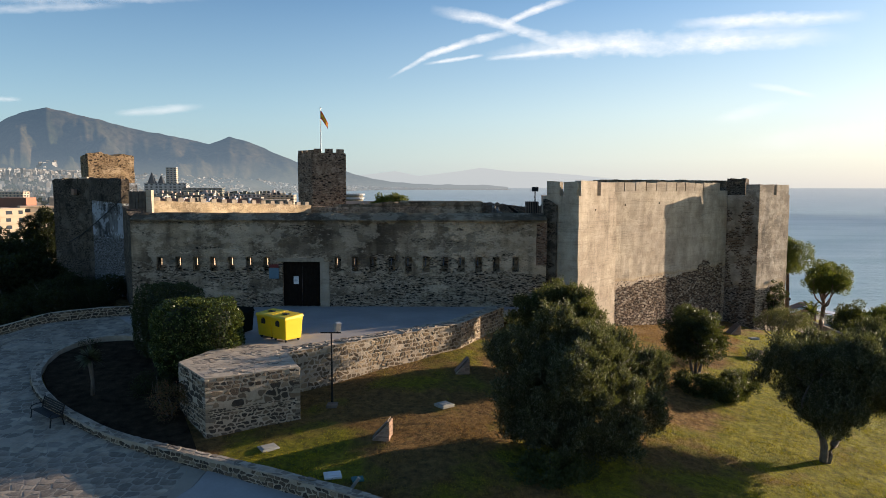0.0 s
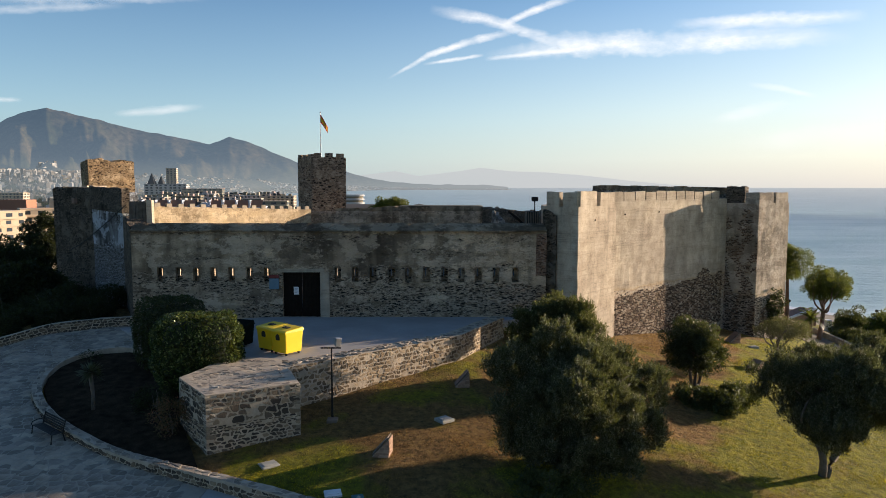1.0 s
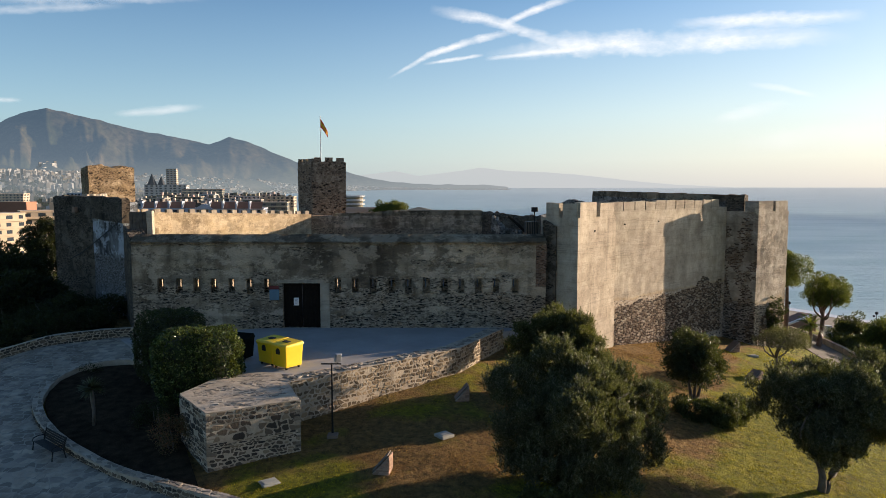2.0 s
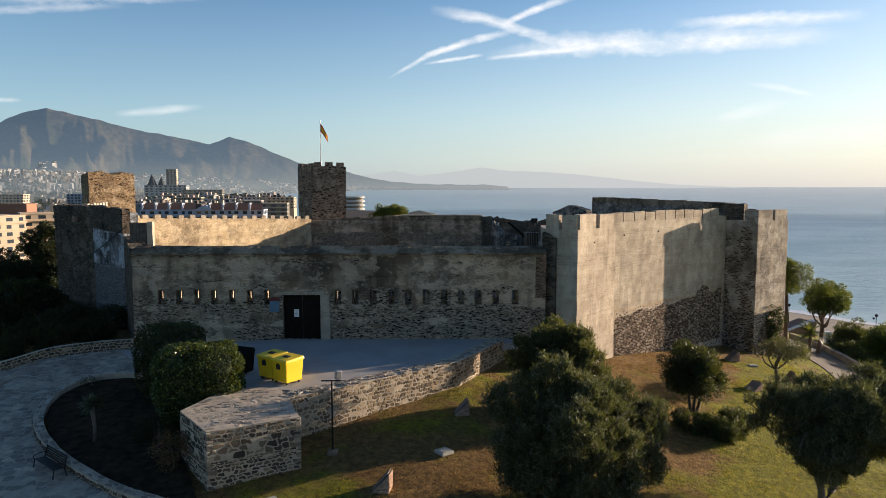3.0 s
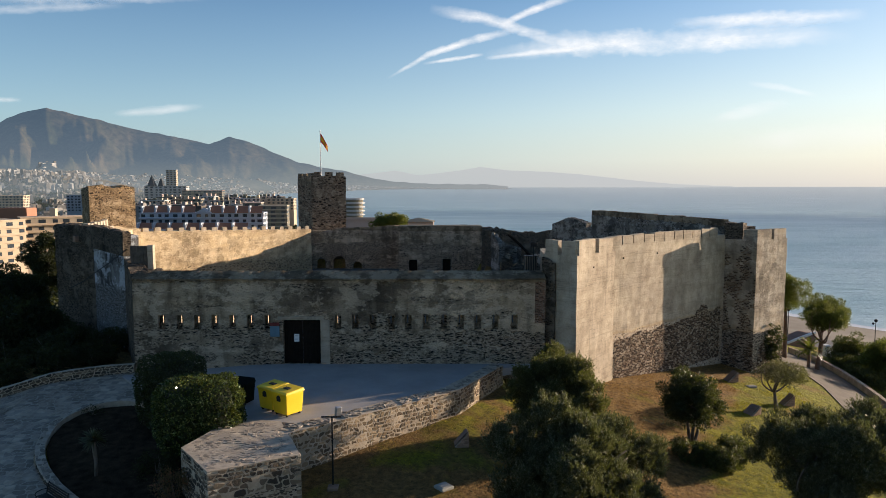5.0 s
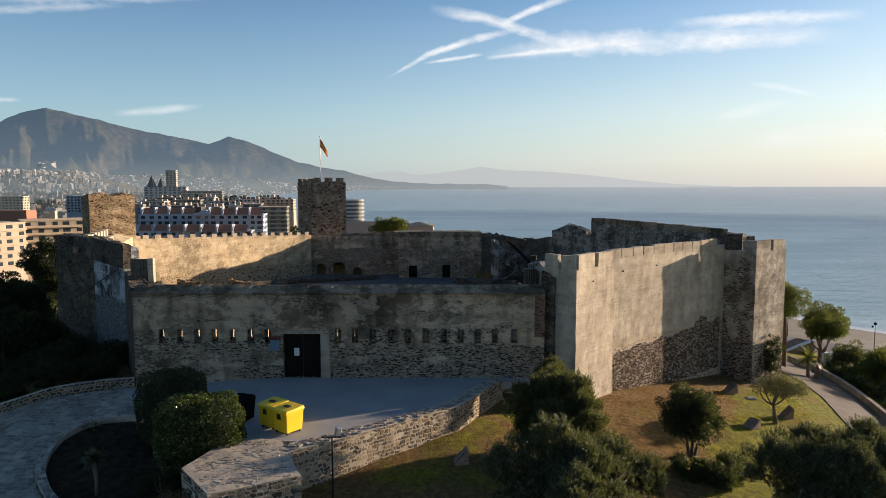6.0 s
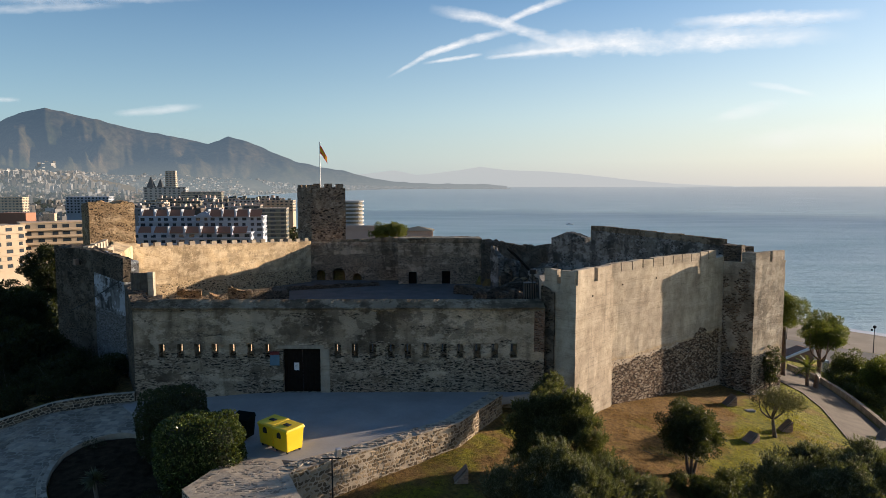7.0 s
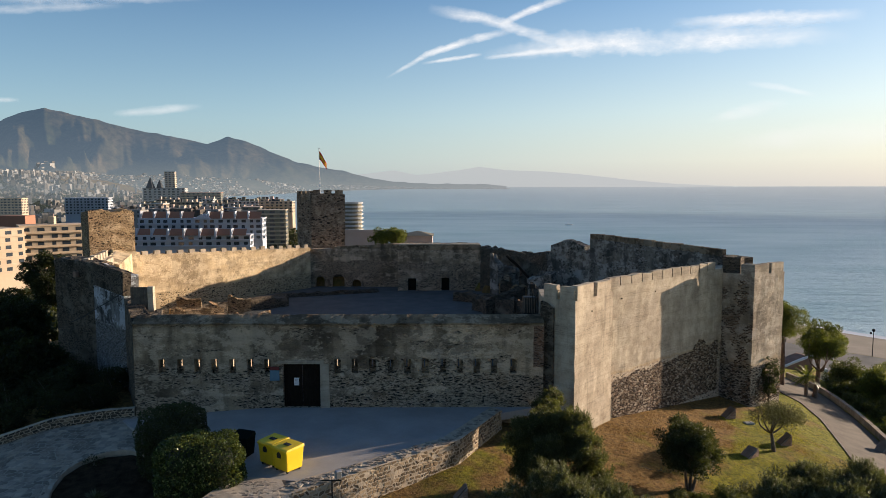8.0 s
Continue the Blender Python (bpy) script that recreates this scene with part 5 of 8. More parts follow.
def lay(parent, name, place, length, height, cw, ch, depth, joint, seed, single=lambda s, t: True, one=None, many=None, keep=lambda s, t: True, chance=1.0, loose=0.0):
    """Lays stones: those for which single() holds are pieces of their own, the rest one joined part."""
    rng = random.Random(seed)
    rest = []
    count = 0
    for key, corners in cells(length, height, cw, ch, seed):
        cs, ct = sum(p[0] for p in corners) / 6, sum(p[1] for p in corners) / 6
        if not keep(cs, ct) or rng.random() > chance:
            continue
        st = stone_on(corners, place, depth, joint, (0, length, 0, height), rng, loose)
        if not st:
            continue
        if single(cs, ct) and count < 290:
            part(name, st, one, parent, at=st[0][-1])
            count += 1
        else:
            rest.append(st)
    if rest:
        ob = part(name + "_field", joined(*rest), many, parent)
        ob["kind"] = "stuff"


def face_place(p, q, z0):
    """place() for the upright face from p to q seen from its right-hand side."""
    d = (Vector(q) - Vector(p)).normalized()
    n = Vector((d.y, -d.x))
    return lambda s, t, k: (p[0] + d.x * s + n.x * k, p[1] + d.y * s + n.y * k, z0 + t)


def gz(x, y):
    return float(near_ground(x, y))


# ---- plaza, road, kerb ----
def plaza_z(x):
    return 0.1 - 0.8 * float(smooth01(-13.0, -26.5, x))


def shrunk(pts):
    """The kerb's line, drawn in towards the foot of its face."""
    out = []
    for x, y in pts:
        k = 0.953 + 0.022 * float(smooth01(-13, -26, x))
        out.append((x * k, y * k))
    return out


PLAZA = [(-26.3, 57.2), (-26.6, 56.0), (-23.0, 52.0), (-18.0, 48.4), (-14.5, 44.6), (-13.4, 43.0), (-9.2, 42.4), (1.0, 49.6), (4.8, 55.4), (8.6, 57.2)]
ROAD = [(-46, 18), (-46, 47), (-34.5, 53.4), (-26.4, 57.0), (-22.6, 56.8), (-17, 48.5), (-23.4, 52.0), *shrunk([(-27.4, 50.0), (-27.3, 45.9), (-24.7, 41.2), (-19.8, 36.9), (-13.8, 33.9), (-11.6, 32.8)]), (-11.2, 29.8), (-12.2, 27.5), (-14.5, 18)]
SLABWAY = [*shrunk([(-11.55, 32.75)]), (-11.15, 29.8), (-12.15, 27.5), (-14.4, 18), (4, 18), *shrunk([(3, 25.8), (-3.5, 29.0)])]


def sheet(poly, step, height, lift, name, material, label, category):
    xs = np.arange(min(p[0] for p in poly), max(p[0] for p in poly) + step, step)
    ys = np.arange(min(p[1] for p in poly), max(p[1] for p in poly) + step, step)
    bm = bmesh.new()
    outline = bm.faces.new([bm.verts.new((x, y, 0)) for x, y in poly])
    for axis, vals in ((0, xs), (1, ys)):
        for v in vals:
            co, no = [0, 0, 0], [0, 0, 0]
            co[axis], no[axis] = v, 1
            bmesh.ops.bisect_plane(bm, geom=bm.verts[:] + bm.edges[:] + bm.faces[:], plane_co=co, plane_no=no)
    bmesh.ops.triangulate(bm, faces=[f for f in bm.faces if len(f.verts) > 4])
    for v in bm.verts:
        v.co.z = height(v.co.x, v.co.y) + lift
    bmesh.ops.recalc_face_normals(bm, faces=bm.faces)
    bm.faces.ensure_lookup_table()
    if bm.faces[0].normal.z < 0:
        bmesh.ops.reverse_faces(bm, faces=bm.faces)
    ext = bmesh.ops.extrude_face_region(bm, geom=bm.faces[:])
    low = [e for e in ext["geom"] if isinstance(e, bmesh.types.BMVert)]
    for v in low:
        v.co.z += 0.0
    for v in bm.verts:
        if v not in set(low):
            v.co.z -= 0.6
    me = bpy.data.meshes.new(name)
    bm.to_mesh(me)
    bm.free()
    me.materials.append(material)
    return tagged(new(name, me), label, category, "", "structure")


plaza = sheet(PLAZA, 2.2, lambda x, y: plaza_z(x), 0.0, "plaza", M_CONCRETE, "smooth pale concrete forecourt before the gate", "pavement")
road = sheet(ROAD, 1.6, gz, 0.06, "road", M_JOINT, "winding road paved with rough flagstones", "road")
slabway = sheet(SLABWAY, 1.6, gz, 0.09, "pavement", M_CONCRETE, "pale concrete strip beside the stone kerb", "pavement")


def lay_road():
    x0, y0 = -46.0, 18.0
    lay(road, "flagstone", lambda s, t, d: (x0 + s, y0 + t, gz(x0 + s, y0 + t) + 0.06 + d), 34, 40, 0.62, 0.50, 0.009, 0.02, 11,
        lambda s, t: x0 + s > -25 and 26 < y0 + t < 37, M_FLAG, M_FLAGS, lambda s, t: inside(x0 + s, y0 + t, ROAD) and not inside(x0 + s, y0 + t, PLAZA), 1.0, 0.35)


KERB = shrunk([(3.0, 25.6), (-3.5, 29.0), (-8.6, 31.4), (-13.8, 33.8), (-17.0, 35.2), (-19.9, 36.9), (-22.6, 38.9), (-24.9, 41.2), (-26.6, 43.6), (-27.5, 45.9), (-27.9, 48.2), (-27.4, 50.1), (-26.0, 51.6), (-24.0, 52.1), (-21.5, 51.2)])


def smooth_path(pts, n=4):
    out = []
    P = [Vector(p) for p in pts]
    for i in range(len(P) - 1):
        a, b, c, d = P[max(i - 1, 0)], P[i], P[i + 1], P[min(i + 2, len(P) - 1)]
        for k in range(n):
            t = k / n
            out.append(0.5 * ((2 * b) + (c - a) * t + (2 * a - 5 * b + 4 * c - d) * t * t + (3 * b - a - 3 * c + d) * t ** 3))
    return out + [P[-1]]


class Ribbon:
    """A path that gives the place at s metres along it, d metres to its left."""

    def __init__(self, pts):
        self.p = smooth_path(pts)
        self.s = [0.0]
        for a, b in zip(self.p, self.p[1:]):
            self.s.append(self.s[-1] + (b - a).length)
        self.length = self.s[-1]

    def at(self, s, d=0.0):
        s = min(max(s, 0), self.length - 1e-4)
        i = max(k for k in range(len(self.s) - 1) if self.s[k] <= s)
        a, b = self.p[i], self.p[i + 1]
        u = (b - a).normalized()
        c = a + u * (s - self.s[i])
        return c.x - u.y * d, c.y + u.x * d


def ribbon_wall(rb, w, below, above):
    n = int(rb.length / 0.6)
    v, f = [], []
    for i in range(n + 1):
        s = rb.length * i / n
        wob = noise.noise(Vector((s * 0.9, 2.2, w))) * 0.05
        for d, top in ((0, 0), (0.02, 1), (-w, 1), (-w, 0)):
            x, y = rb.at(s, d)
            v.append((x, y, gz(*rb.at(s)) + (above(s) + wob if top else -below)))
    for i in range(n):
        for k in range(3):
            f.append((i * 4 + k, i * 4 + k + 1, i * 4 + 5 + k, i * 4 + 4 + k))
    f += [(3, 2, 1, 0), (n * 4, n * 4 + 1, n * 4 + 2, n * 4 + 3)]
    return v, f


kerb_path = Ribbon(KERB)
kerb = thing("kerb_wall", (-13.8, 33.8, gz(-13.8, 33.8)), "low curved kerb wall of mortared field stones", "wall")
kerb_top = lambda s: 0.74 - 0.36 * float(smooth01(10, 26, s))
part("core", ribbon_wall(kerb_path, 0.55, 0.6, kerb_top), M_MORTAR, kerb)


def lay_kerb():
    def outer(s, t, d):
        x, y = kerb_path.at(s, d + 0.02)
        return x, y, gz(*kerb_path.at(s)) - 0.1 + t
    def upper(s, t, d):
        x, y = kerb_path.at(s, -t)
        return x, y, gz(*kerb_path.at(s)) + kerb_top(s) + d
    lay(kerb, "stone", outer, kerb_path.length, 0.80, 0.36, 0.21, 0.04, 0.024, 21, lambda s, t: 2 < s < 24, M_STONE, M_STONES, lambda s, t: t < kerb_top(s) + 0.02, 1.0, 0.6)
    lay(kerb, "cap_stone", upper, kerb_path.length, 0.55, 0.46, 0.27, 0.03, 0.02, 22, lambda s, t: 2 < s < 24, M_CAPSTONE, M_CAPSTONES, loose=0.6)


# soil inside the kerb
BED = [*shrunk([(-12.6, 34.4), (-16.5, 35.8), (-19.6, 37.4), (-22.2, 39.4), (-24.4, 41.6), (-26.0, 43.9), (-26.9, 46.0), (-27.2, 48.1), (-26.8, 49.7), (-25.6, 50.9), (-23.8, 51.4)]), (-18.0, 48.4), (-14.3, 44.5), (-13.4, 42.8), (-14.8, 38.1)]
bed = sheet(BED, 1.4, gz, 0.16, "flower_bed", M_SOIL, "dark planting bed of bare soil inside the kerb", "flower bed")

# ---- the stone pier and the low wall beside the plaza ----
PIER = [(-12.2, 34.6), (-7.85, 37.0), (-9.2, 40.1), (-10.2, 42.4), (-13.4, 42.9), (-14.85, 38.0)]
LOW = [(-9.2, 40.2), (1.3, 48.9), (5.0, 55.6), (4.2, 56.3), (0.4, 49.7), (-10.0, 41.4)]
low_wall = thing("stone_wall", (-4, 44, -2.5), "broad low retaining wall of brown field stones", "wall")
pier = part("pier", worn(PIER, -3.4, 0.22, 0.6, 0.03, 0.03), M_MORTAR, low_wall, "thick square wall end")
lowcore = part("wall", worn(LOW, -3.4, [0.22, 0.30, 0.35, 0.35, 0.30, 0.22], 0.6, 0.03, 0.04), M_MORTAR, low_wall)


def quoins(parent, corner, ways, z0, z1):
    """Thin flat stones stacked at a wall's corner, long and short by turns; ways: the two level directions of its faces."""
    rng = random.Random(88)
    z, k = z0, 0
    while z < z1 - 0.1:
        h = rng.uniform(0.07, 0.22)
        a, b = (rng.uniform(0.25, 0.6), rng.uniform(0.2, 0.5)) if k % 2 else (rng.uniform(0.18, 0.42), rng.uniform(0.3, 0.6))
        u, w = Vector(ways[0]).normalized(), Vector(ways[1]).normalized()
        o = Vector(corner) - (u + w) * rng.uniform(0.015, 0.04)
        foot = [o, o + u * a, o + u * a + w * b, o + w * b]
        if (foot[1] - foot[0]).cross(foot[2] - foot[0]) < 0:
            foot = foot[::-1]
        part("quoin", bevelled(prism([tuple(p) for p in foot], z + 0.012, min(z + h, z1)), 0.018), M_QUOIN, parent)
        z += h
        k += 1


def lay_low_wall():
    for p, q, seed in ((PIER[0], PIER[1], 31), (PIER[5], PIER[0], 32)):
        L = (Vector(q) - Vector(p)).length
        for z, h, cw_, ch_, k in ((-3.1, 1.35, 0.36, 0.20, 0), (-1.78, 0.34, 0.42, 0.11, 1), (-1.46, 1.0, 0.52, 0.33, 2), (-0.48, 0.66, 0.38, 0.22, 3)):
            lay(pier, "stone", face_place(p, q, z), L, h, cw_, ch_, 0.03, 0.026, seed + 10 * k, lambda s, t: 0.35 < s < L - 0.3, M_STONE, M_STONES, chance=0.92, loose=0.75)
    quoins(pier, PIER[0], (Vector(PIER[1]) - Vector(PIER[0]), Vector(PIER[5]) - Vector(PIER[0])), -3.1, 0.16)
    quoins(pier, PIER[1], (Vector(PIER[0]) - Vector(PIER[1]), Vector(PIER[2]) - Vector(PIER[1])), -3.1, 0.16)
    p, q = LOW[0], LOW[1]
    lay(lowcore, "stone", face_place(p, q, -2.9), (Vector(q) - Vector(p)).length, 3.14, 0.40, 0.27, 0.02, 0.028, 33, lambda s, t: s < 9, M_SUNLITSTONE, M_RUBBLE, chance=0.94, loose=0.75)
    p, q = LOW[1], LOW[2]
    lay(lowcore, "wall_stone", face_place(p, q, -2.6), (Vector(q) - Vector(p)).length, 2.9, 0.40, 0.27, 0.02, 0.028, 34, lambda s, t: False, M_SUNLITSTONE, M_RUBBLE, loose=0.75)
    x0, y0 = -15, 34
    lay(pier, "cap_stone", lambda s, t, d: (x0 + s, y0 + t, 0.21 + d), 8, 9, 0.44, 0.30, 0.022, 0.03, 35, lambda s, t: True, M_CAPSTONE, M_CAPSTONES,
        lambda s, t: all(inside(x0 + s + a, y0 + t + b, PIER) for a, b in ((0.24, 0), (-0.24, 0), (0, 0.18), (0, -0.18))), 0.7, 0.9)
    x1, y1 = -10, 40
    lay(lowcore, "cap_stone", lambda s, t, d: (x1 + s, y1 + t, 0.24 + 0.0075 * s + d), 16, 17, 0.42, 0.30, 0.03, 0.028, 36, lambda s, t: False, M_CAPSTONE, M_CAPSTONES,
        lambda s, t: all(inside(x1 + s + a, y1 + t + b, LOW) for a, b in ((0.2, 0), (-0.2, 0), (0, 0.16), (0, -0.16))), 0.8, 0.8)


# the low rubble wall on the far side of the road
side_path = Ribbon([(-26.1, 57.1), (-29.5, 56.2), (-34.6, 53.6), (-46.0, 48.0)])
sidewall = thing("roadside_wall", (-30, 56, gz(-30, 56)), "low rubble wall along the road, partly broken", "wall")
part("core", ribbon_wall(Ribbon([(-46.0, 48.3), (-34.6, 53.9), (-29.5, 56.5), (-26.1, 57.4)]), 0.5, 0.8, lambda s: 0.75), M_MORTAR, sidewall)


def lay_sidewall():
    rb = Ribbon([(-46.0, 48.3), (-34.6, 53.9), (-29.5, 56.5), (-26.1, 57.4)])
    def outer(s, t, d):
        x, y = rb.at(s, -0.5 - d)
        return x, y, gz(*rb.at(s)) - 0.1 + t
    lay(sidewall, "stone", outer, rb.length, 0.85, 0.42, 0.22, 0.05, 0.025, 41, lambda s, t: s > 6, M_STONE, M_STONES)


# ---- loose things in the garden ----
def on(x, y, lift=0.0):
    return Vector((x, y, gz(x, y) + lift))


def container():
    """A recycling container: its foot corner at the origin, 1.35 m to each side."""
    b = thing("recycling_container", (0, 0, 0), "bright yellow plastic recycling container with a sloping lid", "recycling bin", "recycling containers")
    w = 1.3
    lo, hi = 0.08, 0.0
    body = ([(lo, lo, 0.14), (w - lo, lo, 0.14), (w - lo, w - lo, 0.14), (lo, w - lo, 0.14), (0, 0, 1.34), (w, 0, 1.34), (w, w, 1.34), (0, w, 1.34)], box(0, 1, 0, 1, 0, 1)[1])
    part("body", bevelled(body, 0.05, 2), M_YELLOW, b)
    lid = ([(-0.05, -0.05, 1.32), (w + 0.05, -0.05, 1.32), (w + 0.05, w + 0.05, 1.32), (-0.05, w + 0.05, 1.32), (0.0, 0.02, 1.42), (w, 0.02, 1.42), (w, w, 1.50), (0.0, w, 1.50)], box(0, 1, 0, 1, 0, 1)[1])
    lid_ob = part("lid", bevelled(lid, 0.04, 2), M_YELLOW, b)
    part("top_flap", bevelled(moved(box(-0.24, 0.24, -0.14, 0.14, 0, 0.05), pose(0.65, 0.62, 1.455, 3.5)), 0.02), M_RUBBER, lid_ob, "dark flap in the lid")
    for x in (0.62,):
        hole = lathe([(0.15, -0.02), (0.16, 0.0), (0.15, 0.03)], 14)
        part("opening", moved(hole, pose(x, -0.008, 1.04, 87)), M_RUBBER, b, "round black throw-in opening")
        part("opening_flap", bevelled(box(x - 0.15, x + 0.15, -0.03, 0.03, 0.86, 1.05), 0.01), M_RUBBER, b)
    part("rib", bevelled(box(-0.03, w + 0.03, -0.035, 0.01, 1.24, 1.32), 0.01), M_YELLOW, b)
    for x in (0.2, 1.1):
        for y in (0.2, 1.1):
            part("wheel", moved(lathe([(0.03, -0.04), (0.08, -0.035), (0.08, 0.035), (0.03, 0.04)], 12), pose(x, y, 0.085, 90)), M_RUBBER, b)
    return b


bin_a = container()
bin_turn, BX, BY = -38.0, 0.788, -0.616
bin_size = Matrix.Diagonal((1.15, 1.12, 1.17, 1.0))
bin_a.matrix_basis = Matrix.Translation((-10.0 - BX * 1.5, 43.15 - BY * 1.5, 0.1)) @ pose(0, 0, 0, 0, 0, bin_turn) @ bin_size
copy_thing(bin_a, Matrix.Translation((-9.96 - BX * 3.06, 43.2 - BY * 3.06, 0.1)) @ pose(0, 0, 0, 0, 0, bin_turn + 2))
db = thing("waste_container", (-14.2, 46.6, 0.1), "dark green plastic waste container in the shade", "waste bin")
part("body", bevelled(moved(([(0.08, 0.08, 0.15), (1.3, 0.08, 0.15), (1.3, 0.95, 0.15), (0.08, 0.95, 0.15), (0, 0, 1.45), (1.38, 0, 1.45), (1.38, 1.05, 1.45), (0, 1.05, 1.45)], box(0, 1, 0, 1, 0, 1)[1]), pose(-14.6, 46.2, 0.1, 0, 0, -20)), 0.03), M_DARKBIN, db)
part("lid", bevelled(moved(([(-0.04, -0.04, 1.44), (1.42, -0.04, 1.44), (1.42, 1.1, 1.44), (-0.04, 1.1, 1.44), (0, 0.05, 1.5), (1.38, 0.05, 1.5), (1.38, 1.0, 1.75), (0, 1.0, 1.75)], box(0, 1, 0, 1, 0, 1)[1]), pose(-14.6, 46.2, 0.1, 0, 0, -20)), 0.03), M_DARKBIN, db)
for dx in (0.2, 1.15):
    part("wheel", moved(lathe([(0.03, -0.04), (0.1, -0.035), (0.1, 0.035), (0.03, 0.04)], 12), pose(-14.6, 46.2, 0.2, 0, 0, -20) @ pose(dx, 0.1, 0, 90)), M_RUBBER, db)

# lamp post with a floodlight on its cross arm
lx, ly = -6.35, 38.7
lz = gz(lx, ly)
lp = thing("lamp_post", (lx, ly, lz), "slim black lamp post with a cross arm and floodlight", "lamp post")
part("footing", bevelled(box(lx - 0.3, lx + 0.3, ly - 0.3, ly + 0.3, lz - 0.1, lz + 0.16), 0.03), M_BRICKBROWN, lp, "dark stone footing")
part("pole", tube([(lx, ly, lz + 0.25), (lx, ly, lz + 0.5), (lx, ly, lz + 2.4), (lx, ly, 1.76)], [0.075, 0.06, 0.05, 0.045], 10), M_IRON, lp)
part("cross_arm", bevelled(box(lx - 0.62, lx + 0.55, ly - 0.04, ly + 0.04, 1.73, 1.8), 0.01), M_IRON, lp)
lh = part("lamp_housing", bevelled(moved(box(-0.17, 0.17, -0.12, 0.12, -0.26, 0.26), pose(lx + 0.36, ly, 2.12, 12, 0, 35)), 0.03), M_GREY, lp, "grey floodlight housing")
part("bracket", tube([(lx + 0.36, ly, 1.78), (lx + 0.36, ly, 1.95)], [0.03, 0.03], 8), M_IRON, lp)


def plinth(x, y, turn, w=0.9, d=0.9, h=1.0):
    """A wedge of thin bricks with a brick-brown slab on its slope."""
    z = gz(x, y) - 0.06
    ob = thing("display_plinth", (x, y, z), "wedge-shaped brick plinth with a brick-brown slab on its slope", "plinth", "display plinths")
    m = pose(x, y, z, 0, 0, turn)
    core = ([(0, -w / 2 + 0.03, 0), (d, -w / 2 + 0.03, 0), (d, w / 2 - 0.03, 0), (0, w / 2 - 0.03, 0), (d, -w / 2 + 0.03, h - 0.05), (d, w / 2 - 0.03, h - 0.05)], [(3, 2, 1, 0), (0, 1, 4), (2, 3, 5), (1, 2, 5, 4), (0, 4, 5, 3)])
    part("core", moved(core, m), M_MORTAR, ob)
    # added slab, coloured like the brick that the slope is made of
    slope = [(0.02, -w / 2 + 0.08, 0.07), (d - 0.05, -w / 2 + 0.08, h), (d - 0.05, w / 2 - 0.08, h), (0.02, w / 2 - 0.08, 0.07)]
    panel = (slope + [(a - 0.03, b, c + 0.04) for a, b, c in slope], [(3, 2, 1, 0), (4, 5, 6, 7), (0, 1, 5, 4), (1, 2, 6, 5), (2, 3, 7, 6), (3, 0, 4, 7)])
    part("panel", moved(panel, m), M_BRICKBROWN, ob, "brick-brown slab")
    rows = int(h / 0.085)
    for r in range(rows):
        z0 = r * 0.085
        reach = d * (1 - (z0 + 0.075) / h)
        for side in (-1, 1):
            n = max(1, round(reach / 0.3))
            if reach < 0.1:
                continue
            for k in range(n):
                a, b = d - reach * (k + 1) / n, d - reach * k / n
                part("brick", moved(box(a + 0.008, b - 0.008, side * w / 2 - 0.035, side * w / 2 + 0.02, z0 + 0.008, z0 + 0.077), m), M_BRICK, ob)
        for k in range(3):
            a = -w / 2 + k * w / 3
            part("brick", moved(box(d - 0.03, d + 0.025, a + 0.008, a + w / 3 - 0.008, z0 + 0.008, z0 + 0.077), m), M_BRICK, ob)
    return ob


plinth(-3.6, 34.9, -8)
plinth(0.8, 44.2, 4)
plinth(28.2, 67.2, 10, 1.0, 1.1, 1.0)
plinth(26.0, 57.3, 30, 1.0, 1.2, 0.7)
plinth(31.0, 61.5, 0, 0.9, 1.0, 1.0)
plinth(43.5, 66.5, 25, 1.0, 1.2, 1.0)


def ground_slab(x, y, w, d, h, turn, material, label):
    z = gz(x, y)
    ob = thing("ground_cover", (x, y, z), label, "cover")
    m = pose(x, y, z, 0, 0, turn)
    part("slab", bevelled(moved(box(-w / 2, w / 2, -d / 2, d / 2, -0.05, h), m), 0.025), material, ob)
    part("lid", bevelled(moved(box(-w / 2 + 0.12, w / 2 - 0.12, -d / 2 + 0.12, d / 2 - 0.12, h, h + 0.035), m), 0.01), material, ob)


ground_slab(0.1, 38.8, 0.85, 0.85, 0.13, 38, M_PALE, "raised pale concrete inspection cover in the lawn")
ground_slab(-8.75, 33.6, 0.9, 0.8, 0.07, 36, M_PALE, "pale concrete inspection cover in the lawn")
ground_slab(-5.1, 30.9, 0.8, 0.7, 0.08, 15, M_WHITE, "whitish inspection cover in the lawn")
ground_slab(-3.9, 30.6, 0.55, 0.5, 0.05, 15, M_TEAL, "small teal irrigation cover in the lawn")
ground_slab(30.4, 66.3, 0.9, 0.6, 0.14, 10, M_PALE, "pale flat slab lying in the lawn")
pg = thing("marker_peg", on(-4.05, 29.9), "short pale stone peg beside the kerb", "peg")
part("shaft", bevelled(moved(box(-0.07, 0.07, -0.07, 0.07, -0.1, 0.55), pose(-4.05, 29.9, gz(-4.05, 29.9), 0, 35, 0)), 0.015), M_PALE, pg)

# the iron bench beside the road
bz = gz(-21.5, 36.45) + 0.07
bench = thing("bench", (-21.5, 36.45, bz), "black cast-iron garden bench with a slatted seat", "bench")
bm_ = pose(-21.5, 36.45, bz, 0, 0, -39) @ Matrix.Diagonal((1.4, 1.12, 1.12, 1.0))
for k in range(5):
    part("seat_slat", bevelled(moved(box(-0.9, 0.9, -0.24 + k * 0.1, -0.15 + k * 0.1, 0.42, 0.45), bm_), 0.008), M_IRON, bench)
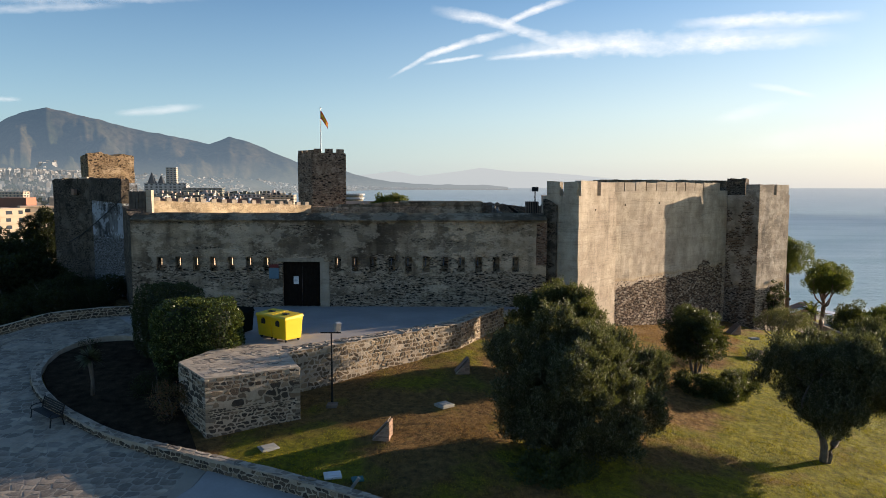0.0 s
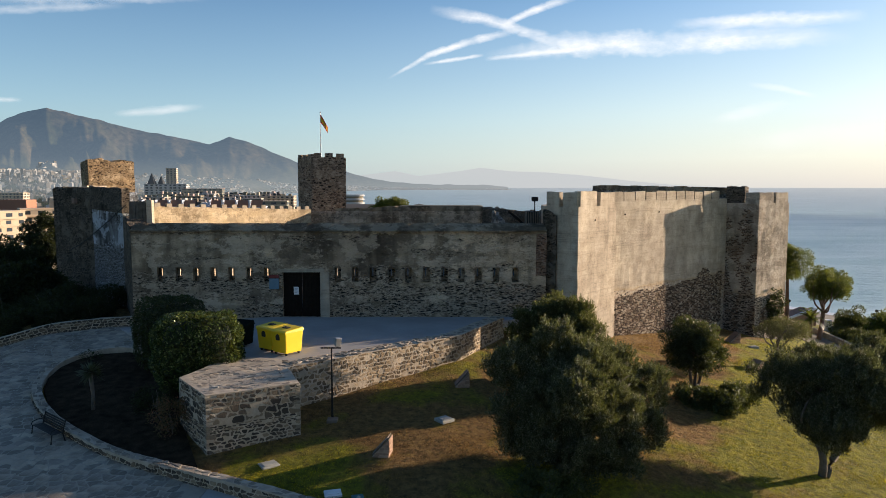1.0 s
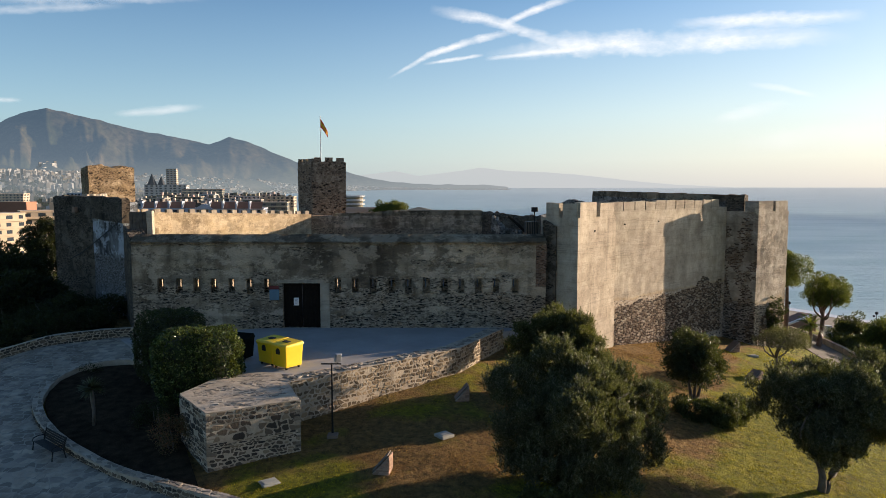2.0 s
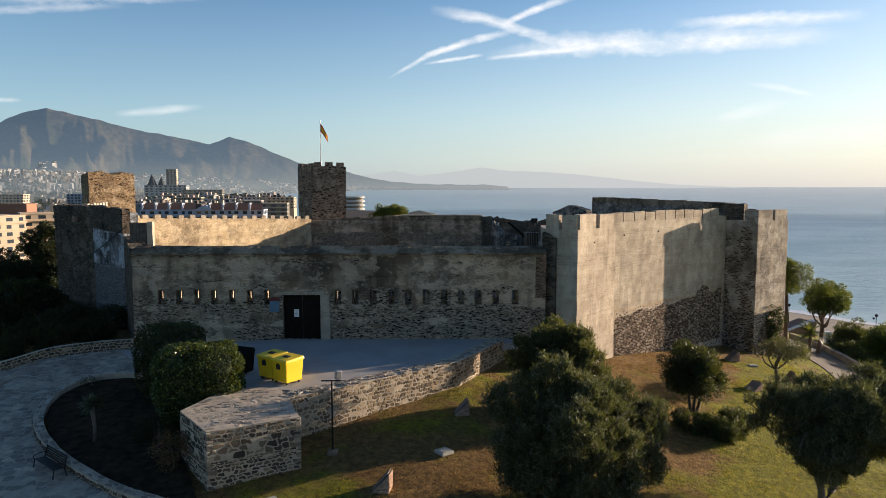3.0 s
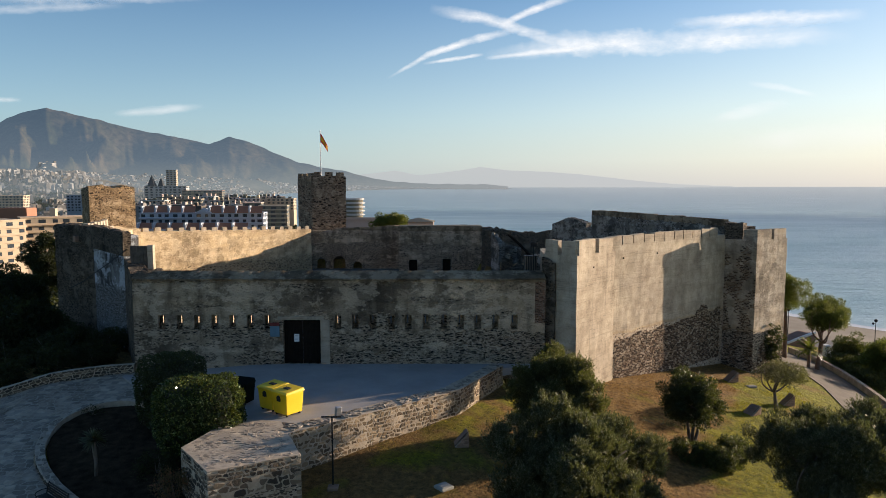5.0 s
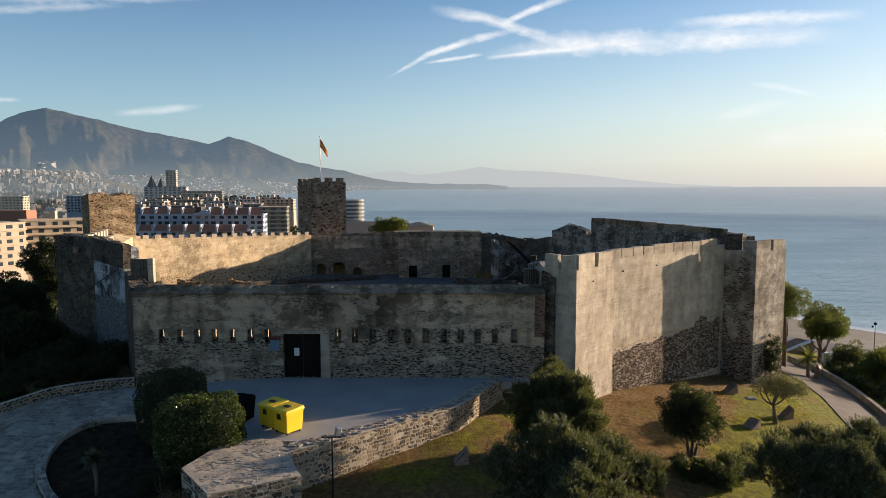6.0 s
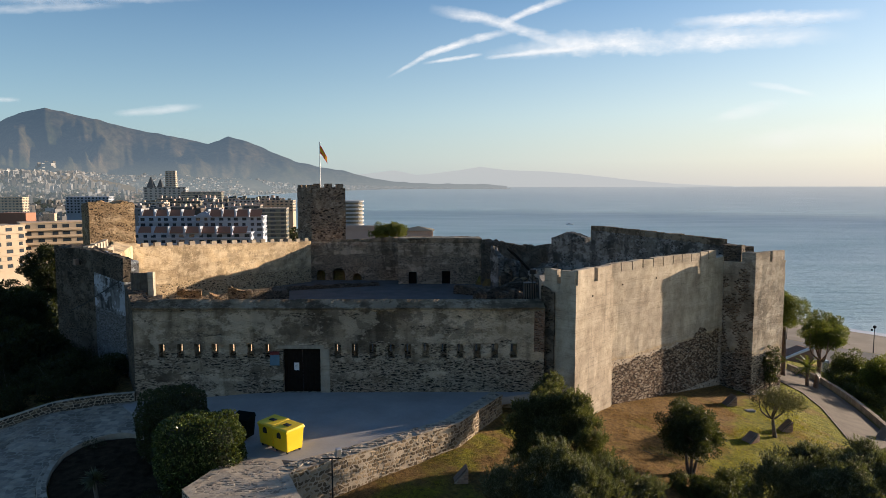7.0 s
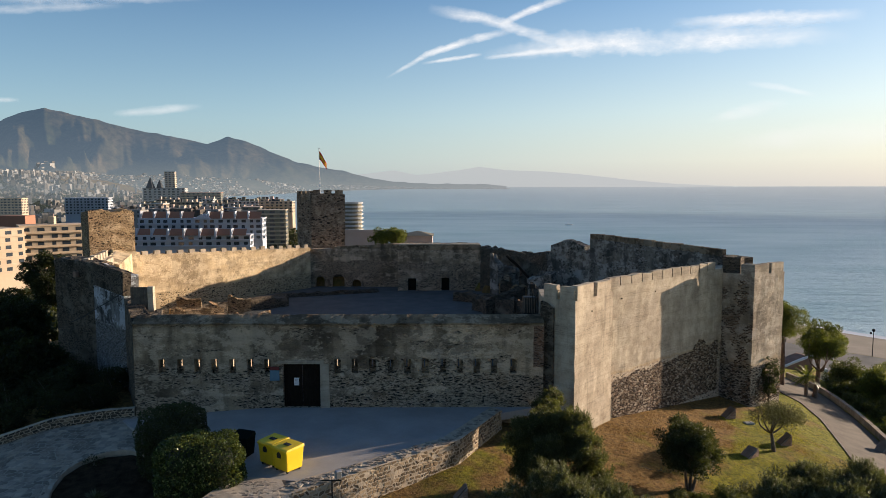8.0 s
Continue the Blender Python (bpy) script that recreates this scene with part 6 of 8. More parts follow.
for k in range(5):
    part("back_slat", bevelled(moved(box(-0.9, 0.9, 0.27 + k * 0.03, 0.30 + k * 0.03, 0.48 + k * 0.1, 0.57 + k * 0.1), bm_), 0.008), M_IRON, bench)
for sx in (-0.9, 0.9):
    for y0, y1 in ((-0.24, -0.3), (0.24, 0.34)):
        part("leg", moved(tube([(sx, y0, 0.43), (sx, (y0 + y1) / 2, 0.22), (sx, y1, 0.0)], [0.03, 0.025, 0.035], 8), bm_), M_IRON, bench)
    part("armrest", moved(tube([(sx, 0.3, 0.66), (sx, 0.0, 0.68), (sx, -0.24, 0.62), (sx, -0.3, 0.5), (sx, -0.24, 0.43)], [0.025] * 5, 8), bm_), M_IRON, bench)
    part("back_post", moved(tube([(sx, 0.25, 0.42), (sx, 0.3, 0.7), (sx, 0.4, 1.0)], [0.03, 0.028, 0.022], 8), bm_), M_IRON, bench)


# ---- plants ----
def leaf_quads(points, rng, length, width, up=0.35, outward=None, spread=0.5):
    """Small pointed leaf sprays at points, as quads with a kink."""
    n = len(points)
    d = rng.normal(size=(n, 3))
    if outward is not None:
        d = d + outward * spread * 2.2
    d[:, 2] += up
    d /= np.linalg.norm(d, axis=1)[:, None]
    a = np.cross(d, rng.normal(size=(n, 3)))
    a /= np.linalg.norm(a, axis=1)[:, None]
    L = length * rng.uniform(0.6, 1.35, (n, 1))
    W = width * rng.uniform(0.6, 1.3, (n, 1))
    p0 = points - d * L * 0.5
    p1 = points + a * W * 0.5
    p2 = points + d * L * 0.5
    p3 = points - a * W * 0.5
    return np.stack([p0, p1, p2, p3], 1).reshape(-1, 3)


def crown_points(clumps, per, rng, shell=0.55):
    """Points in clumps (centre, radius), thicker towards their outside, and the way out at each."""
    pts, out = [], []
    for c, r in clumps:
        k = max(6, int(per * r * r))
        v = rng.normal(size=(k, 3))
        v /= np.linalg.norm(v, axis=1)[:, None]
        rad = r * (shell + (1 - shell) * rng.random((k, 1)) ** 0.6) * rng.uniform(0.75, 1.12, (k, 1))
        pts.append(np.array(c) + v * rad * np.array([1, 1, 0.85]))
        out.append(v)
    return np.concatenate(pts), np.concatenate(out)


def crown_sprigs(clumps, per, rng, length):
    """Leaves set along upright shoots that stand on the clumps, and the way of the shoot at each."""
    pts, out = [], []
    L = 13
    for c, r in clumps:
        k = max(4, int(per * r * r / L))
        v = rng.normal(size=(k, 3))
        v /= np.linalg.norm(v, axis=1)[:, None]
        base = np.array(c) + v * r * rng.uniform(0.25, 0.95, (k, 1))
        d = v * 0.7 + np.array([0, 0, 0.95]) + rng.normal(size=(k, 3)) * 0.22
        d /= np.linalg.norm(d, axis=1)[:, None]
        s = (np.arange(L) / L)[None, :, None] * length * rng.uniform(0.5, 1.3, (k, 1, 1))
        p = base[:, None, :] + d[:, None, :] * s + rng.normal(size=(k, L, 3)) * 0.025
        pts.append(p.reshape(-1, 3))
        out.append(np.repeat(d, L, 0))
    return np.concatenate(pts), np.concatenate(out)


def clumps_in(centre, radii, count, size, rng, hollow=0.45, flat_below=-1.0):
    out = []
    while len(out) < count:
        v = rng.normal(size=3)
        v /= np.linalg.norm(v)
        k = (hollow + (1 - hollow) * rng.random() ** 0.5)
        wob = 0.82 + 0.36 * noise.noise(Vector(v) * 1.7 + Vector(centre) * 0.3)
        p = np.array(centre) + v * np.array(radii) * k * wob
        if v[2] * k < flat_below:
            continue
        out.append((p, size * rng.uniform(0.6, 1.3)))
    return out


def lobed(lobes, tufts, size, rng):
    """Leaf tufts over the outside of big rounded lobes (centre, radius), few inside, so that dark hollows stay between them."""
    out = []
    for c, r in lobes:
        for k in range(int(tufts * r * r)):
            v = rng.normal(size=3)
            v[2] = v[2] * 0.9 + 0.18
            v /= np.linalg.norm(v)
            wob = 0.80 + 0.55 * noise.noise(Vector(v) * 2.6 + Vector(c))
            p = np.array(c) + v * r * wob * (0.55 + 0.45 * rng.random() ** 0.35)
            if p[2] > gz(p[0], p[1]) + 0.15:
                out.append((p, size * rng.uniform(0.55, 1.25)))
    return out


def around(centre, radii, count, size, rng, low=-0.5):
    """Lobes spread over a crown's ellipsoid, the nearer its rim the smaller."""
    out = [(np.array(centre), size * 1.15)]
    while len(out) < count:
        v = rng.normal(size=3)
        v /= np.linalg.norm(v)
        if v[2] < low:
            continue
        k = rng.uniform(0.55, 0.8)
        out.append((np.array(centre) + v * np.array(radii) * k, size * rng.uniform(0.75, 1.15)))
    return out


def limb(a, b, r0, r1, rng, bend=0.25, n=6):
    a, b = np.array(a, float), np.array(b, float)
    L = np.linalg.norm(b - a)
    off = rng.normal(size=3) * L * bend * 0.4
    pts = [a + (b - a) * t + off * math.sin(math.pi * t) for t in np.linspace(0, 1, n)]
    return tube(pts, [r0 + (r1 - r0) * t for t in np.linspace(0, 1, n)], 8)


def tree(name, base, trunk_to, trunk_r, centre, radii, count, size, per, leaf, material, bark, label, seed, forks=5, category="tree", hollow=0.45, flat_below=-1.0, shell=0.55, up=0.35, stems=None, skirt=(), sprig=0.0, lobes=None, tufts=26):
    rng = np.random.default_rng(seed)
    ob = thing(name, base, label, category)
    bits = []
    for s, top in enumerate(stems or [trunk_to]):
        top = np.array(top, float)
        foot = Vector(base) + Vector((0.16 * (s - (len(stems or [0]) - 1) / 2), 0, -0.15))
        bits.append(limb(foot, top, trunk_r * 1.25, trunk_r * 0.7, rng, 0.10))
        for k in range(forks):
            v = rng.normal(size=3)
            v[2] = abs(v[2]) * 0.7 + 0.15
            v /= np.linalg.norm(v)
            end = np.array(centre) + v * np.array(radii) * 0.72
            bits.append(limb(top - np.array([0, 0, 0.1]), end, trunk_r * 0.55, trunk_r * 0.12, rng, 0.3))
    part("trunk", joined(*bits), bark, ob, "", True)
    cl = lobed(lobes if isinstance(lobes, list) else around(centre, radii, lobes, 0.42 * sum(radii) / 3, rng, flat_below), tufts, size, rng) if lobes else clumps_in(centre, radii, count, size, rng, hollow, flat_below)
    for at, rr, k in skirt:
        cl += [(p, r) for p, r in clumps_in(at, rr, k, size * 0.8, rng, hollow) if p[2] > gz(p[0], p[1]) + 0.1]
    if sprig:
        pts, out = crown_sprigs(cl, per, rng, sprig)
        co = leaf_quads(pts, rng, leaf[0], leaf[1], 0.1, out, 0.85)
    else:
        pts, out = crown_points(cl, per, rng, shell)
        co = leaf_quads(pts, rng, leaf[0], leaf[1], up, out)
    part_mesh("crown", quads_mesh("crown", co, material), ob)
    return ob


BIG_LOBES = [((6.1, 35.8, 2.6), 1.45), ((3.8, 35.6, 1.3), 1.5), ((6.4, 34.2, 0.9), 1.75), ((9.2, 36.8, 1.0), 1.5), ((11.2, 37.4, -0.3), 1.45), ((10.8, 35.4, -1.9), 1.2),
             ((3.9, 34.8, -1.0), 1.5), ((7.2, 33.6, -1.2), 1.85), ((9.0, 33.4, -2.6), 1.25), ((6.5, 33.0, -2.7), 1.35), ((8.0, 36.4, -0.4), 1.8), ((5.2, 36.6, -0.4), 1.7), ((5.0, 34.2, 0.2), 1.5), ((8.8, 34.2, -0.6), 1.7), ((5.2, 33.6, -1.9), 1.4), ((7.6, 35.0, 1.7), 1.4), ((4.4, 34.4, -2.4), 1.2), ((6.4, 32.6, 0.9), 1.4)]
tree("olive_tree", on(7.0, 35.2), (7.0, 35.2, -1.4), 0.28, (7.1, 35.0, 0.0), (4.2, 2.2, 3.2), 0, 0.40, 4300, (0.155, 0.036), M_OLIVE, M_BARK, "large bushy olive tree with silvery green leaves", 1, 7, sprig=0.42, lobes=BIG_LOBES, tufts=19)
# last three lobes are added behind the crown to keep sun off the plaza
WALL_LOBES = [((8.2, 46.6, 2.2), 1.45), ((7.2, 47.5, 1.8), 1.2), ((9.4, 46.0, 1.9), 1.35), ((5.9, 47.0, 1.2), 1.45), ((9.9, 44.7, 0.6), 1.4), ((7.4, 45.2, 0.4), 1.6), ((6.0, 46.0, -0.8), 1.4), ((10.0, 44.8, -1.1), 1.35), ((8.0, 44.4, -1.3), 1.4), ((8.0, 47.4, 0.2), 1.7), ((8.2, 52.8, 1.4), 0.9), ((8.9, 53.7, 1.6), 0.9), ((8.1, 52.9, 0.4), 0.9)]
tree("olive_tree", on(8.0, 46.4), (8.0, 46.4, -0.9), 0.2, (8.0, 46.4, 0.4), (2.4, 2.0, 2.4), 0, 0.42, 3300, (0.155, 0.042), M_OLIVE2, M_BARK, "olive tree with dusty green leaves beside the castle wall", 2, 5, sprig=0.40, lobes=WALL_LOBES, tufts=20)
tree("olive_tree", on(21.95, 38.4), None, 0.2, (23.8, 39.6, -1.45), (5.5, 3.7, 2.75), 0, 0.40, 3600, (0.155, 0.038), M_OLIVE, M_BARK, "spreading olive tree with a forked trunk on the lawn", 3, 6, flat_below=-0.62, stems=[(21.2, 38.6, -3.1), (23.7, 38.6, -3.3)], sprig=0.42, lobes=24, tufts=16)
tree("olive_tree", on(18.7, 50.0), None, 0.12, (18.6, 50.2, -0.95), (2.5, 2.7, 2.25), 100, 0.65, 800, (0.19, 0.07), M_BUSH, M_BARK, "round dark green tree with several thin trunks", 4, 3, "tree", 0.3, -0.8, 0.5, 0.35, [(18.3, 50, -2.4), (18.8, 49.9, -2.3), (19.3, 50.1, -2.5)])
tree("young_tree", on(29.6, 59.4), (29.3, 59.4, -3.0), 0.17, (29.9, 59.5, -1.5), (2.5, 2.1, 1.4), 52, 0.6, 560, (0.18, 0.045), M_GREYTREE, M_BARK, "small wind-bent tree with sparse greyish leaves", 5, 7, "tree", 0.3, -0.5, 0.35)
tree("pine_tree", on(45.2, 89.5), (45.0, 89.2, -1.0), 0.28, (44.0, 88.5, 1.2), (4.0, 3.4, 3.1), 80, 0.9, 360, (0.26, 0.09), M_PINE, M_PINEBARK, "coastal pine with bright green needles", 6, 5, "tree", 0.3, -0.6)
tree("pine_tree", on(47.8, 86.2), (48.2, 86, -4.6), 0.27, (48.5, 86.0, -1.7), (2.8, 2.5, 2.1), 60, 0.75, 400, (0.26, 0.09), M_PINE, M_PINEBARK, "coastal pine with a bent bare trunk", 7, 5, "tree", 0.3, -0.6)
tree("pine_tree", on(52.6, 94.0), (52.6, 94, -5.0), 0.25, (52.6, 93.4, -2.2), (3.2, 2.8, 2.6), 65, 0.85, 360, (0.26, 0.09), M_PINE, M_PINEBARK, "coastal pine below the path", 8, 5, "tree", 0.3, -0.6)
for k, (x, y, top, r) in enumerate([(58.5, 97, -6.0, 3.2), (58.6, 90, -5.0, 3.4), (53.6, 86, -7.6, 2.6), (55.0, 81, -6.4, 3.2), (51.6, 76, -7.8, 2.2), (62, 102, -7.5, 3.6), (55.5, 93, -8.2, 2.4), (59.5, 85, -4.4, 3.8), (52.5, 70, -8.2, 2.8), (62, 92, -5.2, 3.8), (68, 100, -6.5, 4.4), (57, 74, -7.0, 3.4)]):
    z = float(ground_z(x, y))
    tree("tree", (x, y, z), (x, y, top - r * 0.9), 0.2, (x, y, top - r * 0.95), (r, r * 0.9, r * 1.0), 75, 0.9, 260, (0.28, 0.12), (M_ROSEMARY, M_PINE, M_ROSEMARY)[k % 3], M_BARK, "bushy green tree on the slope below the path", 20 + k, 4, "tree", 0.35)
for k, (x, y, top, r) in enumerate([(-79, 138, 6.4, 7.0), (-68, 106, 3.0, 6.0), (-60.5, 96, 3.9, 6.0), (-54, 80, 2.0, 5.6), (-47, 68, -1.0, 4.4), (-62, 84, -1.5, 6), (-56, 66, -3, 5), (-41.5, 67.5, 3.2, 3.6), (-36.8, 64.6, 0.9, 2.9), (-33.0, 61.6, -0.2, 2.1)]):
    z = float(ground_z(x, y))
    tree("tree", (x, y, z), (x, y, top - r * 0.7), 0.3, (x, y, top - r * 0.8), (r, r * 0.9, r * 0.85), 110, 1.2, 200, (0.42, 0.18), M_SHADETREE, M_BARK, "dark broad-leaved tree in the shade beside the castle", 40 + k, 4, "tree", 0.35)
tree("tree", (-13.2, 168, float(ground_z(-13, 168))), (-13.2, 168, 2), 0.3, (-13.0, 168, 6.2), (5.2, 4, 2.6), 70, 1.0, 200, (0.4, 0.15), M_PINE, M_BARK, "sunlit yellow-green tree behind the castle", 60, 4)


def shrub(name, centre, radii, count, size, per, leaf, material, label, seed, hollow=0.5, category="shrub"):
    rng = np.random.default_rng(seed)
    base = (centre[0], centre[1], gz(centre[0], centre[1]))
    ob = thing(name, base, label, category)
    stems = [limb((base[0], base[1], base[2] - 0.1), np.array(centre) + rng.normal(size=3) * np.array(radii) * 0.4, 0.05, 0.015, rng) for _ in range(6)]
    for st in stems:
        part("stem", st, M_BARK, ob)
    cl = clumps_in(centre, radii, count, size, rng, hollow)
    cl = [(c, r) for c, r in cl if c[2] > base[2] - 0.1]
    pts, out = crown_points(cl, per, rng, 0.5)
    pts[:, 2] = np.maximum(pts[:, 2], base[2] + 0.02)
    part_mesh("foliage", quads_mesh("foliage", leaf_quads(pts, rng, leaf[0], leaf[1], 0.3, out), material), ob)
    return ob


def hedge(name, lo, hi, turn, at, n, leaf, material, label, seed):
    """A clipped block of leaves with rounded shoulders."""
    rng = np.random.default_rng(seed)
    ob = thing(name, at, label, "hedge")
    size = (np.array(hi) - np.array(lo)) / 2
    mid = (np.array(hi) + np.array(lo)) / 2
    v = rng.normal(size=(n, 3))
    v = v / (np.abs(v) ** 4.2).sum(1)[:, None] ** (1 / 4.2)
    wob = np.array([noise.noise(Vector(p) * 2.4) for p in v])
    p = mid + v * size * (0.84 + 0.18 * rng.random((n, 1)) ** 0.5 + 0.14 * wob[:, None])
    a = radians(turn)
    q = p.copy()
    q[:, 0] = p[:, 0] * math.cos(a) - p[:, 1] * math.sin(a) + at[0]
    q[:, 1] = p[:, 0] * math.sin(a) + p[:, 1] * math.cos(a) + at[1]
    q[:, 2] += at[2]
    out = v.copy()
    part_mesh("foliage", quads_mesh("foliage", leaf_quads(q, rng, leaf[0], leaf[1], 0.2, out, 0.25), material), ob)
    # dark closed core, in place of the shade between the inner leaves
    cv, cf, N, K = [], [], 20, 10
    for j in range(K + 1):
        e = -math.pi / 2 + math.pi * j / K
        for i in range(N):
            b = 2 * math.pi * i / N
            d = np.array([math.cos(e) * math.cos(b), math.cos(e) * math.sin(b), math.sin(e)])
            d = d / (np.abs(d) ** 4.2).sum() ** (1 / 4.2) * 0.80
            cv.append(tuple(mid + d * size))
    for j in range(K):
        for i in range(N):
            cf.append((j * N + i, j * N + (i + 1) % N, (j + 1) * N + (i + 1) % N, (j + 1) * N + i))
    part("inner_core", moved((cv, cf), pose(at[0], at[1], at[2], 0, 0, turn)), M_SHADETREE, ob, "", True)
    return ob


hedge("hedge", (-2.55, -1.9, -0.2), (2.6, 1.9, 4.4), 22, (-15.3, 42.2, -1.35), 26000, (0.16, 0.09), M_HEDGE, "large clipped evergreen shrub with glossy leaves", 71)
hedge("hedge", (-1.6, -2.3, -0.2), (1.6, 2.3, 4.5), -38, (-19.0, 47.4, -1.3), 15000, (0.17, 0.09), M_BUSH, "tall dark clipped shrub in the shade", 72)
shrub("flowering_shrub", (-15.0, 37.0, -1.6), (1.3, 1.1, 1.1), 26, 0.5, 420, (0.13, 0.05), M_REDBUSH, "low shrub with reddish flowers beside the wall", 73)
shrub("shrub", (-17.2, 40.3, -1.7), (1.5, 1.5, 1.3), 28, 0.55, 330, (0.16, 0.06), M_SHADETREE, "dark shrub in the planting bed", 74)
shrub("shrub", (17.6, 47.0, -3.7), (1.8, 1.4, 1.1), 34, 0.5, 1300, (0.17, 0.06), M_ROSEMARY, "low rosemary bush under the tree", 75)
shrub("shrub", (20.8, 47.6, -3.9), (1.6, 1.4, 1.1), 34, 0.5, 1300, (0.17, 0.06), M_ROSEMARY, "low rosemary bush under the tree", 76)
shrub("shrub", (19.2, 46.2, -4.0), (1.8, 1.2, 1.0), 28, 0.5, 1300, (0.17, 0.06), M_ROSEMARY, "low rosemary bush under the tree", 77)
shrub("shrub", (5.2, 31.9, -3.5), (2.4, 1.4, 0.8), 44, 0.5, 1000, (0.17, 0.06), M_ROSEMARY, "low green bush at the foot of the olive", 78)
shrub("shrub", (16.8, 52.2, -3.4), (1.6, 0.9, 0.5), 18, 0.45, 300, (0.13, 0.03), M_GREYTREE, "dry low bush on the lawn", 79)
shrub("shrub", (-25.3, 48.6, -1.3), (0.8, 0.7, 0.45), 14, 0.35, 420, (0.12, 0.05), M_SHADETREE, "small dark shrub inside the kerb", 80)

shrub("climbing_shrub", (35.9, 73.9, -1.9), (1.6, 0.45, 2.5), 46, 0.42, 420, (0.2, 0.11), M_BUSH, "dark climbing shrub against the tower foot", 82)
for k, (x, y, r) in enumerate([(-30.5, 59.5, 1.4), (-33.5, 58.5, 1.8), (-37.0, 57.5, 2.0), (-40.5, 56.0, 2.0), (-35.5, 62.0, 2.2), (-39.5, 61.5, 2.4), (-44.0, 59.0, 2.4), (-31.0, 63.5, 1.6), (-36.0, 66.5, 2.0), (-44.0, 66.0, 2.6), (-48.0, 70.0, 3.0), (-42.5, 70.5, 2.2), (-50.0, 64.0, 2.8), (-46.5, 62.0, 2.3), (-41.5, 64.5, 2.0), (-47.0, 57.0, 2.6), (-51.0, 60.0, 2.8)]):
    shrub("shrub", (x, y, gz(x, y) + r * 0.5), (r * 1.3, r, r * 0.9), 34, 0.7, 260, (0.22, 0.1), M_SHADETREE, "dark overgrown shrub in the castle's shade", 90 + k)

# the yucca in the planting bed
yx, yy = -20.75, 39.9
yz = gz(yx, yy) + 0.1
yu = thing("yucca", (yx, yy, yz), "young yucca with a pale stem and spiky head", "plant")
part("stem", tube([(yx, yy, yz - 0.1), (yx + 0.04, yy, yz + 0.9), (yx - 0.03, yy, yz + 1.7), (yx - 0.06, yy, yz + 2.3)], [0.12, 0.1, 0.13, 0.09], 10), M_BARK, yu, "bare greyish stem", True)
rng_y = np.random.default_rng(81)
blades = []
for k in range(170):
    a, e = rng_y.uniform(0, 2 * math.pi), rng_y.uniform(-0.6, 1.4)
    d = np.array([math.cos(a) * math.cos(e), math.sin(a) * math.cos(e), math.sin(e)])
    s = np.cross(d, [0, 0, 1.0])
    s = s / (np.linalg.norm(s) + 1e-6) * 0.028
    c = np.array([yx - 0.06, yy, yz + 2.3])
    L = rng_y.uniform(0.65, 0.95)
    droop = np.array([0, 0, -0.12 * L])
    blades += [c - s, c + s, c + d * L * 0.55 + s * 0.9, c + d * L + droop, ]
part_mesh("head", quads_mesh("head", np.array(blades), M_YUCCA), yu)

# palm below the path
px_, py_ = 46.6, 86.0
pz_ = float(ground_z(px_, py_))
pm = thing("palm", (px_, py_, pz_), "small fan palm with drooping green fronds", "palm")
part("trunk", tube([(px_, py_, pz_ - 0.2), (px_, py_, -5.6)], [0.22, 0.18], 10), M_PINEBARK, pm)
fr = []
for k in range(34):
    a, e = rng_y.uniform(0, 2 * math.pi), rng_y.uniform(-0.5, 1.3)
    prev = np.array([px_, py_, -5.6])
    d = np.array([math.cos(a) * math.cos(e), math.sin(a) * math.cos(e), math.sin(e)])
    for j in range(7):
        nxt = prev + d * 0.26
        d = d + np.array([0, 0, -0.16])
        d /= np.linalg.norm(d)
        s = np.cross(d, [0, 0, 1.0])
        s = s / (np.linalg.norm(s) + 1e-6)
        for sg in (-1, 1):
            tip = nxt + s * sg * 0.34 + d * 0.16 + np.array([0, 0, -0.08])
            fr += [prev, nxt, tip, prev * 0.5 + tip * 0.5]
        prev = nxt
part_mesh("fronds", quads_mesh("fronds", np.array(fr), M_PINE), pm)


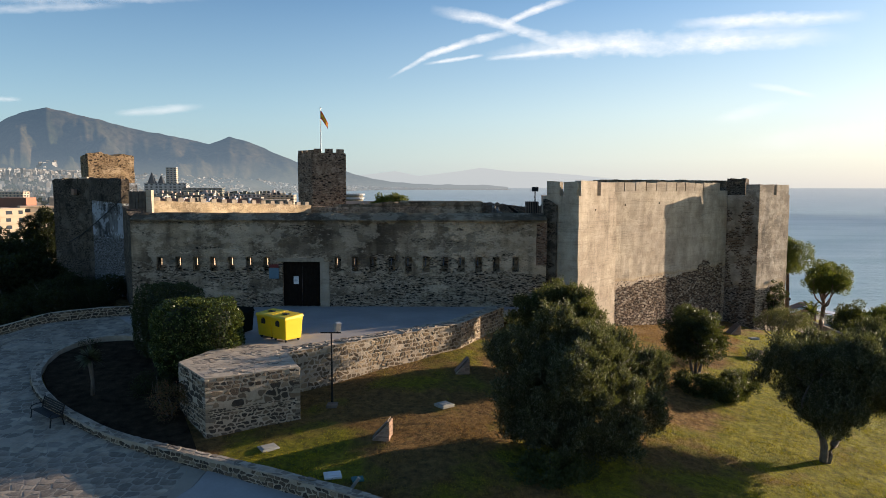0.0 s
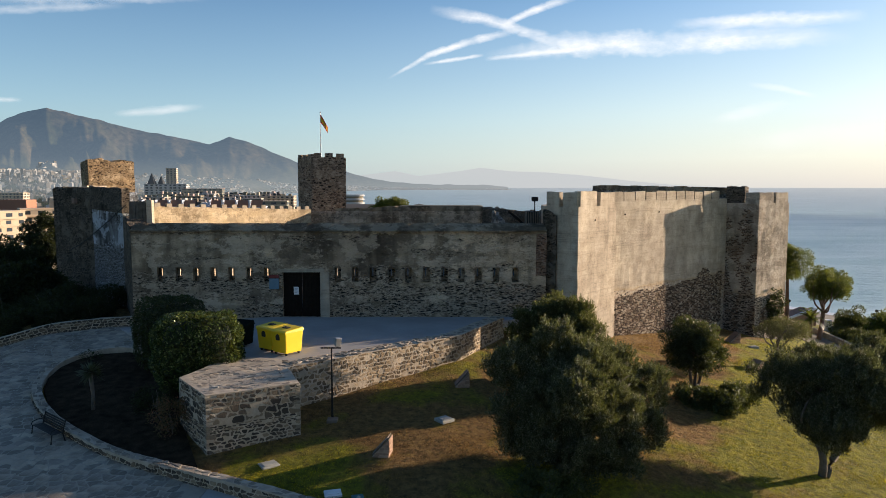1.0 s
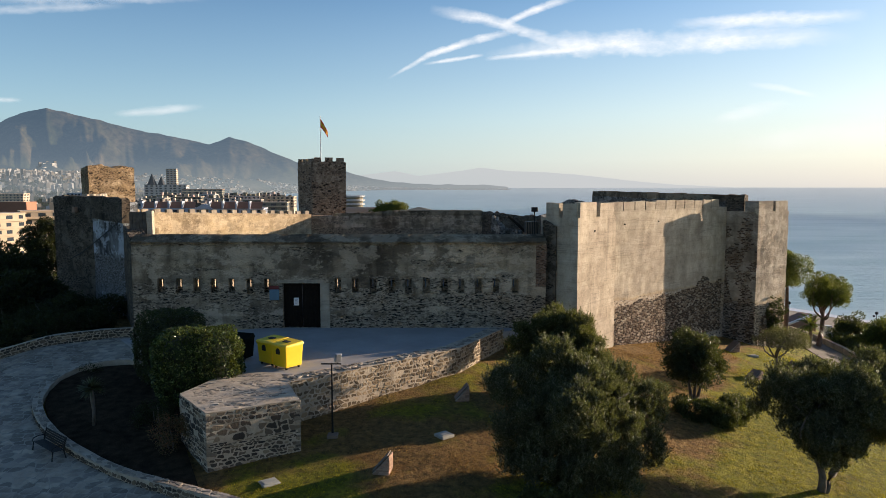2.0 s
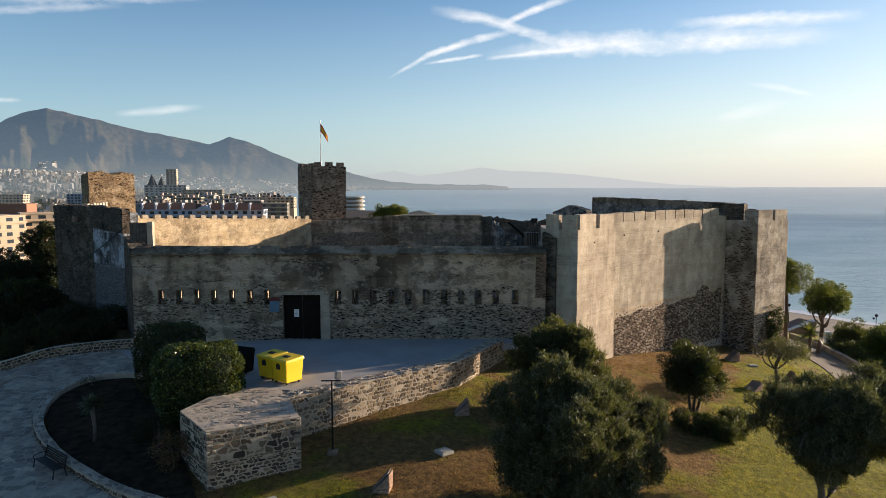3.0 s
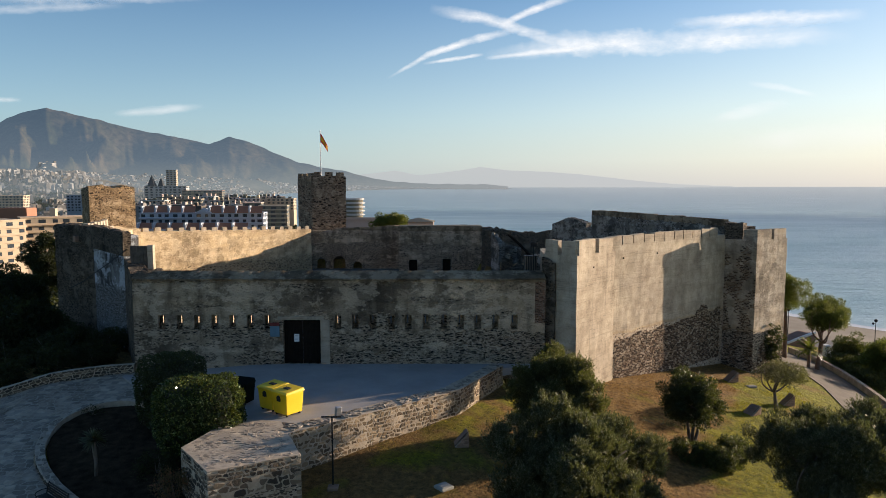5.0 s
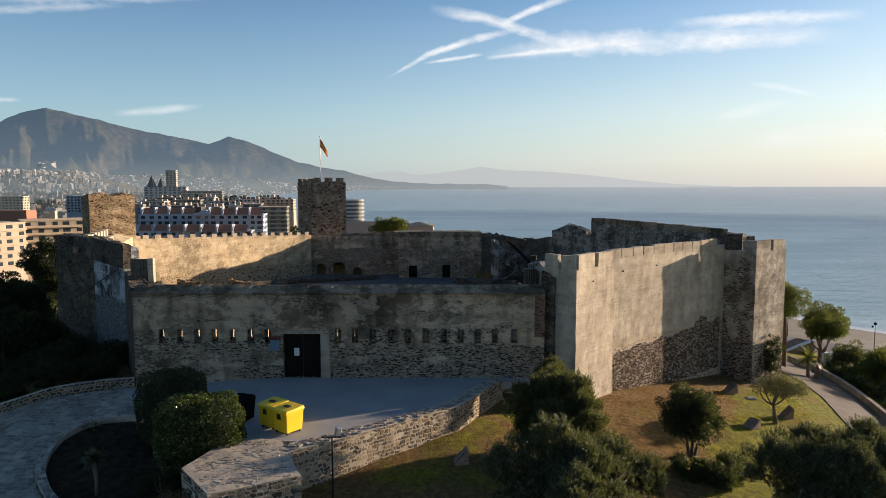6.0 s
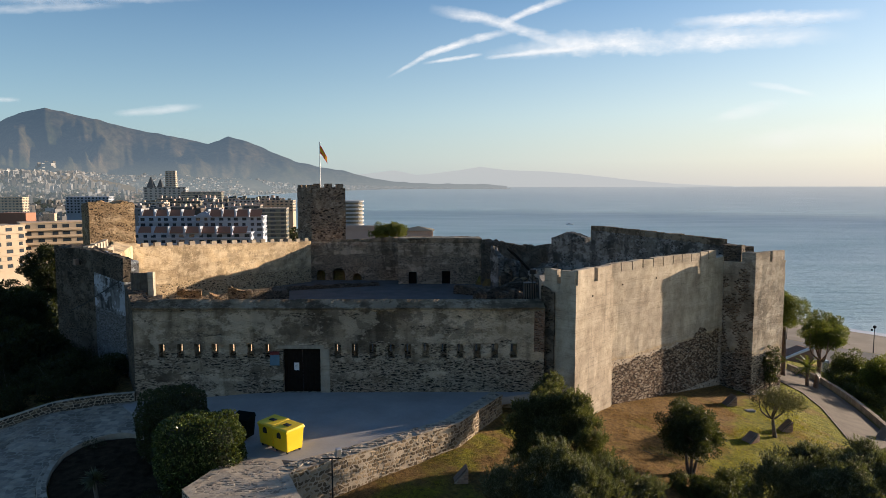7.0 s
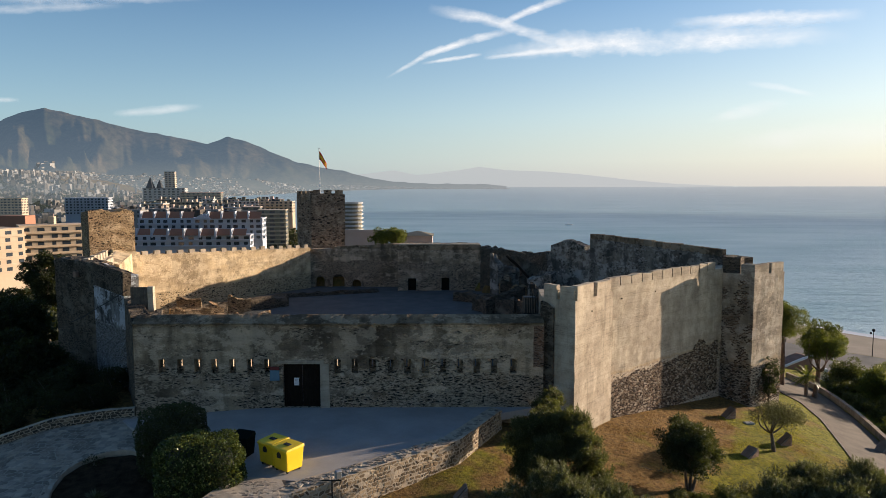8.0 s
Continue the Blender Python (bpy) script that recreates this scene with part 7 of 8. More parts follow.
# grass on the lawn, too fine to count
def lawn_blades():
    rng = np.random.default_rng(17)
    n = 520000
    y = 26 + 48 * rng.random(n) ** 1.5
    x = rng.uniform(-0.42, 0.72, n) * y
    patch = np.array([noise.noise(Vector((a * 0.5, b * 0.5, 0))) for a, b in zip(x[::10], y[::10])]).repeat(10)[:n]
    keep = rng.random(n) < np.clip(0.62 + patch * 0.9, 0.1, 1)
    keep &= x > -12.0
    wallside = (y - 40.2) - (x + 9.2) * 0.83
    keep &= ~((wallside > -0.1) & (x < 5.0)) & ~((y > 55.5) & (x < 9.5))
    keep &= (y - 61.4) < (x - 15.2) * 0.92 + 0.2
    kerb_line = -3.4 - 0.475 * (x - 3.0) + 25.6
    keep &= y > kerb_line + 1.0
    keep &= ~((y > 36.0 - 0.9 * (x + 9)) & (x < -8.2) & (y > 34.6 + 0.55 * (x + 12.2)))
    keep &= ~((x > 36) & (y < 80))
    x, y = x[keep], y[keep]
    z = near_ground(x, y) - 0.05
    bump = np.array([noise.noise(Vector((a * 0.35, b * 0.35, 3.1))) * 0.16 for a, b in zip(x, y)])
    z = z + bump * (0.12 + 0.88 * smooth01(-13, -4, x))
    k = len(x)
    a = rng.uniform(0, 2 * np.pi, k)
    w = rng.uniform(0.015, 0.04, k)
    hgt = rng.uniform(0.05, 0.15, k) * (0.55 + 0.7 * np.clip(patch[keep] + 0.2, 0, 1))
    lean = rng.normal(size=(k, 2)) * 0.06
    p = np.stack([x, y, z], 1)
    s = np.stack([np.cos(a) * w, np.sin(a) * w, np.zeros(k)], 1)
    t = p + np.stack([lean[:, 0], lean[:, 1], hgt], 1)
    return np.stack([p - s, p + s, t], 1).reshape(-1, 3)


def grass_material():
    n = Net("grass_blades")
    fresh = n.ramp(n.island(), (0.0, (0.14, 0.138, 0.010)), (1.0, (0.47, 0.41, 0.025)))
    dry = n.ramp(n.island(), (0.0, (0.135, 0.078, 0.028)), (1.0, (0.37, 0.225, 0.07)))
    side = n.math("MULTIPLY", n.math("SUBTRACT", n.math("SUBTRACT", n.axis(0), n.math("MULTIPLY", n.axis(1), 0.53)), -6.6), 0.045)
    near = n.math("MULTIPLY", n.math("SUBTRACT", 37.0, n.axis(1)), 0.02)
    wet = n.math("ADD", n.noise(0.16, 4, 0.6), n.math("MAXIMUM", n.math("MINIMUM", side, 0.17), n.math("MAXIMUM", n.math("MINIMUM", near, 0.07), -0.06)))
    c = n.mix(n.ramp(wet, (0.45, 0.0), (0.60, 1.0)), dry, fresh)
    n.done(c, 0.7, 0, 0.1)
    tr = n.node("ShaderNodeBsdfTranslucent", Color=c)
    mx = n.node("ShaderNodeMixShader", Fac=0.4)
    n.t.links.new(n.b.outputs[0], mx.inputs[1])
    n.t.links.new(tr.outputs[0], mx.inputs[2])
    n.t.links.new(mx.outputs[0], n.out.inputs[0])
    return n.m


tagged(new("grass", quads_mesh("grass", lawn_blades(), grass_material(), 3)), "short uneven grass, green and dry, on the lawn", "grass", "", "stuff")


# ---- the slope and the shore beyond the castle ----
PATHWAY = [(36.0, 56.5), (39.0, 65.2), (42.0, 74.2), (43.2, 80.7), (42.2, 85.5), (45.5, 92.5), (48.6, 95.5), (50.6, 92.0), (50.4, 87.0), (48.8, 79.0), (45.7, 68.5), (42.6, 60.0), (41.0, 55.0)]
sheet(PATHWAY, 1.6, lambda x, y: float(ground_z(x, y)), 0.09, "path", M_PATH, "dusty earth path down the slope", "path")
edge_wall = thing("path_wall", (49, 78, float(ground_z(49, 78))), "low stone wall along the outer side of the path", "wall")
edge_pts = Ribbon([(41.2, 54.5), (42.9, 60.0), (46.0, 68.5), (49.1, 79.0), (50.7, 87.0), (50.9, 92.0), (49.0, 96.0)])
ev, ef = [], []
en = 60
for i in range(en + 1):
    s = edge_pts.length * i / en
    for d, t in ((0.0, -0.5), (0.0, 0.75), (-0.45, 0.75), (-0.45, -0.5)):
        x, y = edge_pts.at(s, d)
        ev.append((x, y, float(ground_z(*edge_pts.at(s))) + t + (noise.noise(Vector((s, d, 1))) * 0.06 if t > 0 else 0)))
for i in range(en):
    for k in range(3):
        ef.append((i * 4 + k, i * 4 + 4 + k, i * 4 + 5 + k, i * 4 + k + 1))
part("core", (ev, ef), M_LIME, edge_wall)

M_BRICKWALL = grained("brick_red_wall", (0.22, 0.13, 0.09), (0.32, 0.20, 0.14), 1.0, 10, 0.9, 0.5, 0.02)
lodge = thing("lodge", (58, 108, float(ground_z(58, 108))), "low brick lodge with a white coping and pillar", "building")
lz0 = float(ground_z(56, 105)) - 1.4
part("wall", worn(strip((49.5, 103.0), (58.5, 106.5), 3.0), lz0 - 2, [lz0 + 1.4, lz0 + 3.4, lz0 + 3.4, lz0 + 1.4], 1.2, 0.02, 0.02), M_BRICKWALL, lodge)
part("coping", worn(strip((49.3, 102.9), (58.7, 106.6), 0.4), [lz0 + 1.4, lz0 + 3.4, lz0 + 3.4, lz0 + 1.4], [lz0 + 1.65, lz0 + 3.65, lz0 + 3.65, lz0 + 1.65], 1.2, 0.01, 0.01), M_WHITE, lodge)
part("pillar", bevelled(box(57.6, 58.5, 102.0, 102.9, lz0 - 1, lz0 + 2.6), 0.04), M_WHITE, lodge)
part("sign_board", bevelled(box(58.6, 60.6, 102.4, 102.6, lz0 + 0.3, lz0 + 1.4), 0.03), M_WHITE, lodge)
van = thing("parked_van", (66, 108, float(ground_z(66, 108))), "white van parked below the trees", "van")
vz = float(ground_z(64, 106)) + 0.1
part("body", bevelled(([(61.5, 105, vz + 0.35), (66.3, 105, vz + 0.35), (66.3, 107, vz + 0.35), (61.5, 107, vz + 0.35), (61.9, 105.1, vz + 2.1), (65.2, 105.1, vz + 2.1), (65.2, 106.9, vz + 2.1), (61.9, 106.9, vz + 2.1)], box(0, 1, 0, 1, 0, 1)[1]), 0.12, 2), M_WHITE, van)
part("windscreen", box(62.4, 64.8, 105.0, 105.06, vz + 1.25, vz + 1.85), M_BRICKBROWN, van)
for x in (62.4, 65.4):
    for y in (105.0, 107.0):
        part("wheel", moved(lathe([(0.05, -0.1), (0.34, -0.09), (0.34, 0.09), (0.05, 0.1)], 14), pose(x, y, vz + 0.34, 90)), M_RUBBER, van)

M_ASPHALT = grained("grey_promenade", (0.13, 0.12, 0.105), (0.19, 0.175, 0.155), 0.1, 3, 0.9, 0.3, 0.02)
plain("promenade", shore_strip(63, 110, 0.35), M_ASPHALT, "grey paved promenade behind the beach", "promenade", smooth=True)
for k, y in enumerate((215.0, 240.0, 262.0)):
    x = float(np.interp(y, COAST_Y, COAST_X)) - 66
    z = float(ground_z(x, y)) + 0.3
    sl = thing("street_lamp", (x, y, z), "dark street lamp on the seaside promenade", "street lamp", "promenade lamps")
    part("pole", tube([(x, y, z), (x, y, z + 5), (x, y, z + 9)], [0.16, 0.12, 0.09], 8), M_IRON, sl)
    part("lantern", lathe([(0.15, 0), (0.5, 0.3), (0.55, 0.9), (0.1, 1.2)], 10, (x, y, z + 8.8)), M_IRON, sl)
    part("lantern", lathe([(0.1, 0), (0.35, 0.2), (0.4, 0.6), (0.1, 0.8)], 10, (x - 0.9, y, z + 8.0)), M_IRON, sl)
for k in range(5):
    y = 246.0 - k * 3.4
    x = float(np.interp(y, COAST_Y, COAST_X)) - 26
    z = float(ground_z(x, y)) + 0.25
    pu = thing("beach_parasol", (x, y, z), "folded-out straw parasol on the sand", "parasol", "beach parasols")
    part("pole", tube([(x, y, z), (x, y, z + 2.4)], [0.06, 0.05], 8), M_PINEBARK, pu)
    part("canopy", lathe([(1.5, 1.9), (1.2, 2.1), (0.5, 2.5), (0.05, 2.75)], 12, (x, y, z)), M_PINEBARK, pu)
bt = thing("motor_boat", (205, 1110, SEA + float(far_lift(1130))), "tiny white motor boat far out on the sea", "boat")
bz0 = SEA + float(far_lift(1130))
part("hull", ([(200, 1110, bz0 - 0.5), (210, 1109, bz0 - 0.5), (213, 1111, bz0 + 1.6), (210, 1113, bz0 - 0.5), (200, 1113, bz0 + 1.4), (200, 1109.5, bz0 + 1.4), (211, 1109, bz0 + 1.6)], [(0, 1, 6, 5), (1, 2, 6), (0, 3, 1), (3, 4, 2), (4, 5, 6, 2), (0, 5, 4, 3), (1, 3, 2)]), M_WHITE, bt)
part("cabin", bevelled(box(203, 207, 1110, 1112, bz0 + 1.3, bz0 + 3.0), 0.2), M_WHITE, bt)


# ---- the town ----
def paint(name, a, rough=0.85):
    return grained(name, tuple(x * 0.9 for x in a), a, 0.05, 0.6, rough, 0.1, 0.02)


M_CREAM = paint("cream_plaster", (0.50, 0.40, 0.285))
M_ORANGE = paint("orange_parapet", (0.70, 0.51, 0.33))
M_BLUEWHITE = paint("white_plaster", (0.40, 0.43, 0.48))
M_TERRACOTTA = paint("terracotta_tiles", (0.34, 0.16, 0.10))
M_OLIVEWALL = paint("dark_olive_plaster", (0.20, 0.18, 0.13))
M_HOTEL = paint("pale_hotel_plaster", (0.47, 0.465, 0.44))
M_PINK = paint("pinkish_plaster", (0.52, 0.40, 0.33))
M_GLASS = Net("window_glass").done((0.03, 0.04, 0.05), 0.12, 0, 0.6)
M_DARKROOF = paint("dark_roof", (0.05, 0.055, 0.06))


def block_building(name, at, turn, w, d, top, floors, storey, wall, rail, label, bays, balcony=1.2, roof=None, windows=True):
    """A flat block with balconies and windows on its two seen sides. at: the front's lower left corner; top: the height of the roof."""
    foot = float(ground_z(at[0], at[1])) - 1
    ob = thing(name, (at[0], at[1], foot), label, "building")
    m = pose(at[0], at[1], 0, 0, 0, turn)
    part("wall", moved(box(0, w, 0, d, foot, top), m), wall, ob)
    part("roof", moved(box(-0.3, w + 0.3, -0.3, d + 0.3, top, top + 0.5), m), roof or rail, ob)
    for k in range(floors):
        z = top - (k + 1) * storey
        if balcony:
            part("balcony", moved(box(-0.1, w + 0.1, -balcony, 0.0, z, z + 0.95), m), rail, ob)
        for b in range(bays):
            x0, x1 = w * (b + 0.2 + 0.1 * ((b * 7 + k * 3) % 3)) / bays, w * (b + 0.72 + 0.07 * ((b * 5 + k) % 3)) / bays
            part("window", moved(box(x0, x1, -0.05, 0.02, z + (1.0 if balcony else 0.9), z + storey - 0.55), m), M_GLASS, ob)
        for b in range(max(1, round(bays * d / w))):
            nb = max(1, round(bays * d / w))
            y0, y1 = d * (b + 0.25) / nb, d * (b + 0.75) / nb
            part("window", moved(box(w - 0.02, w + 0.05, y0, y1, z + 0.9, z + storey - 0.4), m), M_GLASS, ob)
    return ob


# warm-coloured apartments near the castle
block_building("apartment_block", (-182.5, 298), 36, 25, 14, 1.2, 6, 3.1, M_CREAM, M_ORANGE, "cream apartment block with orange balcony bands", 5)
block_building("apartment_block", (-192.5, 270), 66, 30, 14, 0.6, 6, 3.1, M_CREAM, M_CREAM, "sunlit cream apartment wing with shutters", 6, 0.9)
og = thing("roof_house", (-197, 330, 0), "small orange stair house on a roof", "building")
part("wall", box(-205, -192, 318, 326, -2, 5.2), M_TERRACOTTA, og)
part("chimney", box(-178, -175.5, 312, 314, -2, 5.2), M_CREAM, og)
# white stepped apartments with tiled terraces
wh = block_building("terraced_apartments", (-184, 418), 4, 74, 13, -1.2, 4, 3.3, M_BLUEWHITE, M_BLUEWHITE, "long white terraced apartments with red tiled terraces", 16, 1.6)
for k in range(9):
    x0 = -183 + k * 8.2
    if 3 < k < 5:
        continue
    part("tiled_roof", ([(x0, 420, -1.0), (x0 + 7.0, 420.4, -1.0), (x0 + 7.0, 423.5, 3.2), (x0, 423.5, 3.2)], [(0, 1, 2, 3)]), M_TERRACOTTA, wh, "red tiled slope")
    part("party_wall", box(x0 - 0.95, x0 - 0.15, 419.6, 424, -1.2, 3.4), M_BLUEWHITE, wh)
part("gable", ([(-151, 417.5, -1.2), (-140, 418.2, -1.2), (-145.5, 417.8, 1.9), (-151, 425, -1.2), (-140, 425, -1.2), (-145.5, 425, 1.9)], [(0, 1, 2), (0, 2, 5, 3), (1, 4, 5, 2)]), M_BLUEWHITE, wh)
wl = block_building("terraced_apartments", (-186, 398), 4, 74, 9, -10.0, 2, 3.3, M_BLUEWHITE, M_BLUEWHITE, "lower row of white apartments with tiled terraces", 14, 1.4)
for k in range(8):
    x0 = -186 + k * 9.2
    part("tiled_roof", ([(x0, 399, -9.8), (x0 + 7.8, 399.5, -9.8), (x0 + 7.8, 403, -6.0), (x0, 403, -6.0)], [(0, 1, 2, 3)]), M_TERRACOTTA, wl, "red tiled slope")
    part("party_wall", box(x0 - 1.1, x0 - 0.2, 398.6, 403.5, -11, -5.8), M_BLUEWHITE, wl)
block_building("apartment_block", (-139, 520), 6, 21, 16, 0.4, 9, 3.2, M_OLIVEWALL, M_CREAM, "dark olive apartment block with pale balconies", 3, 1.6)
block_building("apartment_block", (-158, 545), 6, 14, 14, 2.0, 8, 3.2, M_OLIVEWALL, M_PINK, "dark apartment block with brown balconies", 2, 1.6)
block_building("hotel", (-432, 1000), 10, 58, 24, 15.5, 10, 3.6, M_HOTEL, M_HOTEL, "pale hotel with many balconies and a dark roof", 9, 1.6, M_DARKROOF)
hs = thing("pointed_roof", (-426, 1004, 16), "pair of black pointed turrets on the hotel", "roof")
part("cone", lathe([(7.2, 0), (5.0, 5), (0.5, 15.5)], 8, (-423, 1006, 16)), M_DARKROOF, hs)
part("cone", lathe([(5.6, 0), (4.0, 4), (0.4, 12)], 8, (-411, 1010, 16)), M_DARKROOF, hs)
block_building("apartment_block", (-374, 990), 8, 56, 20, 9.0, 8, 3.4, M_OLIVEWALL, M_CREAM, "brown apartment block with a dark red roof", 8, 1.5, M_TERRACOTTA)
block_building("apartment_tower", (-452, 1130), 10, 16, 14, 42, 14, 3.2, M_CREAM, M_HOTEL, "pale round-cornered apartment tower", 3, 1.2)
block_building("apartment_block", (-436, 800), 5, 48, 15, 5.0, 6, 3.2, M_BLUEWHITE, M_BLUEWHITE, "long bluish-white apartment block", 12, 1.2)
block_building("apartment_block", (-540, 830), 5, 34, 15, 4.0, 6, 3.2, M_CREAM, M_ORANGE, "yellow apartment block with bands", 8, 1.2)
# the crowded flats between the hotel and the castle, with stair houses and chimneys on their roofs
rng_f = random.Random(31)
for k, (b, y, top) in enumerate([(-0.418, 690, 1.0), (-0.372, 715, 1.9), (-0.327, 700, 0.8), (-0.282, 735, 2.2), (-0.237, 765, 1.6), (-0.395, 795, 3.0), (-0.345, 800, 3.4), (-0.300, 815, 2.6), (-0.252, 820, 3.0), (-0.43, 610, -2.2), (-0.385, 625, -1.4), (-0.34, 615, -2.4), (-0.295, 640, -1.6)]):
    fb = block_building("flats", (b * y - 14, y), rng_f.uniform(-4, 14), rng_f.uniform(24, 31), 13, top, 4, 3.2, (M_CREAM, M_OLIVEWALL, M_HOTEL, M_PINK)[k % 4], (M_HOTEL, M_CREAM, M_PINK)[k % 3], "crowded flats with terraces and roof houses", 6, 1.5)
    for j in range(5):
        cx, cy = b * y - 12 + j * 5.4 + rng_f.uniform(-1, 1), y + rng_f.uniform(3, 9)
        wd, hh = rng_f.uniform(0.8, 2.2), rng_f.uniform(1.4, 3.2)
        part("roof_house" if wd > 1.4 else "chimney", box(cx - wd, cx + wd, cy - 1.5, cy + 1.5, top + 0.4, top + 0.5 + hh), rng_f.choice((M_OLIVEWALL, M_CREAM, M_PINK, M_DARKROOF)), fb)
# round white tower behind the flag tower
rtw = thing("apartment_tower", (-76, 598, float(ground_z(-76, 598))), "round white apartment tower with dark windows", "building")
rz = float(ground_z(-76, 598))
part("wall", lathe([(7.6, rz), (7.6, 3.6)], 20, (-77, 600, 0)), M_OLIVEWALL, rtw)
for k in range(11):
    part("balcony", lathe([(8.0, 3.4 - k * 3.3), (8.4, 3.5 - k * 3.3), (8.4, 4.9 - k * 3.3), (8.0, 5.0 - k * 3.3)], 20, (-76.4, 599, 0)), M_HOTEL, rtw)
part("side", box(-86, -80, 594, 606, rz, 3.8), M_OLIVEWALL, rtw)
ph = thing("house", (-12, 185, float(ground_z(-12, 185))), "low pinkish house behind the castle", "building")
pz0 = float(ground_z(-8, 186))
part("wall", box(-10.5, -2.5, 184, 192, pz0 - 1, 5.6), M_PINK, ph)
part("roof", ([(-10.9, 183.6, 5.5), (-2.1, 183.6, 5.5), (-2.1, 192.4, 5.5), (-10.9, 192.4, 5.5), (-6.5, 188, 6.6)], [(0, 1, 4), (1, 2, 4), (2, 3, 4), (3, 0, 4)]), M_OLIVEWALL, ph)
gh = thing("house", (-26, 200, float(ground_z(-26, 200))), "grey flat-roofed house behind the castle", "building")
part("wall", box(-28, -17, 198, 208, float(ground_z(-22, 203)) - 1, 5.6), M_PINK, gh)
part("parapet", box(-28.3, -16.7, 197.7, 198.0, 5.4, 6.2), M_PINK, gh)

# the many houses too small to tell apart
def town_material(name, stops):
    n = Net(name)
    c = n.ramp(n.island(), *stops)
    c = n.mix(n.ramp(n.noise(0.25, 3), (0.45, 0.0), (0.7, 0.35)), c, (0.2, 0.18, 0.16))
    return n.done(c, 0.85, 0, 0.2)


M_TOWN = town_material("town_walls", ((0.0, (0.043, 0.040, 0.032)), (0.2, (0.108, 0.090, 0.072)), (0.45, (0.166, 0.148, 0.126)), (0.7, (0.238, 0.227, 0.212)), (0.93, (0.374, 0.371, 0.360)), (1.0, (0.173, 0.086, 0.058))))
M_TOWNWIN = Net("town_windows").done((0.05, 0.05, 0.055), 0.3, 0, 0.4)
M_VILLA = town_material("white_villa_walls", ((0.0, (0.112, 0.096, 0.080)), (0.4, (0.240, 0.220, 0.196)), (0.8, (0.384, 0.372, 0.352)), (1.0, (0.592, 0.584, 0.560))))
rng_t = random.Random(5)
villas = []
walls, wins, floors_ = [], [], []


def town_box(x, y, w, d, top, turn, rows):
    foot = float(ground_z(x, y)) - 2
    m = pose(x, y, 0, 0, 0, turn)
    walls.append(moved(box(-w / 2, w / 2, -d / 2, d / 2, foot, top), m))
    if rng_t.random() < 0.5:
        a = rng_t.uniform(-0.3, 0.2) * w
        walls.append(moved(box(a, a + w * 0.2, -d * 0.2, d * 0.2, top, top + 2.4), m))
    if rows:
        n = max(2, int(w / 3.4))
        for r in range(rows):
            z = top - 1.1 - r * 3.2
            for k in range(n):
                if rng_t.random() < 0.12:
                    continue
                c = -w / 2 + w * (k + 0.5) / n
                wins.append(moved(([(c - 0.9, -d / 2 - 0.12, z - 1.3), (c + 0.9, -d / 2 - 0.12, z - 1.3), (c + 0.9, -d / 2 - 0.12, z), (c - 0.9, -d / 2 - 0.12, z)], [(0, 1, 2, 3)]), m))
            for k in range(max(1, int(d / 4))):
                c = -d / 2 + d * (k + 0.5) / max(1, int(d / 4))
                wins.append(moved(([(w / 2 + 0.12, c - 0.8, z - 1.3), (w / 2 + 0.12, c + 0.8, z - 1.3), (w / 2 + 0.12, c + 0.8, z), (w / 2 + 0.12, c - 0.8, z)], [(0, 1, 2, 3)]), m))


# rows of flat-roofed blocks from the castle towards the bay
for k in range(6200):
    r = 480 * (3000 / 480) ** (rng_t.random() ** 0.75)
    b = rng_t.uniform(-0.78, -0.10)
    u = Vector((b, 1, 0)).normalized()
    x, y = u.x * r, u.y * r
    d_coast = float(np.interp(y, COAST_Y, COAST_X)) - x
    if d_coast < 60 or (-200 < x < -95 and 380 < y < 570) or (-450 < x < -300 and 930 < y < 1050) or (-450 < x < -380 and 770 < y < 830):
        continue
    if y < 1050 and -0.47 < x / y < -0.27 and y > 570:
        top = 2 - 0.03 * (y - 430) + rng_t.uniform(-8, 4)
        top = min(top, -0.5)
    else:
        g = float(ground_z(x, y))
        top = g + rng_t.choice((4, 5, 6, 7, 8, 9, 10, 12, 22 if r > 900 else 9)) * rng_t.uniform(0.85, 1.15)
        if r < 700:
            top = min(top, -6 + rng_t.uniform(-6, 2))
    w, d = (rng_t.uniform(6, 13), rng_t.uniform(6, 10)) if r > 650 else (rng_t.uniform(8, 18), rng_t.uniform(8, 13))
    town_box(x, y, w, d, max(top, float(ground_z(x, y)) + 4), rng_t.choice((0, 8, -10, 20, 35, 50, 70) if r < 1000 else (20, 35, 45, 55, 70)), min(8, 3 + int(rng_t.random() * 4)) if r < 900 else 0)
# the scattered white houses on the slopes and the far shore
for k in range(2600):
    b = rng_t.uniform(-0.85, 0.08)
    r = rng_t.uniform(2300, 3700)
    u = Vector((b, 1, 0)).normalized()
    x, y = u.x * r, u.y * r
    if noise.noise(Vector((x * 0.0022, y * 0.0022, 0))) < -0.08:
        continue
    d_coast = float(np.interp(y, COAST_Y, COAST_X)) - x
    if d_coast < 30:
        continue
    g = float(ground_z(x, y))
    s = rng_t.uniform(5, 16)
    villas.append(moved(box(-s / 2, s / 2, -4, 4, g - 8, g + rng_t.uniform(3, 9)), pose(x, y, 0, 0, 0, rng_t.uniform(25, 75))))


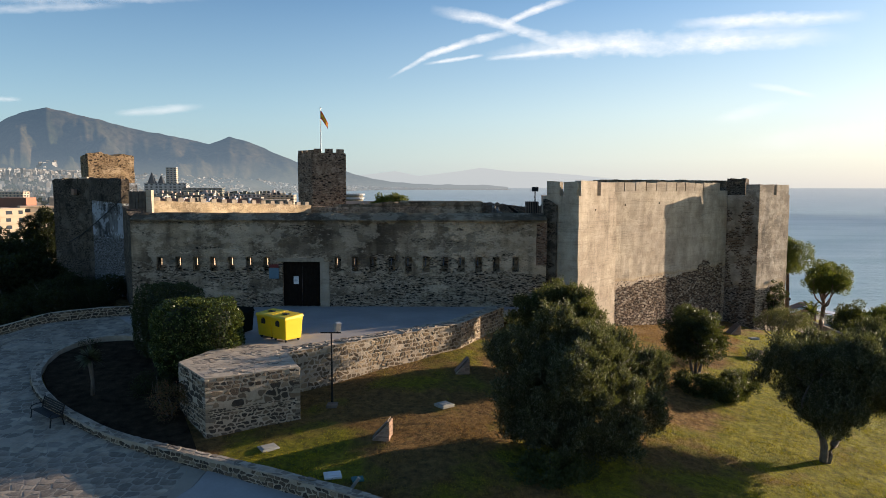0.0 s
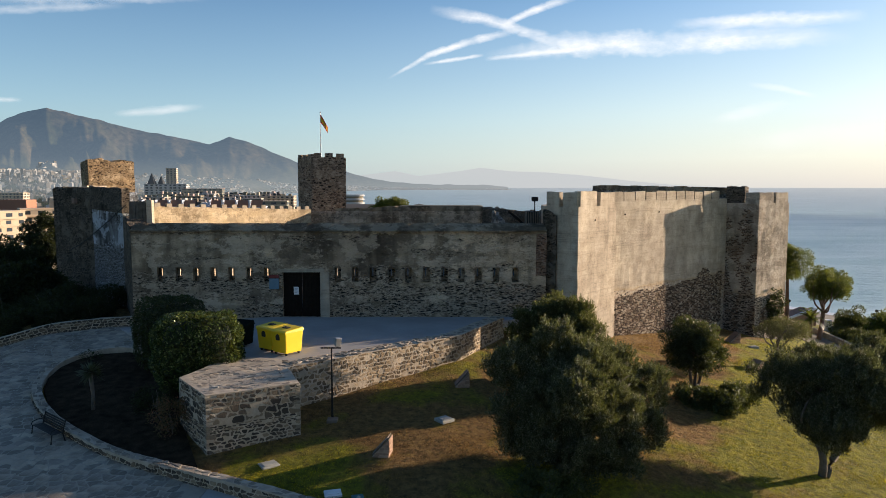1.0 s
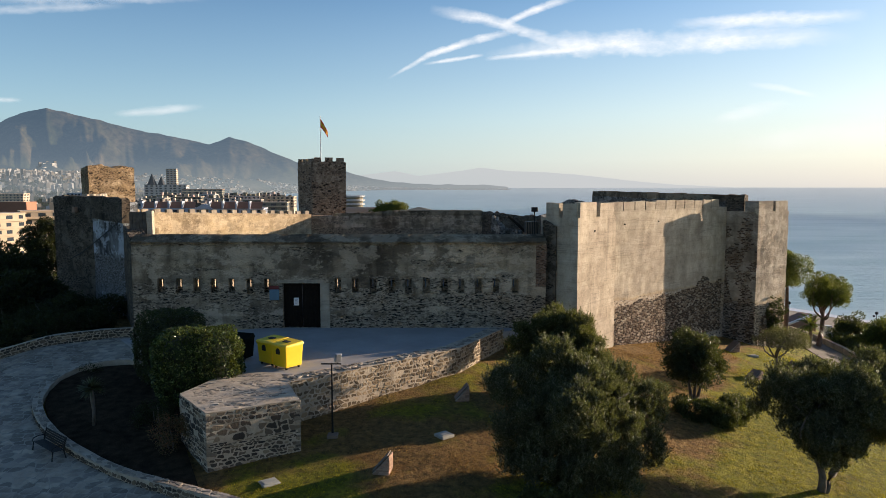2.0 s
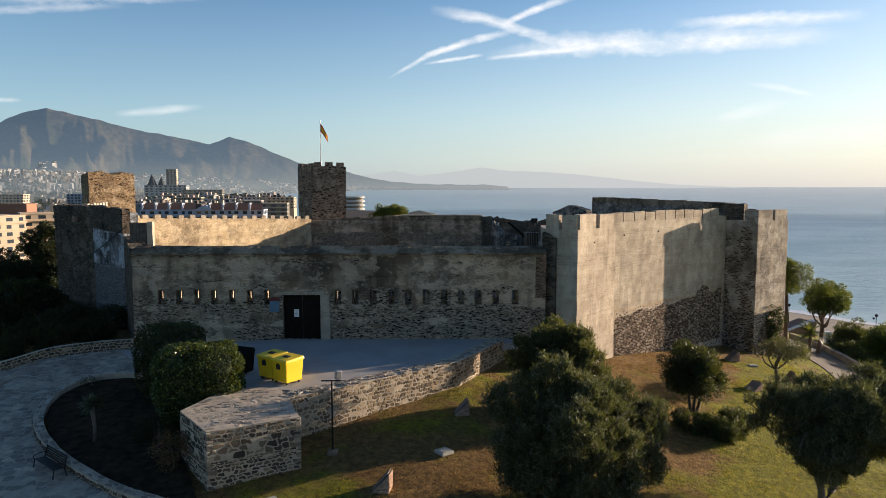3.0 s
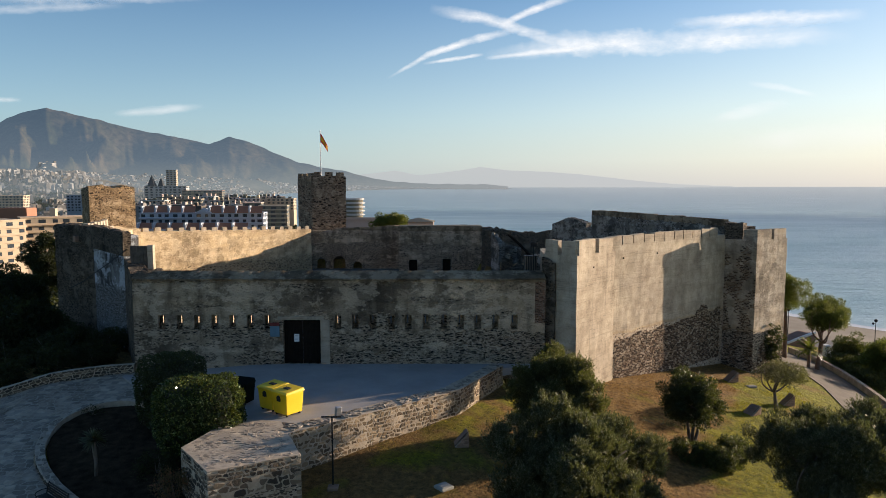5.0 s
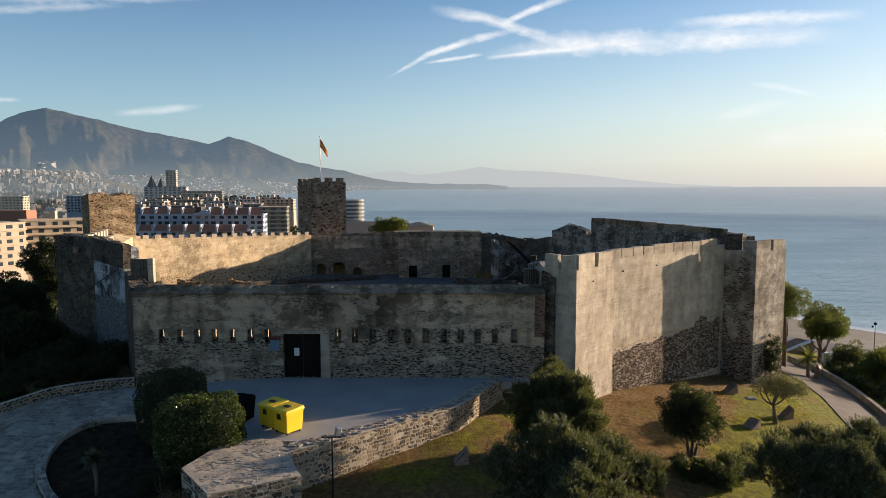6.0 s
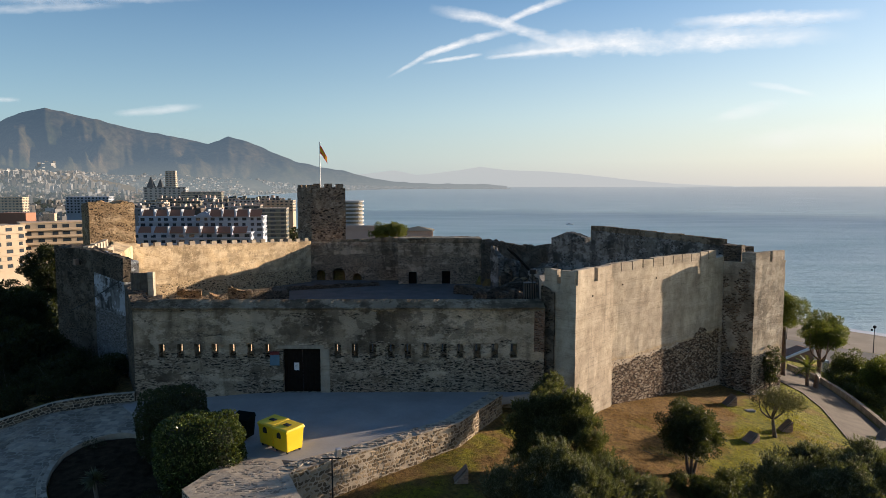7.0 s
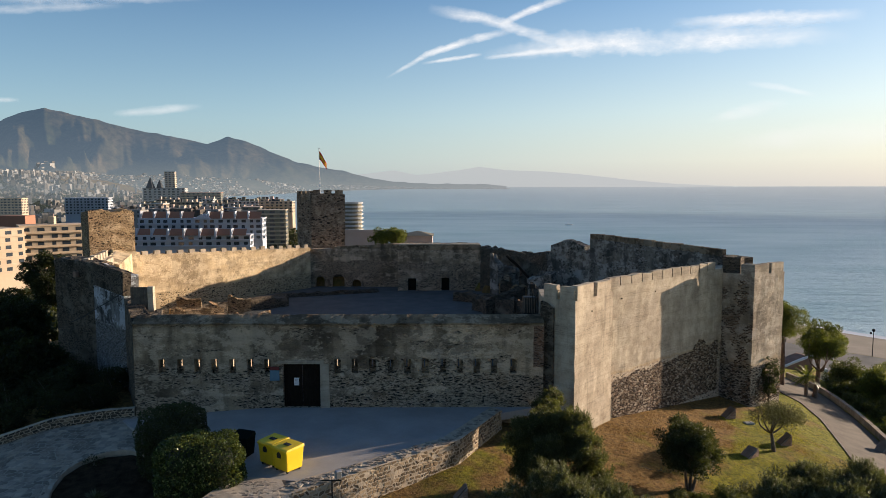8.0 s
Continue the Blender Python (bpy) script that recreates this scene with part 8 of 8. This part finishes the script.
for k in range(9000):
    i, j = rng_t.randrange(len(hill_net) // (RIDGE_ROWS + 1)), RIDGE_ROWS - int(19 * rng_t.random() ** 1.6)
    x, y, z = hill_net[j * hill_row + i]
    if noise.noise(Vector((x * 0.003, y * 0.003, 3))) < -0.15 and j < 31:
        continue
    s = rng_t.uniform(5, 15)
    x, y = x + rng_t.uniform(-20, 20), y + rng_t.uniform(-8, 8)
    villas.append(moved(box(-s / 2, s / 2, -3, 3, z - 25, z + rng_t.uniform(0.5, 4)), pose(x, y, 0, 0, 0, rng_t.uniform(25, 75))))


def add_stuff(name, bits, material, label, category):
    v, f = joined(*bits)
    ob = new(name, mesh_from(name, v, f, material))
    return tagged(ob, label, category, "", "stuff")


add_stuff("hillside_villas", villas, M_VILLA, "scattered white villas on the mountain's foot", "houses")
add_stuff("town_houses", walls, M_TOWN, "crowded white and ochre houses of the town", "houses")
add_stuff("town_windows", wins, M_TOWNWIN, "small dark windows of the town houses", "windows")
# trees among the houses
rng_n = np.random.default_rng(9)
tp = []
for k in range(3400):
    r = 260 * (2600 / 260) ** rng_n.random()
    b = rng_n.uniform(-0.8, -0.12)
    u = Vector((b, 1, 0)).normalized()
    x, y = u.x * r, u.y * r
    if float(np.interp(y, COAST_Y, COAST_X)) - x < 40 or (y < 460 and x / y > -0.47):
        continue
    g = float(ground_z(x, y))
    hgt, rad = rng_n.uniform(8, 16), rng_n.uniform(4, 8)
    n = 150 if r < 700 else 60
    v = rng_n.normal(size=(n, 3))
    v /= np.linalg.norm(v, axis=1)[:, None]
    p = np.array([x, y, g + hgt]) + v * np.array([rad, rad, rad * 0.6]) * rng_n.uniform(0.5, 1, (n, 1))
    size = 1.6 if r < 700 else 3.2
    tp.append(leaf_quads(p, rng_n, size, size * 0.7))
tagged(new("town_trees", quads_mesh("town_trees", np.concatenate(tp), M_SHADETREE)), "dark green trees between the town houses", "trees", "", "stuff")

# ---- the single stones, last ----
def lay_castle():
    up = lambda s, t: t < 4.6 + 1.2 * noise.noise(Vector((s * 0.35, t * 0.2, 5))) + 0.045 * s
    p, q = (15.6, 61.62), (30.4, 74.56)
    lay(cw, "rubble_stone", face_place(p, q, -3.6), (Vector(q) - Vector(p)).length, 6.4, 0.34, 0.15, 0.07, 0.02, 51, lambda s, t: False, M_STONE, M_CASTLERUBBLE, up, 0.86)
    lay(rt, "rubble_stone", face_place(D0, D1, -4.8), (Vector(D1) - Vector(D0)).length, 13.5, 0.36, 0.16, 0.07, 0.025, 52, lambda s, t: False, M_STONE, M_CASTLERUBBLE,
        lambda s, t: noise.noise(Vector((s * 0.9, t * 0.5, 9))) > -0.1, 0.85)
    lay(rt, "rubble_stone", face_place(D1, D2, -4.8), (Vector(D2) - Vector(D1)).length, 7.0, 0.36, 0.16, 0.07, 0.025, 53, lambda s, t: False, M_STONE, M_CASTLERUBBLE,
        lambda s, t: t < 2.6 + 3.5 * noise.noise(Vector((s * 0.5, t * 0.3, 2))), 0.85)


lay_castle()

lay_low_wall()
lay_kerb()
lay_sidewall()
lay_road()
